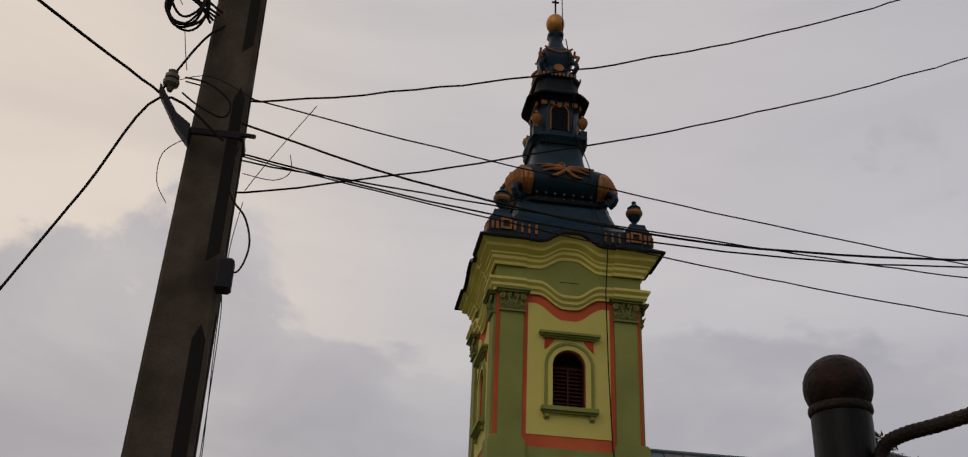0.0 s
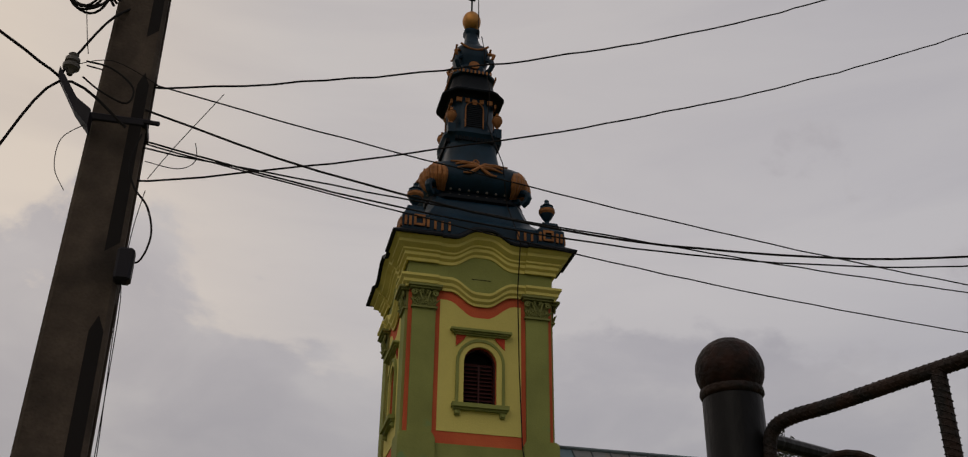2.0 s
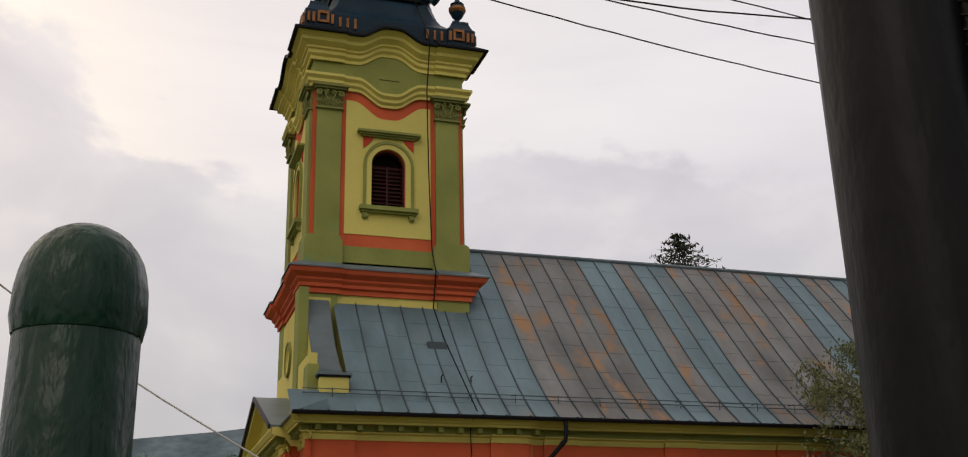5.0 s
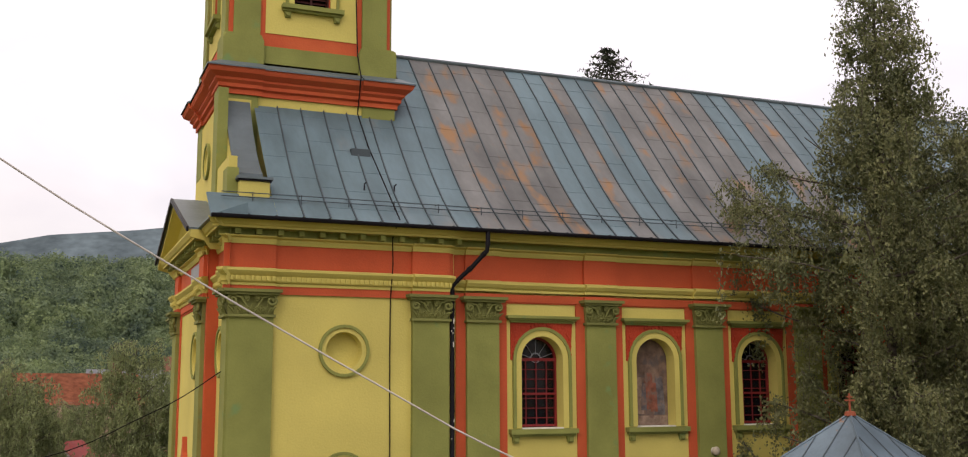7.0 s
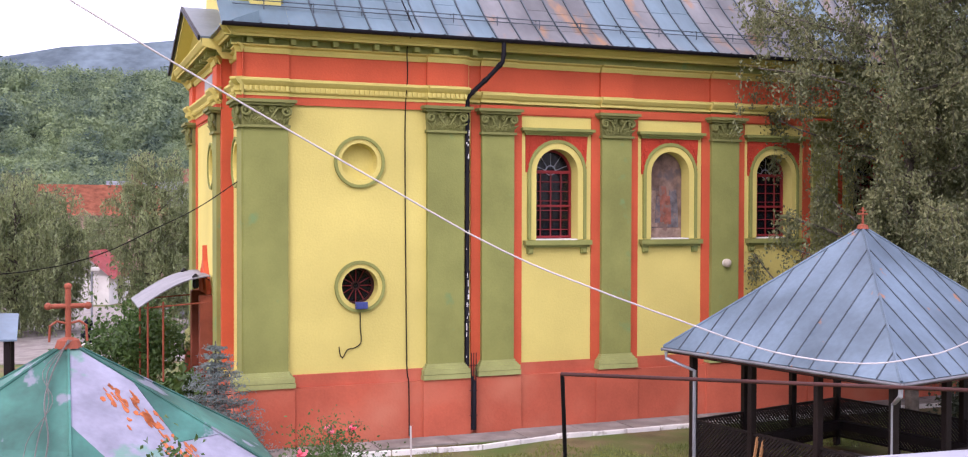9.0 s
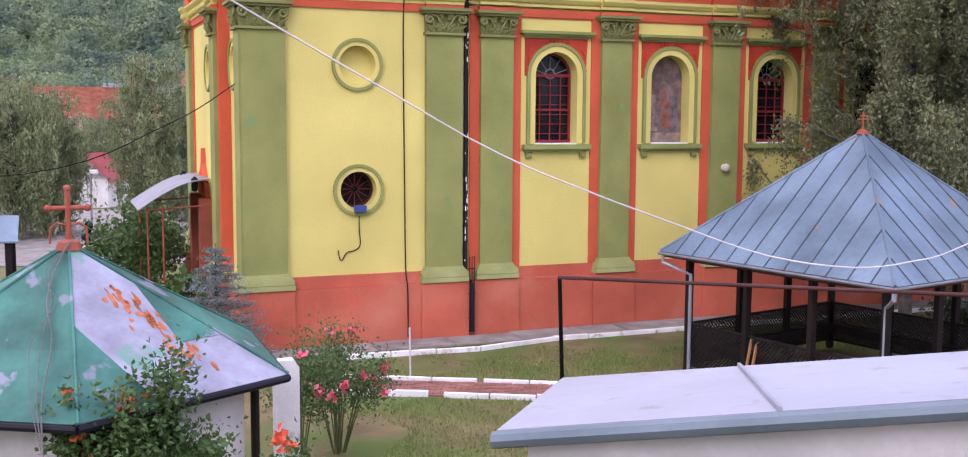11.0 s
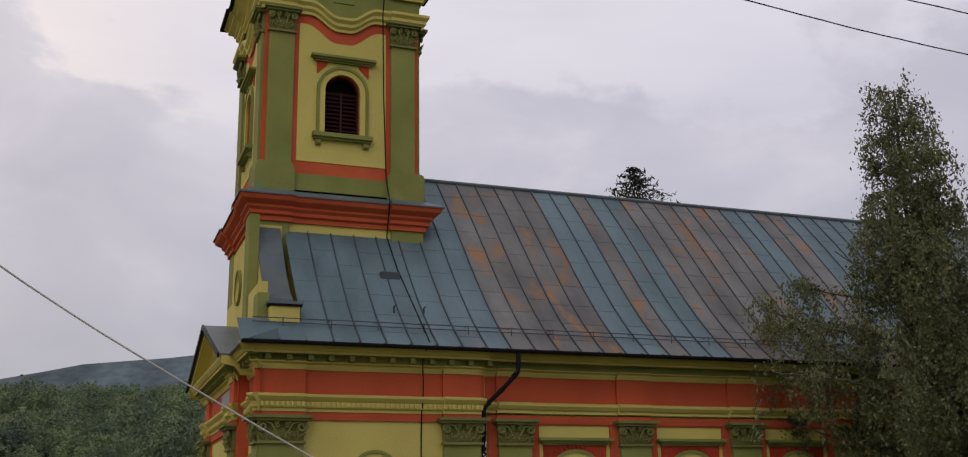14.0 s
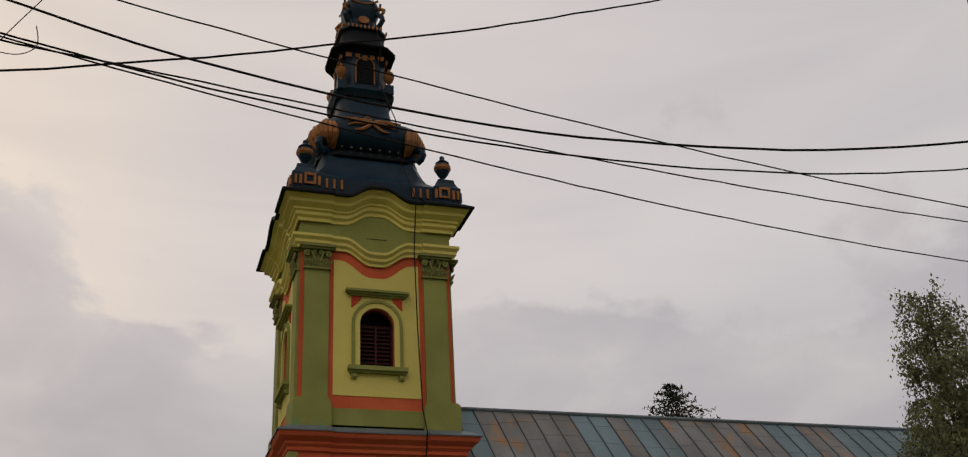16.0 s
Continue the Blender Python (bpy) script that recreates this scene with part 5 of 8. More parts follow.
# lantern windows, gilded surrounds, urns and drops
for o, u, n in FACES:
    to = facing(Vector(o) + Vector(n) * 0.90 * SLIM, u, n)
    outline = [(a, 25.95 + b) for a, b in arch_outline(0.66, 0.74)]
    inner = [(a, 25.99 + b) for a, b in arch_outline(0.58, 0.72)]
    part("lantern_surround", ring_band(bmesh.new(), to, inner, outline, 0.02, -0.06), GOLD, spire)
    # the lantern's dark inside is a black plate laid on its wall
    part("lantern_backing", plate(bmesh.new(), to, inner, 0.02, -0.01), SHADE_BLACK, spire)
    bm = bmesh.new()
    for k in range(12):
        z = 26.02 + k * 0.078
        hw = 0.28 if z < 26.7 else math.sqrt(max(0.0, 0.29 ** 2 - (z - 26.69) ** 2))
        if hw > 0.05:
            plate(bm, to, [(-hw, z), (hw, z), (hw, z + 0.05), (-hw, z + 0.05)], 0.0, -0.035)
    part("lantern_louvre", bm, SPIRE_DARK, spire)
    for s in (-0.54, -0.25, 0.0, 0.25, 0.54):
        w = 0.07 if abs(s) != 0.54 else 0.09
        z0 = 26.95 if s == 0 else 26.98
        bm = plate(bmesh.new(), to, [(s - w, z0 - 0.05 * (s == 0)), (s + w, z0 - 0.05 * (s == 0)), (s + w * 1.1, z0 + 0.16), (s - w * 1.1, z0 + 0.16)], 0.02, -0.05)
        part("gilded_bracket", bm, GOLD, spire)
    # teeth under the collar and studs under the bulge
    bm = bmesh.new()
    tc_ = facing(Vector(o) + Vector(n) * 1.02 * SLIM, u, n)
    for k in range(11):
        s = -0.62 + k * 0.124
        plate(bm, tc_, [(s - 0.045, 25.34), (s + 0.045, 25.34), (s + 0.045, 25.48), (s - 0.045, 25.48)], 0.05, -0.08)
    part("collar_teeth", bm, SPIRE_DARK, spire)
    ts = facing(Vector(o) + Vector(n) * 1.50, u, n)
    for k in range(7):
        s = -0.9 + k * 0.3
        bm = bmesh.new()
        bmesh.ops.create_icosphere(bm, subdivisions=1, radius=0.05, matrix=Matrix.Translation(ts(s, -0.02, 23.0)))
        part("stud", bm, PORCELAIN, spire)
        c0 = ts(s, 0.02, 22.86)
        part("stud", tube(bmesh.new(), [c0, c0 - Vector((0, 0, 0.14))], 0.03, 6), PORCELAIN, spire)
    # spray of gilded leaves on the bulge
    def on_bulge(s, z):
        rr = float(np.interp(z, [q for _, q in bulge], [r for r, _ in bulge])) * SLIM
        return Vector(o) + Vector(n) * (rr + 0.05) * (1 - 0.012 * s ** 4) + Vector(u) * s + Vector((0, 0, z))
    bm = bmesh.new()
    for sx in (-1, 1):
        for length, rise, curl in ((0.95, 0.16, 0.10), (0.80, 0.02, 0.16), (0.75, -0.14, 0.05), (0.55, -0.30, -0.12), (0.45, 0.24, 0.05)):
            pts = [on_bulge(sx * length * t, 23.80 + rise * t + curl * math.sin(math.pi * t) * 0.8) for t in [j / 7 for j in range(8)]]
            tube(bm, pts, [0.03 + 0.035 * math.sin(math.pi * min(1, t * 1.1 + 0.1)) for t in [j / 7 for j in range(8)]], 6)
    part("gilded_spray", bm, GOLD, spire, "gilded leaf spray")
    bm = bmesh.new()
    ring = [on_bulge(0.09 * math.cos(a), 24.32 + 0.13 * math.sin(a)) + Vector(n) * 0.06 for a in [k * math.pi / 6 for k in range(13)]]
    tube(bm, ring, 0.03, 6)
    tube(bm, [on_bulge(0, 23.8), on_bulge(0, 24.2)], 0.05, 6)
    part("gilded_loop", bm, GOLD, spire)
    # gilded key blocks along the foot of the spire
    tf = facing(Vector(o) + Vector(n) * 2.45, u, n)
    for sx in (-1, 1):
        for s, w, out in ((1.08, 0.035, 0.05), (1.30, 0.035, 0.05), (1.52, 0.035, 0.05), (1.76, 0.04, 0.15), (2.30, 0.04, 0.15), (2.44, 0.035, 0.15)):
            bm = plate(bmesh.new(), tf, [(sx * s - w, 20.93), (sx * s + w, 20.93), (sx * s + w, 21.24), (sx * s - w, 21.24)], 0.02, -out)
            part("gilded_block", bm, GOLD, spire)
        bm = ring_band(bmesh.new(), tf, [(sx * 2.02 - 0.1, 21.02), (sx * 2.02 + 0.1, 21.02), (sx * 2.02 + 0.1, 21.24), (sx * 2.02 - 0.1, 21.24)], [(sx * 2.02 - 0.17, 20.95), (sx * 2.02 + 0.17, 20.95), (sx * 2.02 + 0.17, 21.32), (sx * 2.02 - 0.17, 21.32)], 0.02, -0.15, True)
        part("gilded_key", bm, GOLD, spire)
    part("gilded_disc", plate(bmesh.new(), facing(Vector(o) + Vector(n) * 0.70 * SLIM, u, n), [(0.19 * math.cos(a), 28.72 + 0.15 * math.sin(a)) for a in [k * math.pi / 8 for k in range(16)]], 0.2, -0.06), GOLD, spire)
    for k in range(9):
        s = -0.56 + 0.14 * k
        bm = plate(bmesh.new(), facing(Vector(o) + Vector(n) * 0.94 * SLIM, u, n), [(s - 0.03, 28.24), (s + 0.03, 28.24), (s + 0.03, 28.36), (s - 0.03, 28.36)], 0.02, -0.03)
        part("gilded_tooth", bm, GOLD, spire)
    bm = tube(bmesh.new(), [Vector(o) + Vector(n) * 0.62 + Vector(u) * (0.5 * t) + Vector((0, 0, 29.62 - 0.2 * (1 - t * t))) for t in [j / 8 - 1 for j in range(17)]], 0.04, 6)
    part("gilded_garland", bm, GOLD, spire)


def urn(x, y, z, s, mat, parent, name="urn"):
    bm = lathe(bmesh.new(), [(0.13 * s, z), (0.10 * s, z + 0.06 * s), (0.06 * s, z + 0.16 * s), (0.17 * s, z + 0.30 * s), (0.25 * s, z + 0.48 * s), (0.26 * s, z + 0.60 * s), (0.19 * s, z + 0.68 * s), (0.22 * s, z + 0.72 * s), (0.12 * s, z + 0.80 * s), (0.07 * s, z + 0.88 * s), (0.08 * s, z + 0.94 * s), (0.01 * s, z + 1.0 * s)], 14, (x, y))
    part(name, bm, mat, parent, "", 35)


for sx in (-1, 1):
    for sy in (-1, 1):
        px, py = TX + sx * 2.12, TY + sy * 2.12
        bm = bmesh.new()
        rings = [[(px + sx * q + a * w, py + sy * q + b * w, z) for a, b in ((-1, -1), (1, -1), (1, 1), (-1, 1))] for w, q, z in ((0.42, 0, 20.75), (0.42, 0, 21.36), (0.34, 0.02, 21.42), (0.26, 0.02, 21.6), (0.24, 0.02, 21.72))]
        bridge(bm, rings)
        part("urn_pedestal", bm, SPIRE, spire)
        urn(px, py, 21.72, 0.98, SPIRE, spire)
        part("urn_band", lathe(bmesh.new(), [(0.22, 22.13), (0.262, 22.2), (0.262, 22.28), (0.2, 22.36)], 14, (px, py)), GOLD, spire)
        # gilded acanthus shell on the corner of the bulge
        for k in range(7):
            t = (k - 3) / 3
            pts = []
            for j in range(9):
                f = j / 8
                z = 23.08 + 1.04 * f
                rr = float(np.interp(z, [q for _, q in bulge], [r for r, _ in bulge])) * 1.17 * SLIM
                ang = math.atan2(sy, sx) + t * (0.18 * math.sin(math.pi * (0.15 + 0.8 * f)) + 0.04)
                pts.append((TX + (rr + 0.02) * math.cos(ang) * 1.02, TY + (rr + 0.02) * math.sin(ang) * 1.02, z - 0.14 * abs(t)))
            part("gilded_leaf", tube(bmesh.new(), pts, [0.03 + 0.07 * math.sin(math.pi * (0.1 + 0.85 * j / 8)) for j in range(9)], 6), GOLD, spire)
        bm = bmesh.new()  # scroll foot below the shell
        cx, cy = TX + sx * 1.38, TY + sy * 1.38
        pts = [(cx + sx * 0.30 * math.cos(a) * r, cy + sy * 0.30 * math.cos(a) * r, 23.0 + 0.28 * math.sin(a) * r) for a, r in [(k * 0.5 - 1.2, 1 - k * 0.05) for k in range(14)]]
        tube(bm, pts, 0.12, 8)
        part("scroll_foot", bm, SPIRE, spire)
        urn(TX + sx * 0.80, TY + sy * 0.80, 25.95, 0.72, GOLD, spire, "gilded_urn")
        part("urn_plinth", boxed(TX + sx * 0.80 - 0.13, TX + sx * 0.80 + 0.13, TY + sy * 0.80 - 0.13, TY + sy * 0.80 + 0.13, 25.6, 25.95), SPIRE, spire)
        part("upper_scroll", tube(bmesh.new(), [(TX + sx * (0.44 + 0.22 * math.sin(k * 0.7)), TY + sy * (0.44 + 0.22 * math.sin(k * 0.7)), 28.5 + 0.15 * k) for k in range(8)], 0.09, 7), SPIRE, spire)
        part("upper_leaf", tube(bmesh.new(), [(TX + sx * (0.54 + 0.16 * math.sin(k * 0.9)), TY + sy * (0.54 + 0.16 * math.sin(k * 0.9)), 29.0 + 0.1 * k) for k in range(6)], [0.03, 0.06, 0.07, 0.06, 0.05, 0.02], 6), GOLD, spire)
# lightning conductor down the south side
part("conductor", tube(bmesh.new(), [(TX + 0.30, TY - 0.42, 30.2), (TX + 0.34, TY - 0.68, 29.4), (TX + 0.40, TY - 0.6, 28.7), (TX + 0.45, TY - 1.14, 27.35), (TX + 0.45, TY - 0.8, 26.2), (TX + 0.5, TY - 1.06, 25.7), (TX + 0.75, TY - 1.82, 24.0), (TX + 0.95, TY - 1.6, 22.6), (TX + 1.05, TY - 2.86, 20.68), (TX + 1.05, TY - 2.5, 19.2), (TX + 1.12, TY - 2.38, 16.8), (TX + 1.2, TY - 2.4, 14.4), (TX + 1.22, TY - 2.72, 13.7), (TX + 1.24, TY - 2.35, 12.8), (TX + 1.3, 2.0, roof_z(2.0) + 0.05), (TX + 1.38, -0.45, 9.45)], 0.017, 6), CABLE, church, "thin black lightning conductor")

# ---- ground ----
def ground_z(x, y):
    """Level round the church, rising to the street where the camera stands; a gentle fall to the north."""
    s = min(1.0, max(0.0, (-13.5 - y) / 9.0))
    z = -0.12 + 4.1 * s * s * (3 - 2 * s)
    if y > 12:
        z -= min(3.0, (y - 12) * 0.03)
    return z


gx = sorted({round(v, 3) for v in [-1500, -400, -150, -60, -40] + [-30 + 1.5 * k for k in range(60)] + [70, 150, 400, 1500]})
gy = sorted({round(v, 3) for v in [-1500, -300, -100, -50] + [-32 + 1.0 * k for k in range(62)] + [40, 60, 100, 200, 400, 1500]})
gverts = [(x, y, ground_z(x, y)) for y in gy for x in gx]
gfaces = [(r * len(gx) + c, r * len(gx) + c + 1, (r + 1) * len(gx) + c + 1, (r + 1) * len(gx) + c) for r in range(len(gy) - 1) for c in range(len(gx) - 1)]
ground = mesh_of("ground", gverts, gfaces, SOIL)
tagged(ground, "patchy lawn and bare soil round the church", "ground", kind="structure")
# paved apron along the wall, of separate slabs, with a whitewashed kerb
apron = part("pavement", boxed(-1.2, NAVE_END, -0.98, 0.2, -0.3, -0.075), SOIL)
tagged(apron, "grey concrete slab pavement along the church wall", "pavement", kind="structure")
rnd = random.Random(4)
xx = -1.2
while xx < NAVE_END:
    w = rnd.uniform(1.2, 1.9)
    y1 = -0.10 if xx < 5.4 else 0.03
    ob = part("slab", boxed(xx + 0.012, xx + w - 0.012, -0.95, y1, -0.09, -0.035 + rnd.uniform(-0.008, 0.008), bevel=0.008), PAVING, apron)
    ob.rotation_euler = (0, 0, 0)
    xx += w
kerb = thing("kerb", "whitewashed low concrete kerb", "kerb", kind="structure")


def kerb_run(a, b, w=0.09, h=0.10):
    a, b = Vector(a), Vector(b)
    d = (b - a)
    n = max(1, round(d.length / 0.95))
    for i in range(n):
        p, q = a + d * (i / n), a + d * ((i + 1) / n)
        mid, ang = (p + q) / 2, math.atan2(d.y, d.x)
        L = d.length / n / 2 - 0.012
        ob = part("kerbstone", boxed(-L, L, -w / 2, w / 2, -0.2, h * rnd.uniform(0.85, 1.1) - 0.03, bevel=0.012), KERB, kerb)
        ob.matrix_basis = pose(mid.x, mid.y, -0.08, 0, 0, math.degrees(ang) + rnd.uniform(-1.5, 1.5))


kerb_run((2.0, -1.25, 0), (5.15, -1.45, 0))
kerb_run((5.15, -1.45, 0), (7.2, -1.02, 0))
kerb_run((7.2, -1.02, 0), (NAVE_END, -1.0, 0))
kerb_run((1.5, -2.95, 0), (4.0, -4.25, 0))
kerb_run((4.1, -4.3, 0), (6.6, -5.6, 0))
kerb_run((0.9, -4.0, 0), (2.76, -4.85, 0))
kerb_run((3.0, -5.0, 0), (5.4, -6.2, 0))
# brick path between the kerbs
path = mesh_of("path", [(0.9, -3.9, -0.10), (1.5, -3.0, -0.10), (6.6, -5.55, -0.10), (6.0, -6.5, -0.10)], [(0, 3, 2, 1)], SOIL)
tagged(path, "worn red brick garden path", "path", kind="structure")
bm = boxed(-0.115, 0.115, -0.055, 0.055, -0.03, 0.03)
bme = bpy.data.meshes.new("brick")
bm.to_mesh(bme)
bm.free()
bme.materials.append(BRICK_PATH)
pd = Vector((5.1, -2.55, 0)).normalized()
pn = Vector((-pd.y, pd.x, 0))
for i in range(23):
    for j in range(9):
        b = new("brick", bme)
        b.parent = path
        s = Vector((1.2, -3.5, -0.105)) + pd * (0.245 * i + 0.12 * (j % 2)) + pn * (0.118 * (j - 4))
        b.matrix_basis = pose(s.x, s.y, s.z + rnd.uniform(-0.008, 0.008), rnd.uniform(-2, 2), rnd.uniform(-2, 2), math.degrees(math.atan2(pd.y, pd.x)) + rnd.uniform(-2, 2))

# grass as one mass of blades
rng = np.random.default_rng(3)
n = 42000
gxs, gys = rng.uniform(0.8, 16, n), rng.uniform(-9.5, -1.05, n)
keep = np.array([noise.noise((x * 0.55, y * 0.55, 3.1)) > -0.22 + 0.4 * (y > -2.2) for x, y in zip(gxs, gys)])
along = (gxs - 1.2) * pd.x + (gys + 3.5) * pd.y
across = -(gxs - 1.2) * pd.y + (gys + 3.5) * pd.x
keep &= ~((np.abs(across) < 0.62) & (along > -0.5) & (along < 5.8))
gxs, gys = gxs[keep], gys[keep]
m = len(gxs)
hh, aa = rng.uniform(0.04, 0.11, m), rng.uniform(0, 6.28, m)
lx, ly = rng.normal(0, 0.03, m), rng.normal(0, 0.03, m)
base = np.stack([gxs, gys, np.full(m, -0.125)], 1)
side = np.stack([np.cos(aa), np.sin(aa), 0 * aa], 1) * 0.012
tip = base + np.stack([lx, ly, hh], 1)
gv = np.stack([base - side, base + side, tip], 1).reshape(-1, 3)
grass = mesh_of("grass", gv.tolist(), [(3 * i, 3 * i + 1, 3 * i + 2) for i in range(m)], GRASS)
tagged(grass, "short patchy green and straw-coloured grass", "grass", kind="stuff")

# ---- utility pole ----
POLE = Vector((-5.33, -18.0, 0))
pole = thing("utility_pole", "weathered grey concrete utility pole with recessed side panels", "utility pole", at=(POLE.x, POLE.y, ground_z(POLE.x, POLE.y)))
pole_z = pole.location.z
Z0, Z1 = 0.0, 13.2 - pole_z


def pole_w(z):
    return 0.27 - 0.0105 * (z + pole_z - 4)


bm = bmesh.new()
rings = []
for z in (Z0 - 0.3, Z1):
    w, d = pole_w(z), pole_w(z) * 0.62
    c = 0.03
    rings.append([(-w + c, -d, z), (w - c, -d, z), (w, -d + c, z), (w, -d * 0.45, z), (w - 0.07, -d * 0.45, z), (w - 0.07, d * 0.45, z), (w, d * 0.45, z), (w, d - c, z), (w - c, d, z), (-w + c, d, z), (-w, d - c, z), (-w, -d + c, z)])
bridge(bm, rings)
part("shaft", bm, CONCRETE, pole)
# webs across the recess; deep windows on the near face, shade painted near-black
for z in (6.2, 8.75, 10.75, 12.3):
    w, d = pole_w(z - pole_z), pole_w(z - pole_z) * 0.62
    part("web", boxed(w - 0.08, w + 0.001, -d * 0.5, d * 0.5, z - pole_z - 0.13, z - pole_z + 0.13, bevel=0.03), CONCRETE, pole)
for z0, z1 in ((4.9, 6.05), (6.4, 8.5), (9.0, 10.6), (10.95, 12.1)):
    za, zb = z0 - pole_z, z1 - pole_z
    pts = []
    bm = bmesh.new()
    outer = [(0.42, za), (0.86, za + 0.08), (0.86, zb - 0.12), (0.64, zb), (0.42, zb - 0.12)]
    vs = [bm.verts.new((u * pole_w(z), -pole_w(z) * 0.62 - 0.002, z)) for u, z in outer]
    bm.faces.new(vs)
    r = bmesh.ops.inset_region(bm, faces=bm.faces[:], thickness=0.03, depth=-0.035)
    part("recess", bm, SHADE_BLACK, pole)
for z in (10.13, 12.0):
    w, d = pole_w(z - pole_z) + 0.012, pole_w(z - pole_z) * 0.62 + 0.012
    part("clamp_band", boxed(-w, w, -d, d, z - pole_z - 0.035, z - pole_z + 0.035, bevel=0.01), GUTTER, pole)
    part("clamp_bolt", tube(bmesh.new(), [(w - 0.02, -d - 0.01, z - pole_z), (w + 0.09, -d - 0.05, z - pole_z - 0.03)], 0.02, 6), GUTTER, pole)
PZ = -pole_z
bm = bmesh.new()  # bracket arm
rings = [[(x, -0.24 + b * t, z + c * t + PZ) for b, c in ((-1, -1), (1, -1), (1, 1), (-1, 1))] for x, z, t in ((-0.18, 10.0, 0.075), (-0.3, 10.12, 0.055), (-0.47, 10.40, 0.045))]
bridge(bm, rings)
part("bracket", bm, GUTTER, pole, "dark steel bracket arm")
ins = part("insulator", lathe(bmesh.new(), [(0.02, 10.40 + PZ), (0.035, 10.44 + PZ), (0.062, 10.46 + PZ), (0.066, 10.49 + PZ), (0.038, 10.505 + PZ), (0.056, 10.52 + PZ), (0.056, 10.55 + PZ), (0.032, 10.565 + PZ), (0.04, 10.59 + PZ), (0.01, 10.61 + PZ)], 16, (-0.40, -0.24)), PORCELAIN, pole, "grey ribbed porcelain insulator", 35)
part("tension_box", boxed(0.20, 0.32, -0.30, -0.18, 8.72 + PZ, 8.98 + PZ, bevel=0.02), GUTTER, pole, "small dark cable clamp box")
# coils of spare cable and loose loops
rnd = random.Random(9)
for k in range(6):
    r = 0.15 + rnd.uniform(-0.02, 0.03)
    cx, cz, tilt = -0.40 + rnd.uniform(-0.02, 0.02), 11.28 + rnd.uniform(-0.04, 0.04), rnd.uniform(-0.15, 0.15)
    pts = [(cx + r * math.cos(a) + tilt * r * math.sin(a), -0.26 + 0.02 * k - 0.05 + 0.02 * math.sin(3 * a + k), cz + 1.45 * r * math.sin(a) + PZ) for a in [j * math.pi / 14 for j in range(29)]]
    part("cable_coil", tube(bmesh.new(), pts, 0.011, 6), CABLE, pole)
for k in range(5):
    pts = [(-0.46 + 0.03 * k + 0.1 * math.sin(2.2 * t + k), -0.2, 12.6 - 1.15 * t + PZ) for t in [j / 12 for j in range(13)]] + [(-0.20 + 0.02 * k, -0.2, 11.15 + 0.03 * k + PZ)]
    part("loose_cable", tube(bmesh.new(), pts, 0.011, 6), CABLE, pole)
for pts in ([(-0.40, -0.2, 11.1), (-0.34, -0.24, 10.8), (-0.3, -0.24, 10.62)], [(-0.62, -0.2, 11.9), (-0.60, -0.2, 11.6), (-0.45, -0.2, 11.3)], [(-0.22, -0.2, 10.0), (-0.36, -0.2, 9.85), (-0.36, -0.2, 9.6), (-0.26, -0.2, 9.42)],
            [(0.20, -0.2, 9.98), (0.16, -0.24, 9.7), (0.22, -0.24, 9.5), (0.34, -0.22, 9.35), (0.40, -0.22, 9.12), (0.34, -0.22, 8.9), (0.2, -0.2, 8.95)], [(0.30, -0.2, 9.5), (0.27, -0.22, 9.2), (0.26, -0.22, 8.98)],
            [(0.26, -0.24, 8.72), (0.285, -0.25, 8.45), (0.30, -0.25, 7.52), (0.31, -0.26, 6.3), (0.32, -0.26, 4.6)], [(0.26, -0.24, 8.72), (0.275, -0.26, 8.3), (0.32, -0.26, 7.2), (0.29, -0.26, 6.0), (0.34, -0.28, 4.6)],
            [(-0.3, -0.24, 10.55), (-0.1, -0.26, 10.5), (0.08, -0.26, 10.35), (0.05, -0.26, 10.2), (-0.15, -0.26, 10.28), (-0.3, -0.24, 10.4)], [(-0.38, -0.24, 10.5), (-0.1, -0.28, 10.56), (0.25, -0.2, 10.45)],
            [(0.26, -0.2, 9.75), (0.5, -0.2, 9.72), (0.62, -0.18, 9.82), (0.6, -0.18, 9.98)], [(0.3, -0.2, 9.6), (0.45, -0.2, 9.9), (0.75, -0.1, 10.52)]):
    part("loose_cable", tube(bmesh.new(), smooth_path([(x, y, z + PZ) for x, y, z in pts]), 0.008 if len(pts) > 5 else 0.0035, 6), CABLE, pole)
for pts in ([(-0.05, -0.25, 7.42), (0.1, -0.26, 7.4), (0.24, -0.2, 7.28), (0.40, 0.06, 7.13)], [(0.2, -0.1, 7.2), (0.40, 0.06, 7.13)], [(0.05, -0.25, 6.85), (0.2, -0.2, 6.98), (0.40, 0.06, 7.13)]):
    part("tie_wire", tube(bmesh.new(), [(x, y, z + PZ) for x, y, z in pts], 0.012, 6), CABLE_WHITE, pole, "pale tie wire")


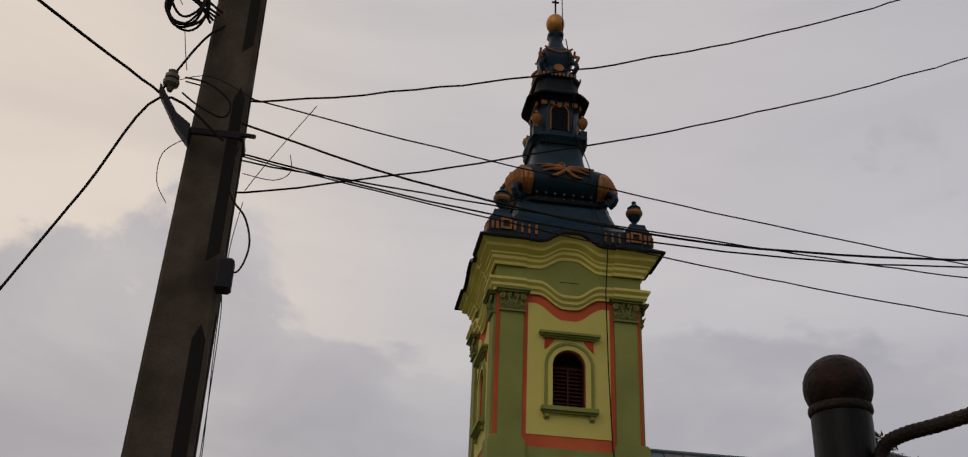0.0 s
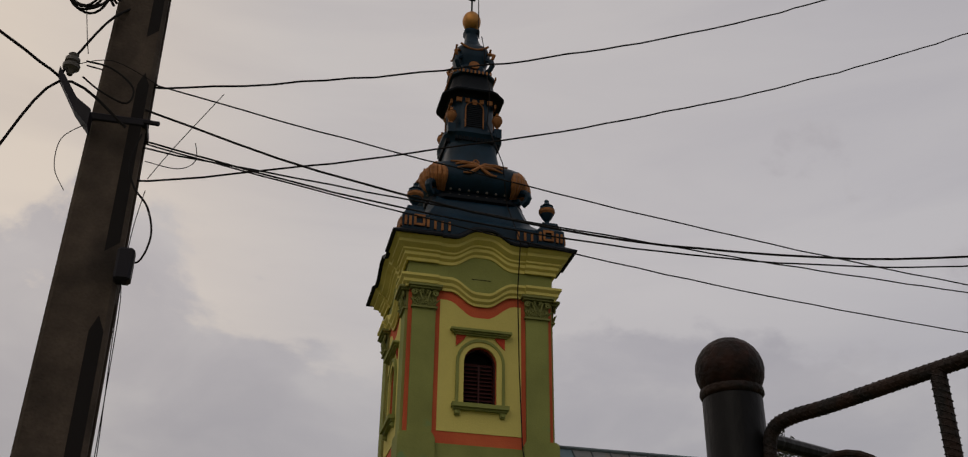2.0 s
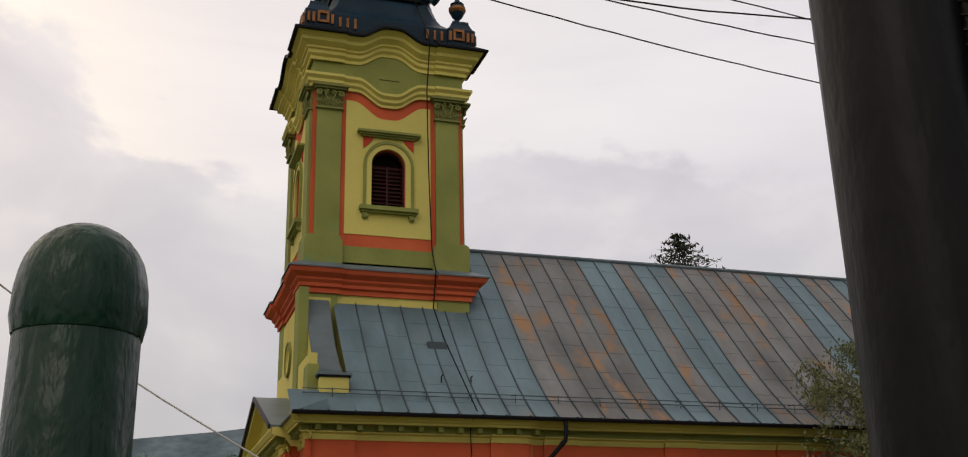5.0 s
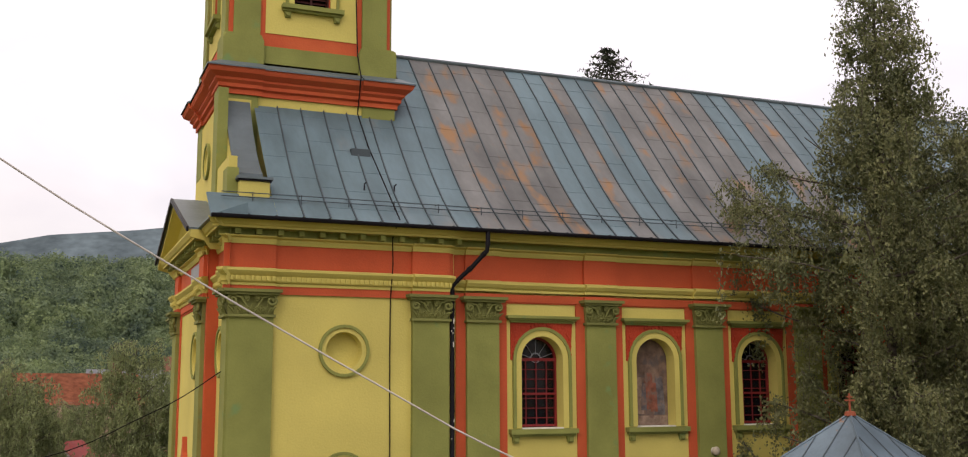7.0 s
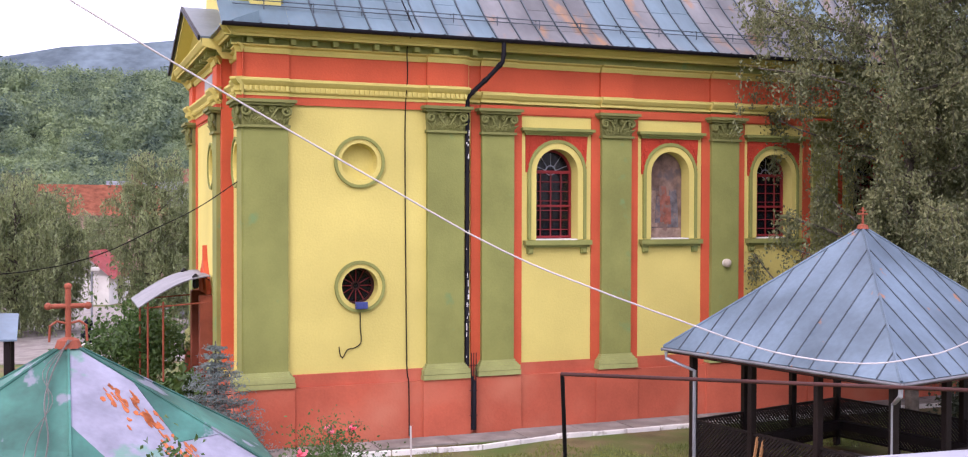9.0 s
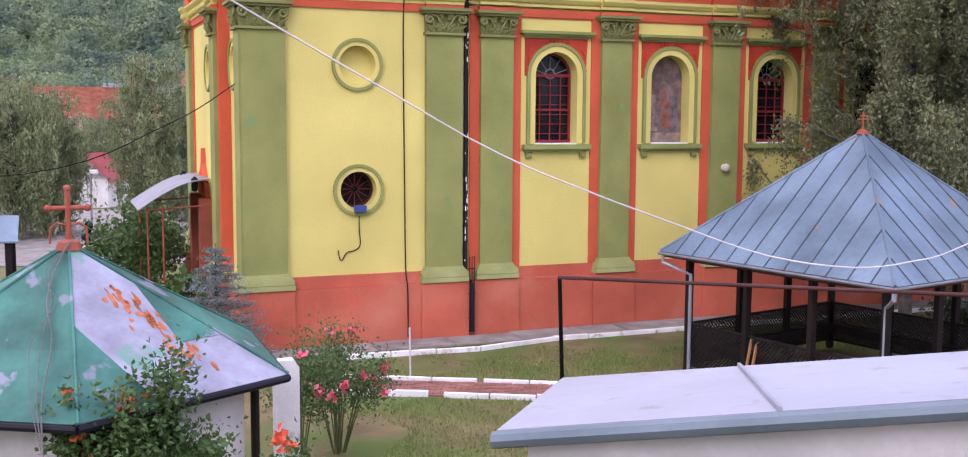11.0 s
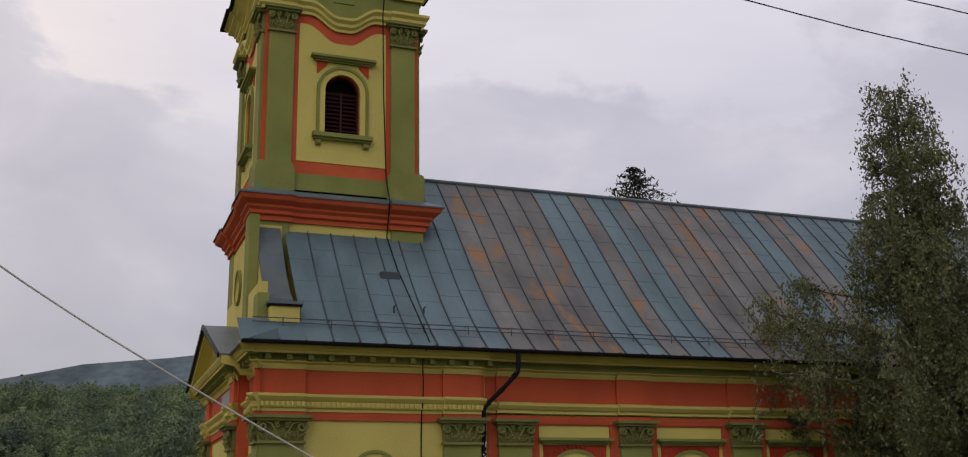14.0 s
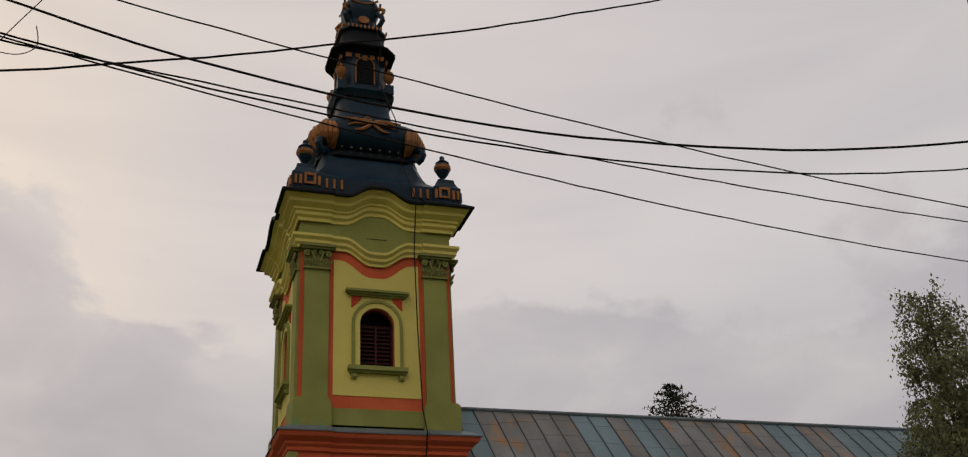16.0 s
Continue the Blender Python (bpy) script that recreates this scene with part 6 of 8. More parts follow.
def cable(points, r, mat, label, fine=6, wob=0.015, seed=0):
    """A cable hung through points, with small kinks."""
    pts = [Vector(p) for p in points]
    out = []
    rr = random.Random(seed)
    for i in range(len(pts) - 1):
        p0, p1, p2, p3 = pts[max(i - 1, 0)], pts[i], pts[i + 1], pts[min(i + 2, len(pts) - 1)]
        for k in range(fine):
            t = k / fine
            q = 0.5 * ((2 * p1) + (p2 - p0) * t + (2 * p0 - 5 * p1 + 4 * p2 - p3) * t * t + (3 * p1 - p0 - 3 * p2 + p3) * t ** 3)
            out.append(q + Vector((0, 0, rr.uniform(-wob, wob))))
    out.append(pts[-1])
    ob = part("overhead_cable", tube(bmesh.new(), out, r, 6), mat)
    return tagged(ob, label, "cable", "overhead cables")


# each cable goes from the pole to a far mast beyond the picture
def span(z0, start, end, drop, r, seed, wob=0.012):
    a, b = Vector(start), Vector(end)
    pts = [a.lerp(b, s) - Vector((0, 0, 4 * drop * s * (1 - s))) for s in [k / 9 for k in range(10)]]
    if a.x > -5.2:
        pts.insert(0, Vector((-5.17, -18.0, a.z + 0.02)))
    cable(pts, r, CABLE, "black overhead cable strung from the concrete pole", 5, wob, seed)


span(0, (-5.05, -17.95, 10.60), (4.6, -16.2, 15.8), 0.46, 0.0085, 1, 0.01)
span(0, (-5.05, -17.95, 9.72), (5.6, -16.1, 15.1), 0.38, 0.0085, 2, 0.01)
span(0, (-5.65, -18.1, 10.61), (8.0, -16.91, 10.16), 0.315, 0.0065, 3, 0.005)
span(0, (-5.25, -18.1, 10.30), (8.0, -20.07, 11.87), 1.73, 0.009, 4, 0.006)
span(0, (-5.08, -17.96, 10.00), (8.0, -15.05, 11.24), 0.14, 0.0075, 5, 0.005)
span(0, (-5.07, -17.96, 10.06), (8.0, -17.12, 11.90), 0.965, 0.0075, 6, 0.005)
span(0, (-5.05, -17.95, 10.04), (8.0, -15.32, 10.52), 0.285, 0.0065, 7, 0.004)
cable([(-5.79, -18.24, 10.37), (-6.33, -19.78, 9.94), (-7.95, -24.40, 8.65)], 0.011, CABLE, "black overhead cable strung from the concrete pole", 6, 0.004, 8)
cable([(-5.25, -18.24, 10.0), (-5.79, -18.24, 10.33), (-6.2, -18.19, 9.475), (-6.61, -18.14, 8.62), (-8.25, -17.94, 5.20)], 0.011, CABLE, "black stay cable running down from the pole bracket", 6, 0.0, 9)
cable([(-5.79, -18.24, 10.40), (-5.5, -18.2, 11.05), (-5.2, -17.8, 11.6)], 0.010, CABLE, "black overhead cable strung from the concrete pole", 6, 0.004, 10)
cable([(-4.93, -17.94, 7.28), (-4.11, -17.35, 6.81), (-3.21, -17.35, 6.27), (-2.03, -17.35, 5.62), (-0.95, -17.33, 5.05), (-0.2, -17.3, 4.76), (0.45, -17.3, 4.53), (1.3, -17.3, 4.25), (2.12, -17.3, 4.12), (2.7, -17.3, 4.14), (3.22, -17.3, 4.24), (4.6, -17.3, 4.75), (6.5, -17.3, 5.8)], 0.006, CABLE_WHITE, "pale grey service cable sagging across the churchyard", 4, 0.002, 11)
cable([(-12.0, 3.0, 3.6), (-4.5, 2.0, 3.9), (-1.5, 0.9, 5.0), (0.02, 0.6, 5.95)], 0.012, CABLE, "black cable fixed to the church front", 6, 0.0, 12)

# ---- railing with scrolls at the top of the steps ----
GP = Vector((-3.418, -24.051, 0))
GB = ground_z(GP.x, GP.y)
rail = thing("stair_railing", "black wrought-iron railing of ribbed bars with scrolls", "railing", at=(GP.x, GP.y, GB))
BZ = 6.085 - GB
part("post", lathe(bmesh.new(), [(0.046, -0.2), (0.046, BZ - 0.05), (0.044, BZ - 0.043), (0.02, BZ - 0.04)], 24), IRON, rail, "round black tube post", 40)
part("ball", lathe(bmesh.new(), [(0.004, BZ + 0.0535)] + [(0.0535 * math.sin(math.pi * k / 14), BZ + 0.0535 * math.cos(math.pi * k / 14)) for k in range(1, 13)] + [(0.02, BZ - 0.052)], 28), RUSTY_IRON, rail, "rusty black ball finial", 60)
part("weld_ring", lathe(bmesh.new(), [(0.046, BZ - 0.046), (0.0495, BZ - 0.04), (0.0485, BZ - 0.032), (0.04, BZ - 0.03)], 24), REBAR, rail, "", 60)
D1, D2 = Vector((0.569, -0.822, 0)), Vector((0.87, 0.49, 0))


def on(d, s, z):
    return d * s + Vector((0, 0, z - GB))


def ribbed(pts, r, pitch=0.010):
    """A round bar with the raised ribs of reinforcing steel."""
    bm = tube(bmesh.new(), pts, r, 10)
    P_ = [Vector(p) for p in pts]
    run = 0.0
    for a, b in zip(P_, P_[1:]):
        d = b - a
        L = d.length
        d.normalize()
        u = d.orthogonal().normalized()
        v = d.cross(u)
        k = 0
        while k * pitch < L:
            c = a + d * (k * pitch)
            ring = [c + (u * math.cos(q) + v * math.sin(q)) * (r * 1.05) + d * (0.5 * r * math.sin(q)) for q in [j * math.pi / 4 for j in range(9)]]
            tube(bm, ring, r * 0.085, 4, False)
            k += 1
    return bm


part("handrail", ribbed(smooth_path([on(D1, 0.052, 5.90), on(D1, 0.053, 5.955), on(D1, 0.066, 5.982), on(D1, 0.10, 5.992), on(D1, 0.16, 5.996), on(D1, 0.31, 6.012), on(D1, 0.55, 6.035), on(D1, 0.85, 6.06)]), 0.0105), REBAR, rail, "rusty ribbed handrail")
part("upright", ribbed([on(D1, 0.052, GB + 0.1), on(D1, 0.052, 5.93)], 0.0115), REBAR, rail)
for s in (0.312, 0.57, 0.82):
    part("upright", ribbed([on(D1, s - 0.004, GB + 0.1), on(D1, s, 6.01 + 0.1 * (s - 0.3))], 0.011), REBAR, rail)
part("lower_rail", ribbed([on(D1, 0.052, GB + 0.25), on(D1, 0.85, GB + 0.35)], 0.010), REBAR, rail)


def scroll(c0, r0, r1, a0, turns, squash=1.0, tail=None, r=0.0054):
    pts = []
    n = int(26 * abs(turns))
    for i in range(n + 1):
        f = i / n
        a = a0 + turns * 2 * math.pi * f
        q = r0 + (r1 - r0) * f
        pts.append(on(D1, c0[0] + q * math.cos(a), c0[1] + q * math.sin(a) * squash))
    if tail:
        pts = [on(D1, *t) for t in tail] + pts
    return tube(bmesh.new(), pts, r, 8)


part("scroll", scroll((0.152, 5.850), 0.084, 0.030, math.radians(-20), 1.9, 0.98, [(0.175, 5.60), (0.215, 5.72), (0.232, 5.80)]), REBAR, rail, "large spiral scroll")
part("scroll", tube(bmesh.new(), smooth_path([on(D1, 0.118, 5.862), on(D1, 0.14, 5.866), on(D1, 0.152, 5.858), on(D1, 0.150, 5.842), on(D1, 0.138, 5.832)]), 0.0062, 8), REBAR, rail)
part("scroll", scroll((0.110, 5.768), 0.046, 0.017, math.radians(95), 1.6, 1.45), REBAR, rail, "spiral scroll")
part("scroll", scroll((0.205, 5.732), 0.036, 0.015, math.radians(60), 1.6, 1.6, [(0.222, 5.56), (0.243, 5.66), (0.240, 5.73)]), REBAR, rail, "spiral scroll")
for c in (0.43, 0.69):
    part("scroll", scroll((c, 5.74), 0.085, 0.02, math.radians(-20), 1.8, 1.0, [(c + 0.02, 5.5), (c + 0.07, 5.62)]), REBAR, rail, "large spiral scroll")
part("side_rail", tube(bmesh.new(), [on(D2, 0.03, 5.985), on(D2, 0.06, 5.992), on(D2, 0.30, 6.008), on(D2, 1.6, 6.10)], 0.0125, 10), IRON, rail, "black handrail running back from the post")
for s in (0.292, 0.607, 0.93, 1.25):
    part("baluster", ribbed([on(D2, s - 0.005, GB + 0.1), on(D2, s, 6.0 + 0.06 * s)], 0.0115), REBAR, rail)
green = thing("gate_post", "glossy dark green gate post with a domed cap", "post", at=(-3.906, -23.604, ground_z(-3.9, -23.61)))
gz = 5.546 - green.location.z
part("shaft", lathe(bmesh.new(), [(0.0515, -0.2), (0.0515, gz - 0.045), (0.048, gz - 0.035)], 28), POST_GREEN, green, "", 40)
part("cap", lathe(bmesh.new(), [(0.0525, gz - 0.045), (0.0555, gz - 0.03), (0.0545, gz - 0.005)] + [(0.053 * math.cos(a), gz + 0.055 * math.sin(a)) for a in [k * math.pi / 16 for k in range(1, 8)]] + [(0.003, gz + 0.0555)], 28), POST_GREEN, green, "", 50)

# ---- gazebo ----
GC, GT, GD, GE, GA = Vector((11.27, -6.75, 0)), math.radians(58.3), 3.94, 2.46, 4.97
gaz = thing("gazebo", "dark timber gazebo with a blue-grey sheet pyramid roof", "gazebo", at=(GC.x, GC.y, -0.12))
GZ0 = 0.12


def gcorner(k, r, z):
    a = GT + k * math.pi / 2
    return Vector((r * math.cos(a), r * math.sin(a), z + GZ0))


groof = part("roof", lathe(bmesh.new(), [(GD * 0.96 / math.sqrt(2), GE - 0.02 + GZ0), (0.05, GA - 0.06 + GZ0)], 4, (0, 0), None), SEAM, gaz, "blue-grey seamed sheet roof")
groof.data.transform(Matrix.Rotation(GT - math.pi / 4 + math.pi / 4 - math.pi / 4, 4, "Z") @ Matrix.Scale(1.0, 4))
apex = Vector((0, 0, GA + GZ0))
for k in range(4):
    a, b = gcorner(k, GD, GE), gcorner(k + 1, GD, GE)
    n = 12
    for i in range(n):
        s0, s1 = i / n, (i + 1) / n
        # strips run straight up the slope and are cut off by the hips
        mid = 0.5
        def top(s):
            f = 1 - abs(s - mid) / mid
            return a.lerp(b, s).lerp(apex, 0) + (apex - (a + b) / 2) * f
        up = (apex - (a + b) / 2)
        nr = (b - a).cross(up).normalized()
        if nr.z < 0:
            nr = -nr
        e = (b - a).normalized() * 0.006
        q = [a.lerp(b, s0) + e, a.lerp(b, s1) - e, top(s1) - e, top(s0) + e]
        bm = bmesh.new()
        lo = [bm.verts.new(p) for p in q]
        hi = [bm.verts.new(p + nr * 0.022) for p in q]
        bm.faces.new(hi)
        for j in range(4):
            bm.faces.new((lo[j], lo[(j + 1) % 4], hi[(j + 1) % 4], hi[j]))
        part("roof_panel", bm, GAZEBO_SHEET, groof)
        if 0 < i:
            part("roof_seam", tube(bmesh.new(), [a.lerp(b, s0) + nr * 0.03, top(s0) + nr * 0.03], 0.013, 5), SEAM, groof)
    part("hip_cap", tube(bmesh.new(), [a + Vector((0, 0, 0.03)), apex + Vector((0, 0, 0.03))], 0.03, 6), GAZEBO_SHEET, groof)
    d = (b - a).normalized()
    bm = tube(bmesh.new(), [a + Vector((0, 0, -0.03)) - d * 0.03, b + Vector((0, 0, -0.03)) + d * 0.05], 0.032, 8)
    part("gutter", bm, CANOPY, gaz, "grey metal gutter")
    part("fascia", tube(bmesh.new(), [gcorner(k, GD - 0.12, GE - 0.06), gcorner(k + 1, GD - 0.12, GE - 0.06)], 0.06, 4), DARK_RED, gaz, "dark reddish eaves board")
    part("beam", tube(bmesh.new(), [gcorner(k, GD - 0.62, GE - 0.12), gcorner(k + 1, GD - 0.62, GE - 0.12)], 0.09, 4), DARK_WOOD, gaz)
    ra, rb = gcorner(k, GD - 0.62, 0), gcorner(k + 1, GD - 0.62, 0)
    for i in range(3):
        p = ra.lerp(rb, i / 3)
        part("post", boxed(p.x - 0.065, p.x + 0.065, p.y - 0.065, p.y + 0.065, 0.0, GE + 0.05 + GZ0, bevel=0.008), DARK_WOOD, gaz)
    # lattice panels between the posts, one bay left for the gate
    for i in range(3):
        p, q = ra.lerp(rb, i / 3), ra.lerp(rb, (i + 1) / 3)
        d = q - p
        panel = new("lattice_panel")
        panel.parent = gaz
        for z in (0.10, 0.97):
            part("rail", tube(bmesh.new(), [p + Vector((0, 0, z)), q + Vector((0, 0, z))], 0.035, 4), DARK_WOOD, panel)
        L = d.length
        dn = d.normalized()
        m = int((L + 0.85) / 0.085)
        for j in range(m):
            o = -0.85 + j * 0.085
            s0, s1 = max(o, 0.03), min(o + 0.85, L - 0.03)
            if s1 - s0 < 0.06:
                continue
            za, zb = 0.11 + (s0 - o), 0.11 + (s1 - o)
            bm = bmesh.new()
            side = Vector((-dn.y, dn.x, 0)) * 0.01
            vs = []
            for s, z in ((s0, za), (s1, zb)):
                c = p + dn * s + Vector((0, 0, z))
                vs += [bm.verts.new(c + side - Vector((0, 0, 0.03))), bm.verts.new(c + side + Vector((0, 0, 0.03))), bm.verts.new(c - side + Vector((0, 0, 0.03))), bm.verts.new(c - side - Vector((0, 0, 0.03)))]
            for f in ((0, 1, 5, 4), (1, 2, 6, 5), (2, 3, 7, 6), (3, 0, 4, 7), (3, 2, 1, 0), (4, 5, 6, 7)):
                bm.faces.new([vs[g] for g in f])
            part("slat", bm, DARK_WOOD, panel)
    # bench along the inside
    part("bench", tube(bmesh.new(), [gcorner(k, GD - 1.1, 0.45), gcorner(k + 1, GD - 1.1, 0.45)], 0.13, 4), DARK_WOOD, gaz, "plank bench")
part("floor_slab", lathe(bmesh.new(), [(2.5, 0.0), (2.5, 0.06)], 4), PAVING, gaz).data.transform(Matrix.Rotation(GT - math.pi / 4 + math.pi / 4 - math.pi / 4, 4, "Z"))
for k, off in ((1, 0.0), (2, 0.0)):
    c = gcorner(k, GD - 0.06, GE - 0.08)
    f = gcorner(k, GD - 0.66, GE - 0.45) + Vector((-0.06, -0.06, 0))
    part("downpipe", tube(bmesh.new(), [c, c + Vector((0, 0, -0.14)), f, Vector((f.x, f.y, 0.05))], 0.04, 8), GREY_METAL, gaz, "grey metal downpipe")
gx_ = new("cross")
gx_.parent = gaz
gx_["label"] = "small red metal cross"
part("base_cap", lathe(bmesh.new(), [(0.12, GA - 0.02 + GZ0), (0.10, GA + 0.06 + GZ0), (0.02, GA + 0.08 + GZ0)], 10), RUST, gx_)
part("upright", boxed(-0.015, 0.015, -0.015, 0.015, GA + 0.06 + GZ0, GA + 0.42 + GZ0), RUST, gx_)
part("arm", boxed(-0.12, 0.12, -0.014, 0.014, GA + 0.27 + GZ0, GA + 0.30 + GZ0), RUST, gx_)
part("arm", boxed(-0.07, 0.07, -0.013, 0.013, GA + 0.34 + GZ0, GA + 0.365 + GZ0), RUST, gx_)
for i in range(2):
    b = part("timber_offcut", tube(bmesh.new(), [(8.62 + 0.05 * i, -6.72 - 0.12 * i, -0.06), (8.86 + 0.05 * i, -6.66 - 0.12 * i, 0.98)], 0.03, 4), BARE_WOOD)
    tagged(b, "bare orange timber leaning on the gazebo gate", "timber")

# ---- tubular frame on the lawn ----
fr = thing("tube_frame", "rusty tubular steel frame standing on the lawn", "frame", at=(4.0, -8.0, -0.12))
part("leg", tube(bmesh.new(), [(0.12, 0, -0.1), (0.0, 0, 2.72)], 0.035, 10), IRON, fr)
part("bar", tube(bmesh.new(), [(-0.03, 0, 2.72), (5.08, -3.63, 2.72), (7.1, -5.1, 2.72)], 0.032, 10), DARK_RED, fr, "dark red crossbar")
part("leg", tube(bmesh.new(), [(7.1, -5.1, -0.1), (7.1, -5.1, 2.72)], 0.035, 10), IRON, fr)

# ---- shed whose pale roof lies below the terrace ----
shed = thing("shed", "low shed with a pale lilac-grey sheet roof", "shed", at=(2.0, -17.0, 1.5))
A_, B_, C_, D_ = Vector((0.28, -15.84, 3.01)), Vector((2.66, -18.60, 3.68)), Vector((2.25, -20.51, 3.94)), Vector((-1.01, -17.48, 3.14))
o_ = Vector((2.0, -17.0, 1.5))
A_, B_, C_, D_ = [v - o_ for v in (A_, B_, C_, D_)]
bm = bmesh.new()
lo = [bm.verts.new(v) for v in (A_, B_, C_, D_)]
hi = [bm.verts.new(v + Vector((0, 0, 0.03))) for v in (A_, B_, C_, D_)]
bm.faces.new(hi[::-1]), bm.faces.new(lo)
for j in range(4):
    bm.faces.new((lo[j], hi[j], hi[(j + 1) % 4], lo[(j + 1) % 4]))
sr = part("roof", bm, WHITE_METAL, shed)
for s in (0.42, 0.93):
    p, q = A_.lerp(B_, s), D_.lerp(C_, s)
    part("roof_seam", tube(bmesh.new(), [p + Vector((0, 0, 0.045)), q + Vector((0, 0, 0.045))], 0.018, 4), GREY_METAL, sr)
part("gutter", tube(bmesh.new(), [D_ + Vector((-0.05, -0.06, -0.02)), C_ + Vector((-0.05, -0.06, -0.02))], 0.06, 8), FLASH, shed, "slate-grey gutter")
mid_ = (A_ + B_ + C_ + D_) / 4
wall_pts = [mid_ + (v - mid_) * 0.9 for v in (A_, B_, C_, D_)]
bm = bmesh.new()
bridge(bm, [[(v.x, v.y, -1.6) for v in wall_pts], [(v.x, v.y, v.z - 0.03) for v in wall_pts]])
part("wall", bm, HOUSE_WALL, shed)

# ---- kiosk with the peeling green roof ----
kx, ky = -3.66, -11.15
kio = thing("kiosk", "small kiosk with a peeling green and grey sheet roof", "kiosk", at=(kx, ky, ground_z(kx, ky)))
kz = kio.location.z
KA, KE, KR = 3.81 - kz, 2.42 - kz, 2.55
kroof = part("roof", lathe(bmesh.new(), [(KR * 0.97, KE - 0.03), (0.05, KA - 0.06)], 6), SEAM, kio)
ka = Vector((0, 0, KA))
rnd = random.Random(2)
for k in range(6):
    th = math.radians(-90 + 60 * k)
    a = Vector((KR * math.cos(th), KR * math.sin(th), KE))
    b = Vector((KR * math.cos(th + math.pi / 3), KR * math.sin(th + math.pi / 3), KE))
    nr = (b - a).cross(ka - a).normalized()
    mm = a.lerp(b, 0.5)
    cuts = [(0.0, 0.36), (0.36, 1.0)]
    for f0, f1 in cuts:
        q = [a.lerp(ka, f0), b.lerp(ka, f0), b.lerp(ka, f1), a.lerp(ka, f1)] if f1 < 1 else [a.lerp(ka, f0), b.lerp(ka, f0), ka]
        bm = bmesh.new()
        lo = [bm.verts.new(v) for v in q]
        hi = [bm.verts.new(v + nr * 0.012) for v in q]
        bm.faces.new(hi)
        for j in range(len(q)):
            bm.faces.new((lo[j], lo[(j + 1) % len(q)], hi[(j + 1) % len(q)], hi[j]))
        part("roof_sheet", bm, PEEL_BARE if k == 0 else PEEL, kroof, "bare grey sheet with orange rust" if k == 0 else "")
    part("hip_seam", tube(bmesh.new(), [a + nr * 0.02, ka + Vector((0, 0, 0.02))], 0.018, 5), PEEL, kroof)
    part("gutter", tube(bmesh.new(), [a + Vector((0, 0, -0.04)), b + Vector((0, 0, -0.04))], 0.045, 8), GUTTER, kio)
    part("post", tube(bmesh.new(), [(a.x * 0.85, a.y * 0.85, -0.2), (a.x * 0.85, a.y * 0.85, KE)], 0.05, 8), DARK_WOOD, kio)
part("wall", lathe(bmesh.new(), [(KR * 0.8, -0.2), (KR * 0.8, KE)], 6), HOUSE_WALL, kio)
kc = new("cross")
kc.parent = kio
kc["label"] = "rust-red metal cross with knobbed ends"
part("base_cap", lathe(bmesh.new(), [(0.15, KA - 0.05), (0.12, KA + 0.04), (0.05, KA + 0.07)], 12), RUST, kc)
part("upright", tube(bmesh.new(), [(0, 0, KA), (0, 0, KA + 0.62)], 0.032, 8), RUST, kc)
part("arm", tube(bmesh.new(), [(-0.20, 0, KA + 0.42), (0.20, 0, KA + 0.42)], 0.028, 8), RUST, kc)
for p in ((-0.21, 0, KA + 0.42), (0.21, 0, KA + 0.42), (0, 0, KA + 0.64)):
    bm = bmesh.new()
    bmesh.ops.create_icosphere(bm, subdivisions=2, radius=0.043, matrix=Matrix.Translation(p))
    part("knob", bm, RUST, kc)
for sx in (-1, 1):
    part("brace", tube(bmesh.new(), [(sx * 0.2, 0, KA + 0.02), (sx * 0.19, 0, KA + 0.2), (sx * 0.12, 0, KA + 0.25), (0, 0, KA + 0.22)], 0.014, 6), RUST, kc)
# green sheets that still cover the lower corners of the bare side
g0, g1 = [Vector((KR * math.cos(math.radians(q)), KR * math.sin(math.radians(q)), KE)) for q in (-90, -30)]
for outline in ([(0.0, 0.0), (0.36, 0.0), (0.0, 0.50)], [(1.0, 0.30), (1.0, 0.70), (0.70, 0.30)]):
    bm = bmesh.new()
    gn = (g1 - g0).cross(ka - g0).normalized()
    ring = [g0.lerp(g1, a).lerp(ka, u) + gn * 0.0125 for a, u in outline]
    bridge(bm, [ring, [p + gn * 0.006 for p in ring]])
    part("roof_sheet", bm, PEEL, kroof)
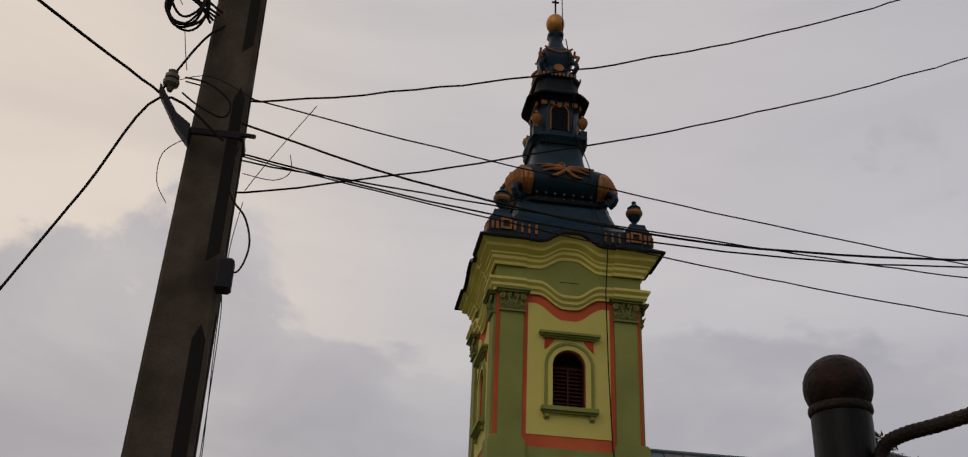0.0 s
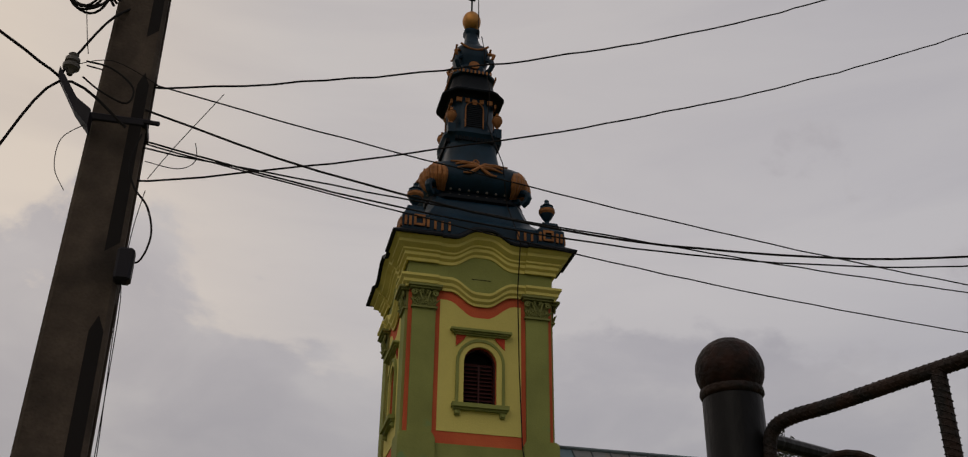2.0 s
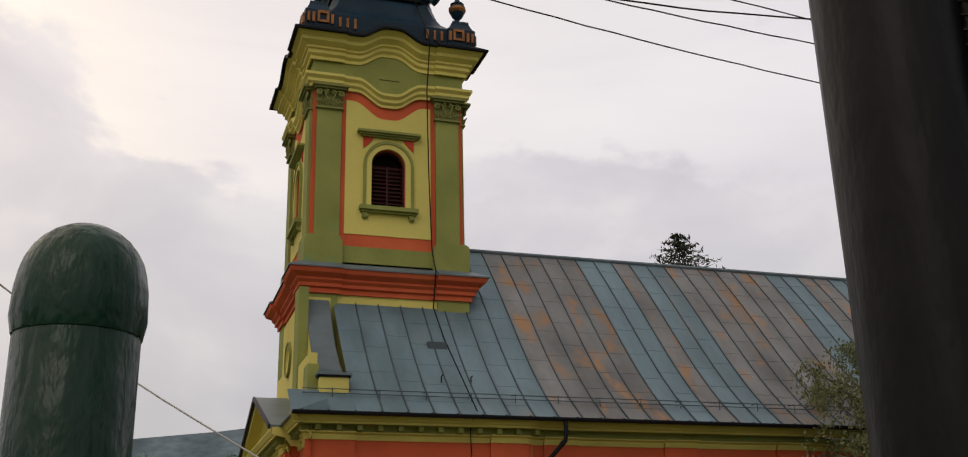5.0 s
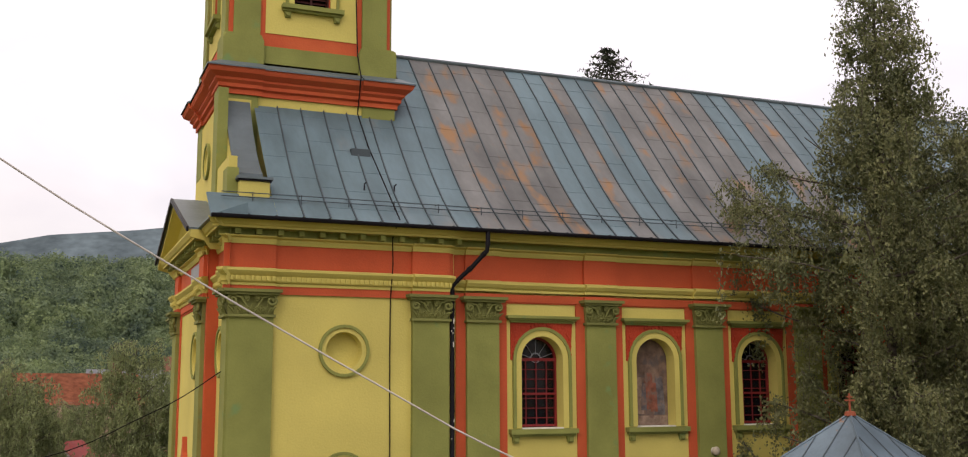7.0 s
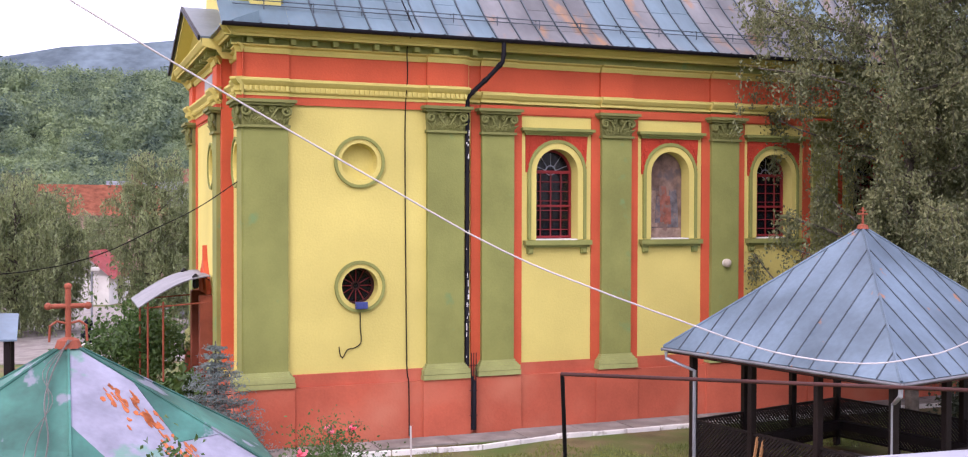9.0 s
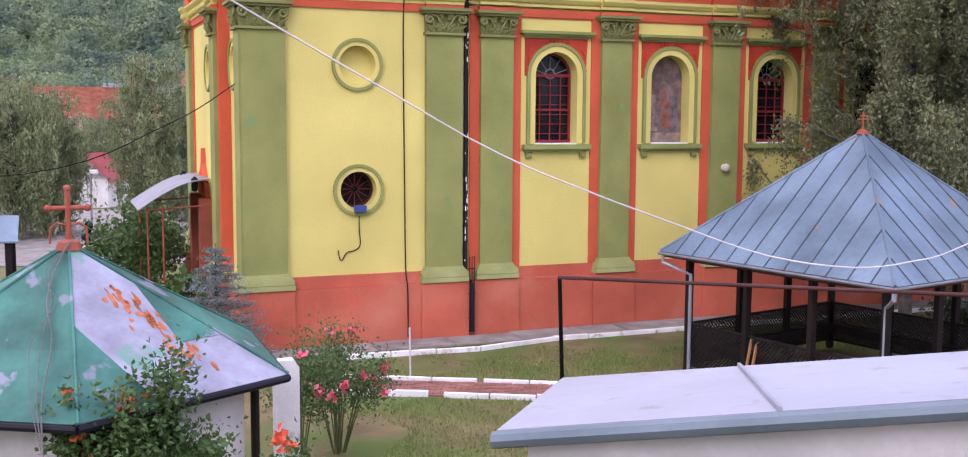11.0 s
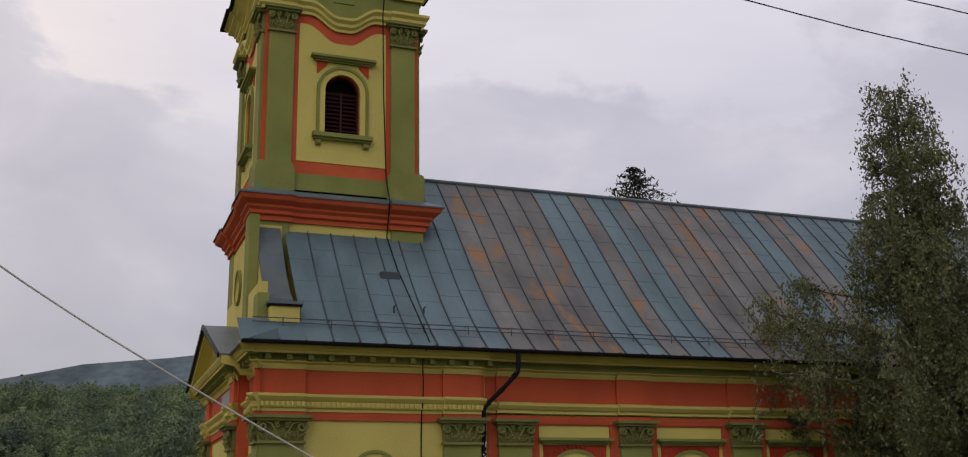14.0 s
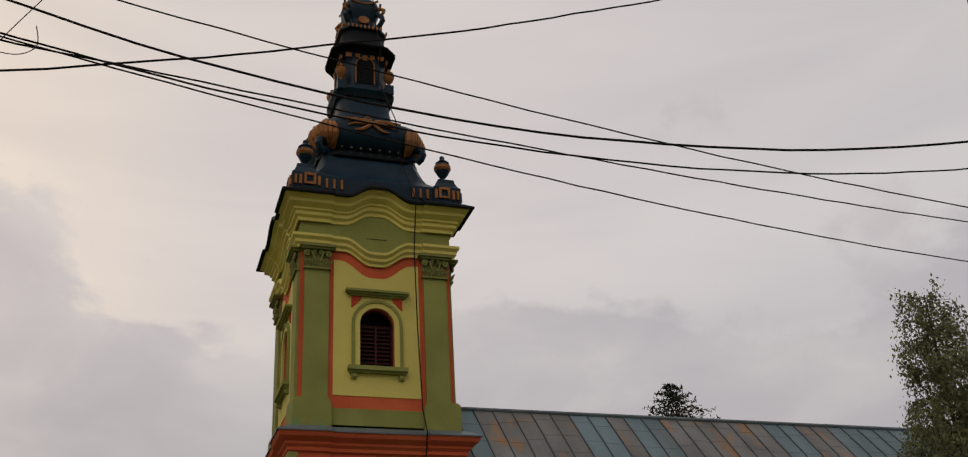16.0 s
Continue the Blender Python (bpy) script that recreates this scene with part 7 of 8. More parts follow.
# flakes of rust lifting off the bare sheet, in two streaks down the slope
f0 = Vector((KR * math.cos(math.radians(-90)), KR * math.sin(math.radians(-90)), KE))
f1 = Vector((KR * math.cos(math.radians(-30)), KR * math.sin(math.radians(-30)), KE))
fn = (f1 - f0).cross(ka - f0).normalized()
for k in range(60):
    up_, along_ = (rnd.uniform(0.42, 0.72), rnd.gauss(0.62, 0.10)) if k % 2 else (rnd.uniform(0.12, 0.50), rnd.gauss(0.66, 0.05))
    c = f0.lerp(f1, along_).lerp(ka, up_) + fn * 0.014
    e1 = (ka - f0.lerp(f1, 0.5)).normalized()
    e2 = fn.cross(e1)
    L, W = rnd.uniform(0.02, 0.11), rnd.uniform(0.008, 0.035)
    bm = bmesh.new()
    ring = [c + e1 * L * math.cos(q) * rnd.uniform(0.6, 1.1) + e2 * W * math.sin(q) * rnd.uniform(0.5, 1.2) for q in [j * math.pi / 5 for j in range(10)]]
    bridge(bm, [ring, [p + fn * 0.004 for p in ring]])
    part("rust_flake", bm, FLAKE, kroof)
for k in range(3):
    vine = part("bare_vine", tube(bmesh.new(), smooth_path([(0.02 * k, -0.1, KA + 0.05), (-0.16 - 0.05 * k, -0.5, KA - 0.24), (-0.24 + 0.04 * k, -0.95, KA - 0.50), (-0.20 - 0.10 * k, -1.5, KA - 0.80), (-0.30 - 0.05 * k, -2.2, KA - 1.20), (-0.3, -2.75, KA - 1.6)]), 0.008 - 0.002 * k, 6), PORCELAIN, kio, "bare pale vine stem")
wp = thing("stone_post", "whitewashed concrete post with a rounded top", "post", at=(-0.92, -9.6, ground_z(-0.92, -9.6)))
bm = bmesh.new()
plate(bm, facing((0, -0.09, 0), (1, 0, 0), S), [(-0.17, -0.3), (0.17, -0.3), (0.17, 1.95), (0.10, 2.06), (-0.10, 2.06), (-0.17, 1.95)], 0.18, 0.0)
part("shaft", bm, KERB, wp)

# ---- fittings on the church wall ----
lamp = thing("wall_lamp", "round cream wall lamp", "lamp", at=(12.68, 0.12, 3.92))
part("base_plate", lathe(bmesh.new(), [(0.10, 0.0), (0.10, 0.03), (0.02, 0.035)], 16), KERB, lamp).matrix_basis = pose(0, 0, 0, 90, 0, 0)
bm = bmesh.new()
bmesh.ops.create_uvsphere(bm, u_segments=16, v_segments=10, radius=0.115, matrix=Matrix.Translation((0, -0.09, 0)) @ Matrix.Diagonal((1, 0.8, 1, 1)))
part("shade", bm, material("cream_lamp_shade", (0.46, 0.41, 0.33), 0.5, vary=0.1), lamp, "", 60)
sol = thing("solar_lamp", "small blue solar lamp on the round window", "lamp", at=(2.72, 0.0, 3.10))
part("panel", boxed(-0.14, 0.14, -0.06, 0.06, -0.08, 0.08, bevel=0.01), material("blue_solar_cell", (0.05, 0.07, 0.22), 0.3, vary=0.1), sol)
part("bracket", boxed(-0.03, 0.03, 0.06, 0.16, -0.03, 0.03), GREY_METAL, sol)
wire = part("wall_wire", tube(bmesh.new(), smooth_path([(2.72, 0.1, 3.02), (2.72, 0.11, 2.6), (2.74, 0.11, 2.25), (2.6, 0.11, 2.12), (2.42, 0.11, 2.08), (2.3, 0.11, 1.9), (2.24, 0.11, 2.0), (2.22, 0.11, 2.15)]), 0.012, 6), CABLE)
tagged(wire, "thin black wire hanging from the lamp", "wire")
lead = part("wall_cable", tube(bmesh.new(), smooth_path([(3.76, -0.5, 9.3), (3.78, -0.1, 9.05), (3.79, -0.1, 8.4), (3.80, 0.1, 7.6), (3.80, 0.11, 6.0), (3.82, 0.11, 4.0), (3.84, 0.09, 1.7), (3.85, -0.04, 1.2), (3.86, -0.05, 0.0)]), 0.014, 6), CABLE)
tagged(lead, "thin black conductor cable down the yellow wall", "cable")
stk = part("marker_pipe", tube(bmesh.new(), [(2.85, -3.4, -0.15), (2.83, -3.4, 0.95)], 0.02, 8), CABLE_WHITE)
tagged(stk, "thin white pipe standing in the lawn", "pipe")
for x, z in ((4.06, 0.0), (3.3, 0.0)):
    a_ = part("roof_hook", tube(bmesh.new(), [(x, 0.7, roof_z(0.7)), (x, 0.7, roof_z(0.7) + 0.16), (x + 0.05, 0.7, roof_z(0.7) + 0.2)], 0.018, 6), GUTTER, church)
hatch = part("roof_hatch", boxed(3.25, 3.75, 1.75, 1.95, roof_z(1.8) - 0.1, roof_z(1.8) + 0.14), SEAM, church)

# ---- canopy before the church door ----
can = thing("door_canopy", "arched grey sheet canopy on thin rusty posts", "canopy", at=(-1.0, 5.2, 0.0))
bm = bmesh.new()
rings = []
for i in range(11):
    s = i / 10
    x = -0.95 + 1.75 * s
    z = 2.85 + 0.75 * math.sin(math.pi / 2 * s)
    rings.append([(x, -1.5, z), (x, 1.5, z), (x, 1.5, z + 0.03), (x, -1.5, z + 0.03)])
bridge(bm, rings)
part("sheet", bm, CANOPY, can)
for x, y in ((-0.72, -1.4), (-0.72, 1.4), (-0.35, -1.4)):
    part("post", tube(bmesh.new(), [(x, y, -0.2), (x, y, 3.0)], 0.025, 8), RUST, can)
for y in (-1.4, 1.4):
    part("brace", tube(bmesh.new(), [(-0.8, y, 2.85), (0.75, y, 2.95)], 0.02, 6), RUST, can)
for y in (3.9, 6.6):
    wl = thing("wall_lantern", "small black wall lantern by the church door", "lantern", at=(-0.55, y, 3.3))
    part("cage", lathe(bmesh.new(), [(0.05, 0.0), (0.09, 0.05), (0.09, 0.28), (0.11, 0.30), (0.02, 0.38)], 6), IRON, wl)
    part("arm", tube(bmesh.new(), [(0, 0, 0.3), (0.2, 0, 0.3), (0.35, 0, 0.2)], 0.015, 6), IRON, wl)

# ---- plants ----
def leaf_mesh(name, centres, size, mat, parent, seed, droop=0.0, aspect=0.55, label=""):
    """Many small folded leaves, each a quad of its own with a random turn."""
    rg = np.random.default_rng(seed)
    c = np.asarray(centres)
    n = len(c)
    d = rg.normal(size=(n, 3))
    d[:, 2] -= droop
    d /= np.linalg.norm(d, axis=1)[:, None]
    e = np.cross(d, rg.normal(size=(n, 3)))
    e /= np.linalg.norm(e, axis=1)[:, None] + 1e-9
    s = (size * rg.uniform(0.6, 1.3, n))[:, None]
    nn = np.cross(d, e) * s * 0.12
    v = np.stack([c - d * s * 0.5, c + e * s * aspect * 0.5 + nn, c + d * s * 0.5, c - e * s * aspect * 0.5 + nn], 1).reshape(-1, 3)
    f = np.arange(n * 4).reshape(-1, 4)
    return mesh_of(name, v.tolist(), f.tolist(), mat, parent, label)


def limb(bm, a, b, r0, r1, bend, rg, n=6):
    a, b = Vector(a), Vector(b)
    pts, rad = [], []
    off = Vector(rg.normal(size=3)) * bend
    for i in range(n + 1):
        s = i / n
        pts.append(a.lerp(b, s) + off * math.sin(math.pi * s))
        rad.append(r0 + (r1 - r0) * s)
    tube(bm, pts, rad, 6)
    return pts


def broad_tree(name, base, height, radius, crown_from, leaves, size, mat, seed, label, weep=0.0, trunk=0.18, density=1.0, lean=(0, 0), shape=None, narrow=0.55):
    """Tapered trunk, limbs, twigs, and leaves clustered along the twigs; weeping twigs hang down."""
    rg = np.random.default_rng(seed)
    t = thing(name, label, "tree", at=base)
    bm = bmesh.new()
    top = Vector((lean[0], lean[1], height * 0.97))
    trunk_pts = limb(bm, (0, 0, -0.3), top, trunk, 0.02, 0.15, rg, 10)
    centres = []
    nl = int(26 * density)
    for i in range(nl):
        f = crown_from + (0.97 - crown_from) * (i + rg.uniform(0, 1)) / nl
        p = Vector((lean[0] * f, lean[1] * f, height * f))
        a = i * 2.4 + rg.uniform(-0.4, 0.4)
        prof = shape(f) if shape else math.sin(math.pi * min(1, max(0.04, (1.02 - f) / (1.02 - crown_from) * 0.75 + 0.1)))
        L = radius * prof * rg.uniform(0.65, 1.1)
        end = p + Vector((math.cos(a) * L, math.sin(a) * L, L * rg.uniform(0.15, 0.6)))
        pts = limb(bm, p, end, trunk * 0.35 * (1.1 - f), 0.012, 0.1 * L, rg)
        thin = 1.0 - 0.90 * max(0.0, (f - 0.68) / 0.32)
        for j in range(int(9 + 11 * L / max(radius, 0.1))):
            g = rg.uniform(0.12, 1.0) * (len(pts) - 1)
            i0 = min(len(pts) - 2, int(g))
            q = pts[i0].lerp(pts[i0 + 1], g - i0)
            out = Vector((math.cos(a), math.sin(a), 0)) * rg.uniform(0.0, 0.35) + Vector(rg.normal(size=3)) * 0.22
            out.z = abs(out.z) * 0.5
            q1 = q + out * min(1.0, radius / 2.2)
            drop = rg.uniform(0.35, 1.5) * (0.35 + 1.15 * weep) * (0.45 + 0.55 * thin)
            q2 = q1 + Vector((rg.normal() * 0.08, rg.normal() * 0.08, -drop)) + out * 0.25
            tube(bm, [q, q1, q1.lerp(q2, 0.5), q2], [0.009, 0.006, 0.004, 0.002], 3, False)
            m = max(5, int(leaves / (nl * 15) * thin))
            s = rg.uniform(0, 1, m)[:, None]
            line = np.where(s < 0.25, np.array(q)[None] * (1 - 4 * s) + np.array(q1)[None] * 4 * s, np.array(q1)[None] * (1 - (s - 0.25) / 0.75) + np.array(q2)[None] * (s - 0.25) / 0.75)
            centres.append(line + rg.normal(0, 0.05 + 0.012 * radius, (m, 3)))
    part("trunk", bm, BARK, t)
    leaf_mesh("crown", np.concatenate(centres), size, mat, t, seed + 1, weep * 1.6, narrow)
    return t


broad_tree("birch_tree", (15.95, -3.2, -0.12), 17.0, 4.25, 0.13, 130000, 0.105, BIRCH_LEAF, 11, "tall weeping birch tree with thin grey-green foliage", 0.75, 0.2, 3.2, (0.2, 0.3), shape=lambda f: 0.06 + 1.05 * (1 - f) if f > 0.70 else 0.50 + 0.55 * abs(math.sin(9.5 * f)) if f > 0.22 else 0.95)
broad_tree("birch_tree", (19.9, -5.0, -0.12), 14.0, 3.8, 0.08, 90000, 0.105, BIRCH_LEAF, 12, "dense dark birch tree beside the gazebo", 0.6, 0.22, 3.0)
broad_tree("birch_tree", (19.6, -1.9, -0.12), 13.0, 3.6, 0.10, 50000, 0.14, BIRCH_LEAF, 13, "dark birch tree behind the gazebo", 0.6, 0.2, 2.6)
for x, y, h, r, s in ((-5.7, 30, 7.6, 2.9, 21), (-4.3, 33, 7.0, 1.9, 22), (0.55, 31, 8.8, 2.5, 23), (-10.0, 36, 7.4, 3.0, 25), (3.2, 33, 7.0, 2.2, 26), (-1.0, 66, 6.5, 2.6, 27), (-4.5, 68, 6.5, 2.6, 28)):
    broad_tree("willow_tree", (x, y, ground_z(x, y)), h, r, 0.12, 26000, 0.20, WILLOW_LEAF, s, "grey-green willow tree beyond the churchyard", 0.95, 0.16, 2.0, narrow=0.32)


def conifer(name, base, height, radius, mat, seed, label, size=0.22, rows=26, bare=0.0, thick=1.0):
    rg = np.random.default_rng(seed)
    t = thing(name, label, "tree", at=base)
    bm = bmesh.new()
    tube(bm, [(0, 0, -0.3), (0, 0, height * 0.5), (0, 0, height)], [0.05 + height * 0.012, 0.03 + height * 0.005, 0.01], 8)
    cen = []
    for i in range(rows):
        f = bare + (1 - bare) * i / rows
        L = radius * (1 - f) ** 0.85 + 0.05
        for k in range(7):
            a = k * 0.9 + i * 1.7 + rg.uniform(-0.2, 0.2)
            z = height * f
            e = Vector((math.cos(a) * L, math.sin(a) * L, z - L * 0.12 + 0.1 * L * rg.uniform(0, 3)))
            tube(bm, [(0, 0, z), e], [0.012 + 0.006 * L, 0.004], 4, False)
            m = int(thick * 6 + thick * 34 * min(1.0, L / max(min(radius, 3.0), 0.2)) * (0.45 if bare else 1))
            s = rg.uniform(0.1, 1.03, m)[:, None]
            w = rg.normal(0, 0.05 + 0.05 * L, (m, 3)) * np.array([1, 1, 0.35])
            cen.append(np.array([[0, 0, z]]) * (1 - s) + np.array(e)[None] * s + w)
    part("trunk", bm, BARK, t)
    leaf_mesh("needles", np.concatenate(cen), size, mat, t, seed + 1, 0.0, 0.3)
    return t


conifer("spruce_tree", (18.3, 15.4, -0.2), 20.5, 13.0, SPRUCE_LEAF, 31, "dark spruce whose top shows above the roof ridge", 0.26, 16, 0.86)
conifer("blue_spruce", (-0.8, -1.7, -0.12), 2.75, 1.35, BLUE_SPRUCE, 32, "small silvery blue spruce by the church corner", 0.085, 17, 0.0, 3.5)


def bush(name, base, r, h, n, size, mat, seed, label, flowers=None, category="shrub", stems=14):
    rg = np.random.default_rng(seed)
    t = thing(name, label, category, at=base)
    bm = bmesh.new()
    cen, tips = [], []
    for k in range(stems):
        a, q = rg.uniform(0, 6.28), math.sqrt(rg.uniform(0.02, 1)) * r
        e = Vector((math.cos(a) * q, math.sin(a) * q, h * rg.uniform(0.55, 1.0) * (1 - 0.35 * (q / r) ** 2)))
        mid = e * 0.5 + Vector((0, 0, 0.12 * h))
        tube(bm, [(0.1 * e.x, 0.1 * e.y, -0.1), mid, e], [0.014, 0.009, 0.004], 5, False)
        tips.append(e)
        m = n // stems
        s = rg.beta(2, 1.2, m)[:, None]
        cen.append(np.array(mid)[None] * (1 - s) + np.array(e)[None] * s + rg.normal(0, 0.16 * r + 0.04, (m, 3)))
    part("stems", bm, STEM, t)
    leaf_mesh("leaves", np.concatenate(cen), size, mat, t, seed + 1, 0.2, 0.6)
    if flowers:
        fm, fs, fn = flowers
        for k in range(fn):
            p = np.array(tips[k % len(tips)]) + rg.normal(0, 0.10, 3) * np.array([1, 1, 0.5])
            cs = p[None] + rg.normal(0, fs * 0.35, (14, 3))
            leaf_mesh("flower", cs, fs, fm, t, seed + 50 + k, 0.0, 0.9)
    return t


bush("rose_bush", (0.3, -7.6, -0.12), 0.8, 2.35, 4200, 0.06, SHRUB_LEAF, 41, "rose bush with pink and red blooms", (ROSE, 0.10, 11), "rose bush", 16)
bush("rose_bush", (-0.4, -7.9, -0.12), 0.6, 2.35, 2200, 0.06, SHRUB_LEAF, 42, "rose bush with a few pink blooms", (ROSE, 0.09, 4), "rose bush", 10)
bush("trumpet_vine", (-3.02, -13.35, -0.12), 0.60, 3.85, 11000, 0.075, SHRUB_LEAF, 43, "trumpet vine with orange flowers spilling over the kiosk", (TRUMPET, 0.10, 6), "vine", 14)
bush("trumpet_vine", (-3.85, -13.6, -0.12), 0.5, 3.35, 3000, 0.075, SHRUB_LEAF, 44, "trumpet vine with orange flowers at the roof edge", (TRUMPET, 0.10, 5), "vine", 8)
bush("trumpet_vine", (-1.35, -13.3, -0.12), 0.5, 2.75, 1600, 0.07, SHRUB_LEAF, 45, "low vine with orange-red trumpet flowers", (TRUMPET, 0.11, 7), "vine", 9)
bush("lilac_shrub", (-2.0, 7.5, -0.12), 1.5, 3.0, 5200, 0.15, SHRUB_LEAF, 46, "dense dark green shrub before the church front", None, "shrub", 26)
bush("lilac_shrub", (-1.2, 10.5, -0.12), 1.3, 2.6, 3000, 0.15, SHRUB_LEAF, 47, "dense dark green shrub before the church front", None, "shrub", 18)
bush("potted_palm", (-0.9, 4.0, 0.25), 0.6, 0.9, 500, 0.28, SHRUB_LEAF, 48, "long-leaved plant in a clay pot", None, "plant", 10)
pot = part("flower_pot", lathe(bmesh.new(), [(0.16, -0.12), (0.22, 0.25), (0.24, 0.26), (0.24, 0.32), (0.2, 0.33)], 16, (-0.9, 4.0)), ROOF_TILE, None, "", 40)
tagged(pot, "terracotta flower pot by the church door", "pot")
bush("elder_shrub", (16.3, -5.2, -0.12), 1.1, 1.5, 1500, 0.14, SPRUCE_LEAF, 49, "low dark shrub behind the gazebo", None, "shrub", 10)
bush("hedge_shrub", (-6.2, -10.5, -0.12), 0.8, 3.1, 1200, 0.10, SHRUB_LEAF, 50, "shrub with light green leaves beside the kiosk", None, "shrub", 12)

# ---- village and hills ----
def house(name, at, w, d, h, roof_h, turn, wall_mat, roof_mat, label, chimney=True):
    t = thing(name, label, "house", at=at)
    t.rotation_euler = (0, 0, radians(turn))
    part("wall", boxed(-w / 2, w / 2, -d / 2, d / 2, -1.5, h), wall_mat, t)
    for sy in (-1, 1):
        bm = bmesh.new()
        rings = [[(-w / 2 - 0.3, sy * (d / 2 + 0.35), h - 0.2), (w / 2 + 0.3, sy * (d / 2 + 0.35), h - 0.2)], [(-w / 2 - 0.3, 0, h + roof_h), (w / 2 + 0.3, 0, h + roof_h)]]
        vs = [[bm.verts.new(p) for p in r] for r in rings]
        bm.faces.new((vs[0][0], vs[0][1], vs[1][1], vs[1][0]))
        bmesh.ops.solidify(bm, geom=bm.faces[:], thickness=0.12)
        part("roof", bm, roof_mat, t)
    for sx in (-1, 1):
        bm = bmesh.new()
        bm.faces.new([bm.verts.new(p) for p in ((sx * w / 2, -d / 2, h - 0.02), (sx * w / 2, d / 2, h - 0.02), (sx * w / 2, 0, h + roof_h - 0.1))])
        bmesh.ops.solidify(bm, geom=bm.faces[:], thickness=0.2)
        part("gable", bm, wall_mat, t)
    for k in range(max(1, int(w / 3))):
        x = -w / 2 + (k + 0.5) * w / max(1, int(w / 3))
        # window opening as a black box, the unlit room put into its colour
        win = part("window", boxed(x - 0.5, x + 0.5, -d / 2 - 0.05, -d / 2 + 0.1, h * 0.4, h * 0.4 + 1.2), SHADE_BLACK, t)
        part("frame_bar", boxed(x - 0.03, x + 0.03, -d / 2 - 0.08, -d / 2, h * 0.4, h * 0.4 + 1.2), HOUSE_WALL, win)
    if chimney:
        part("chimney", boxed(w * 0.3, w * 0.3 + 0.8, -0.4, 0.4, h, h + roof_h + 1.3), CHIMNEY, t)
    return t


house("house", (-0.6, 78, -2.5), 10, 9, 7.4, 2.5, 8, HOUSE_PINK, ROOF_TILE, "long house with a weathered red tile roof")
house("house", (5.5, 92, -2.5), 9, 8, 7.6, 3.0, -5, CHIMNEY, GREY_METAL, "brick house with a pale sheet roof")
house("house", (-13.5, 70, -2.5), 7, 8, 7.6, 1.0, 2, HOUSE_PINK, GREY_METAL, "pink-walled house with a flat pale roof", False)
house("house", (-1.5, 58, -2.0), 4.4, 3.8, 2.6, 1.7, 68, HOUSE_WALL, RED_SHEET, "small white house with a bright red roof", False)
house("house", (-22, 80, -2.5), 14, 9, 4.5, 3.8, -12, HOUSE_WALL, ROOF_TILE, "house with a red tile roof")
house("house", (22, 95, -2.5), 14, 9, 4.5, 3.8, 10, HOUSE_WALL, ROOF_TILE, "house with a red tile roof")
road = mesh_of("road", [(-14, 20, -0.34), (6, 15, -0.18), (3.0, 50, -1.2), (-16, 60, -1.5)], [(0, 1, 2, 3)], PAVING)
tagged(road, "pale dusty village street", "road", kind="structure")
car = thing("parked_car", "silver-blue car parked by the street", "car", at=(3.2, 40.0, ground_z(3.2, 40) + 0.02))
bm = bmesh.new()
rings = [[(-0.8, -2.1, 0.3), (0.8, -2.1, 0.3), (0.8, 2.1, 0.3), (-0.8, 2.1, 0.3)], [(-0.85, -2.15, 0.6), (0.85, -2.15, 0.6), (0.85, 2.15, 0.6), (-0.85, 2.15, 0.6)], [(-0.8, -2.0, 0.9), (0.8, -2.0, 0.9), (0.8, 2.0, 0.9), (-0.8, 2.0, 0.9)], [(-0.72, -0.9, 0.95), (0.72, -0.9, 0.95), (0.72, 1.7, 0.95), (-0.72, 1.7, 0.95)], [(-0.6, -0.4, 1.42), (0.6, -0.4, 1.42), (0.6, 1.2, 1.42), (-0.6, 1.2, 1.42)]]
bridge(bm, rings)
bmesh.ops.bevel(bm, geom=bm.edges[:], offset=0.06, segments=2, affect="EDGES")
part("body", bm, GREY_METAL, car, "", 40)
for sx in (-1, 1):
    for y in (-1.3, 1.3):
        part("wheel", tube(bmesh.new(), [(sx * 0.70, y, 0.31), (sx * 0.88, y, 0.31)], 0.31, 14), IRON, car)
sl = thing("street_lamp", "white-headed street lamp on a grey pole", "street lamp", at=(-2.35, 30.0, ground_z(-2.35, 30)))
part("pole", tube(bmesh.new(), [(0, 0, 0), (0, 0, 2.9), (0.1, -0.1, 3.1)], 0.05, 8), GREY_METAL, sl)
part("head", boxed(-0.05, 0.35, -0.2, 0.0, 3.0, 3.2, bevel=0.04), KERB, sl)


# bust on a pale pedestal, and the shelter at the edge of the yard
bz = ground_z(-2.87, 14.0)
ped = part("pedestal", boxed(-3.15, -2.6, 13.75, 14.25, bz - 0.1, 0.85, bevel=0.03), KERB)
tagged(ped, "pale stone pedestal under a dark bust", "pedestal")
bust = part("bust", lathe(bmesh.new(), [(0.14, 0.84), (0.16, 0.90), (0.10, 0.96), (0.24, 1.04), (0.27, 1.12), (0.20, 1.22), (0.09, 1.27), (0.09, 1.32), (0.13, 1.38), (0.15, 1.47), (0.14, 1.56), (0.09, 1.63), (0.01, 1.66)], 16, (-2.87, 14.0), lambda a: 1 - 0.18 * abs(math.sin(a))), SPIRE_DARK, None, "", 60)
tagged(bust, "dark bronze bust on a stone pedestal", "statue")
shel = thing("shelter", "small timber shelter with a blue-grey sheet roof", "shelter", at=(-6.1, 2.0, -0.12))
bm = bmesh.new()
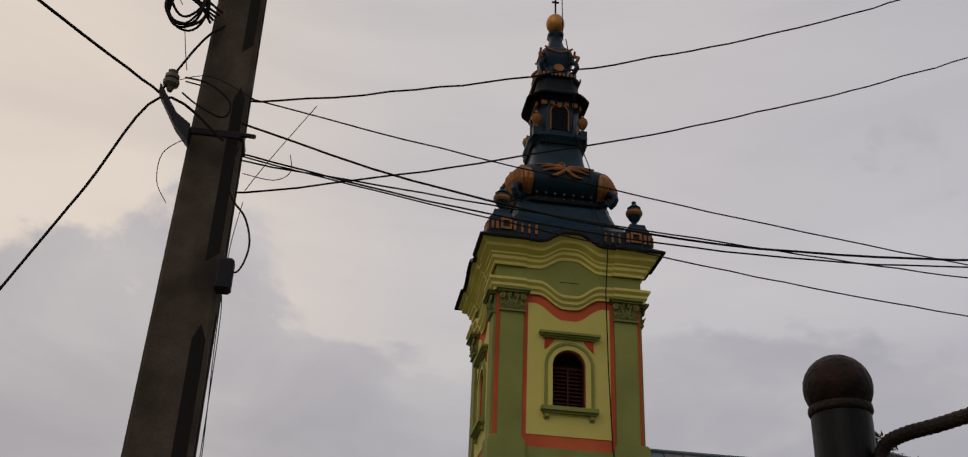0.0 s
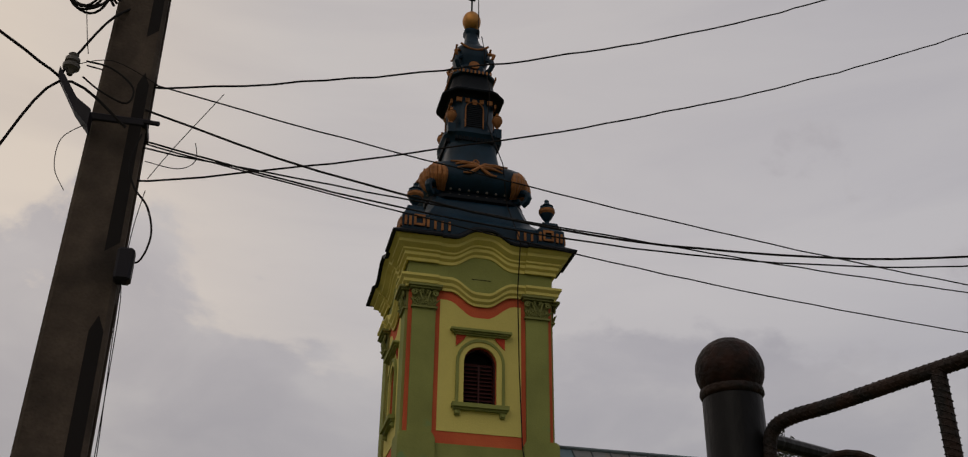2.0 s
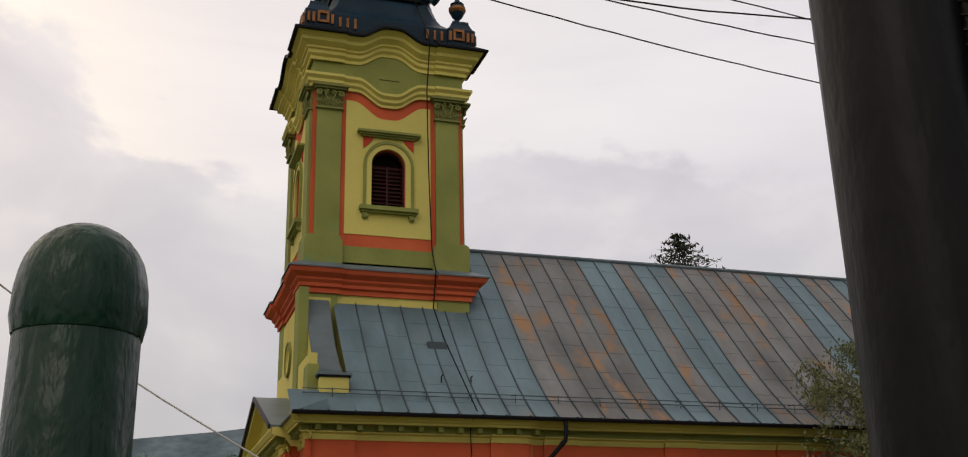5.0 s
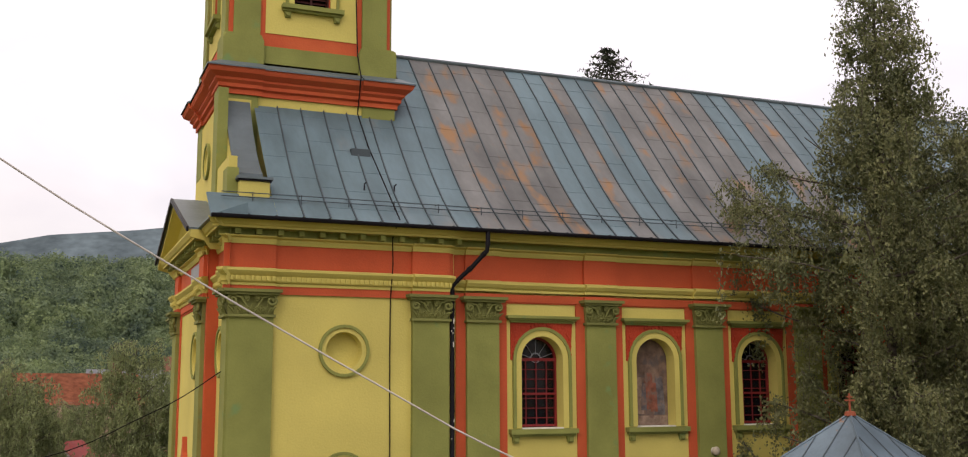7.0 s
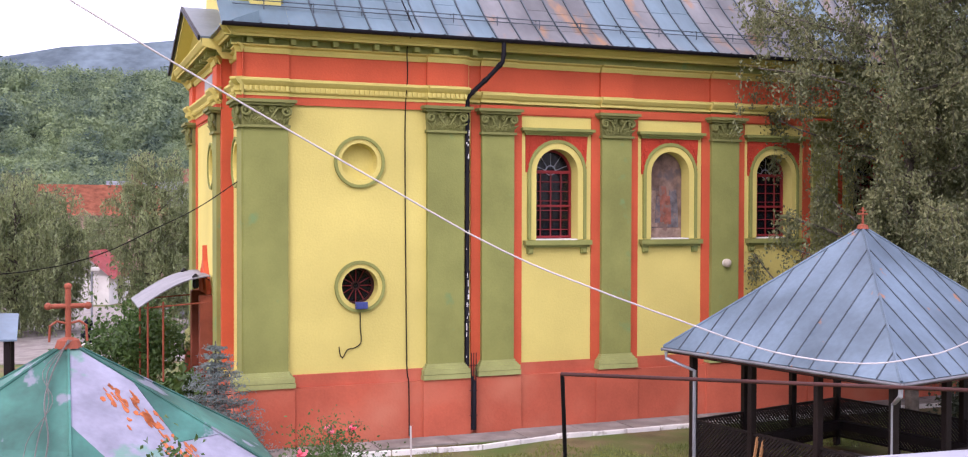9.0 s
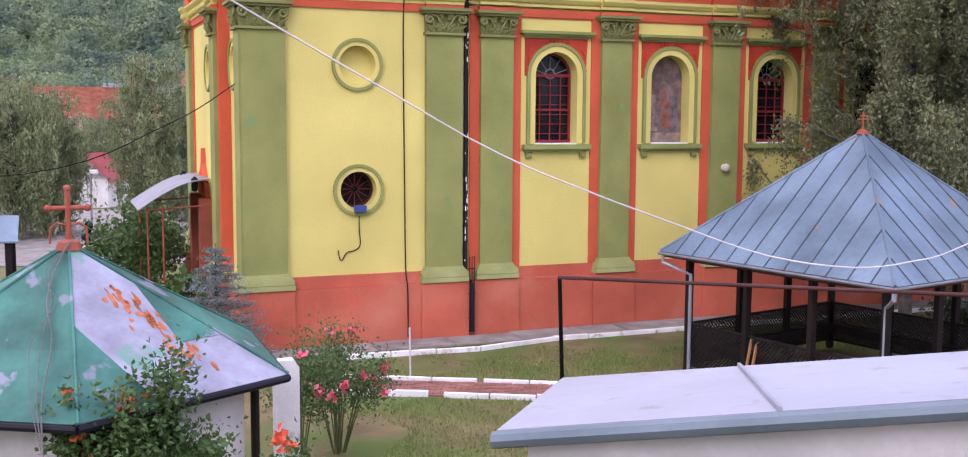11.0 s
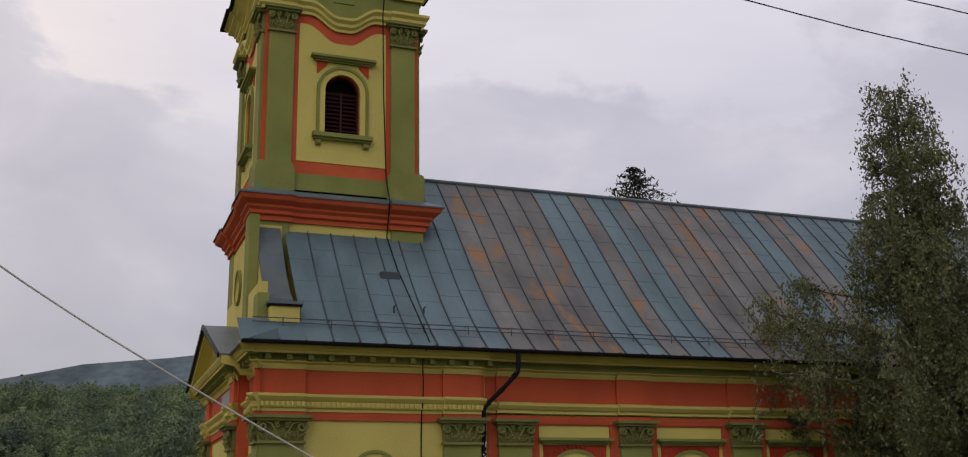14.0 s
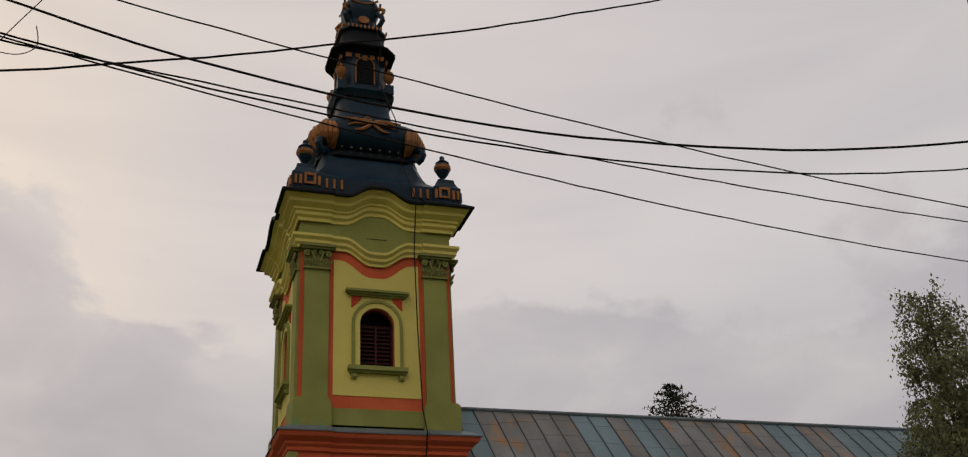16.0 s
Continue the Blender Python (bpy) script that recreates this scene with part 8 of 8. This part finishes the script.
bridge(bm, [[(-1.4, y, z), (1.5, y, z - 0.1), (1.5, y, z - 0.14), (-1.4, y, z - 0.04)] for y, z in ((-1.2, 2.75), (0.0, 3.2), (1.2, 2.75))])
part("roof", bm, GAZEBO_SHEET, shel)
for x, y in ((-1.2, -1.0), (1.3, -1.0), (-1.2, 1.0), (1.3, 1.0)):
    part("post", boxed(x - 0.07, x + 0.07, y - 0.07, y + 0.07, -0.1, 2.66, bevel=0.008), DARK_WOOD, shel)
part("side_boards", boxed(-1.25, 1.3, 0.95, 1.0, 0.0, 1.2), DARK_RED, shel)


def hill_z(x, y):
    """A long wooded slope that rises to the north-west, with a lower eastern shoulder."""
    s = min(1.0, max(0.0, (y - 110) / 330))
    h = 49 * s * s * (3 - 2 * s) * (1.0 + 0.12 * math.sin(x * 0.012 + 1.0)) + 5.0 * noise.noise((x * 0.01, y * 0.01, 0.3))
    return -2.8 + max(0.0, h)


hx = [-340 + 14 * k for k in range(61)]
hy = [100 + 10 * k for k in range(42)]
hill = mesh_of("hillside", [(x, y, hill_z(x, y)) for y in hy for x in hx], [(r * 61 + c, r * 61 + c + 1, (r + 1) * 61 + c + 1, (r + 1) * 61 + c) for r in range(41) for c in range(60)], HILL_GRASS)
tagged(hill, "grassy hillside behind the village", "hillside", kind="structure")


def canopy_mass(name, spots, mat, seed, label):
    """Woods far off: for each tree a lumpy crown of leaf tufts, all in one mesh."""
    rg = np.random.default_rng(seed)
    V = []
    for x, y, z, r, n in spots:
        d = rg.normal(size=(n, 3))
        d /= np.linalg.norm(d, axis=1)[:, None]
        d[:, 2] = np.abs(d[:, 2]) * 1.2 - 0.3
        ph = rg.uniform(0, 6.28, 3)
        lump = 1 + 0.20 * np.sin(d[:, 0] * 5 + ph[0]) + 0.18 * np.sin(d[:, 1] * 6 + ph[1]) + 0.12 * np.sin(d[:, 2] * 9 + ph[2])
        c = np.array([x, y, z + r * 0.8]) + d * r * np.array([1, 1, rg.uniform(0.9, 1.35)]) * (lump * rg.uniform(0.72, 1.0, n))[:, None]
        e = d + rg.normal(0, 0.5, (n, 3))
        t1 = np.cross(e, rg.normal(size=(n, 3)))
        t1 /= np.linalg.norm(t1, axis=1)[:, None] + 1e-9
        t2 = np.cross(e, t1)
        s = r * rg.uniform(0.04, 0.095, n)[:, None] * math.sqrt(520 / n)
        V.append(np.stack([c - t1 * s, c - t2 * s * 0.7, c + t1 * s, c + t2 * s * 0.7], 1).reshape(-1, 3))
    V = np.concatenate(V)
    ob = mesh_of(name, V.tolist(), np.arange(len(V)).reshape(-1, 4).tolist(), mat)
    return tagged(ob, label, "woods", kind="stuff")


rg = np.random.default_rng(77)
spots = []
for _ in range(2900):
    y = rg.uniform(106, 470)
    q = rg.uniform(-0.30, 0.42)
    x = q * (y + 24) - 4
    if y > 290 and noise.noise((x * 0.022, y * 0.016, 5.0)) > 0.42:
        continue
    near = -0.09 < q < 0.22
    if not near and rg.uniform() < 0.45:
        continue
    spots.append((x, y, hill_z(x, y) - 0.8, rg.uniform(2.2, 5.2) * (0.8 + 0.35 * (y > 250)), 620 if near else 110))
canopy_mass("woods", spots, HAZED_FOREST, 5, "mixed green deciduous woods on the hillside")
# farther ridge; the haze of distance is put into its blue colour
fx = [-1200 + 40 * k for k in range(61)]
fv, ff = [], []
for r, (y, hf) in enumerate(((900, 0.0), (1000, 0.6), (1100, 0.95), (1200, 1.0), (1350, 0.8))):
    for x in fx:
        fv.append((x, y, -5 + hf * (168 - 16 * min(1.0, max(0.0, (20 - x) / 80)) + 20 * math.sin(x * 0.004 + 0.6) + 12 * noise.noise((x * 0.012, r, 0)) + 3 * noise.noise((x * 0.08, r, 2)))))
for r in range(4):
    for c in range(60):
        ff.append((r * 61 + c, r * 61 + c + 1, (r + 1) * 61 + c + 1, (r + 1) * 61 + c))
ridge = mesh_of("backdrop", fv, ff, HAZED_FAR_FOREST)
tagged(ridge, "distant wooded ridge, blue-green with painted haze", "hills", kind="structure")
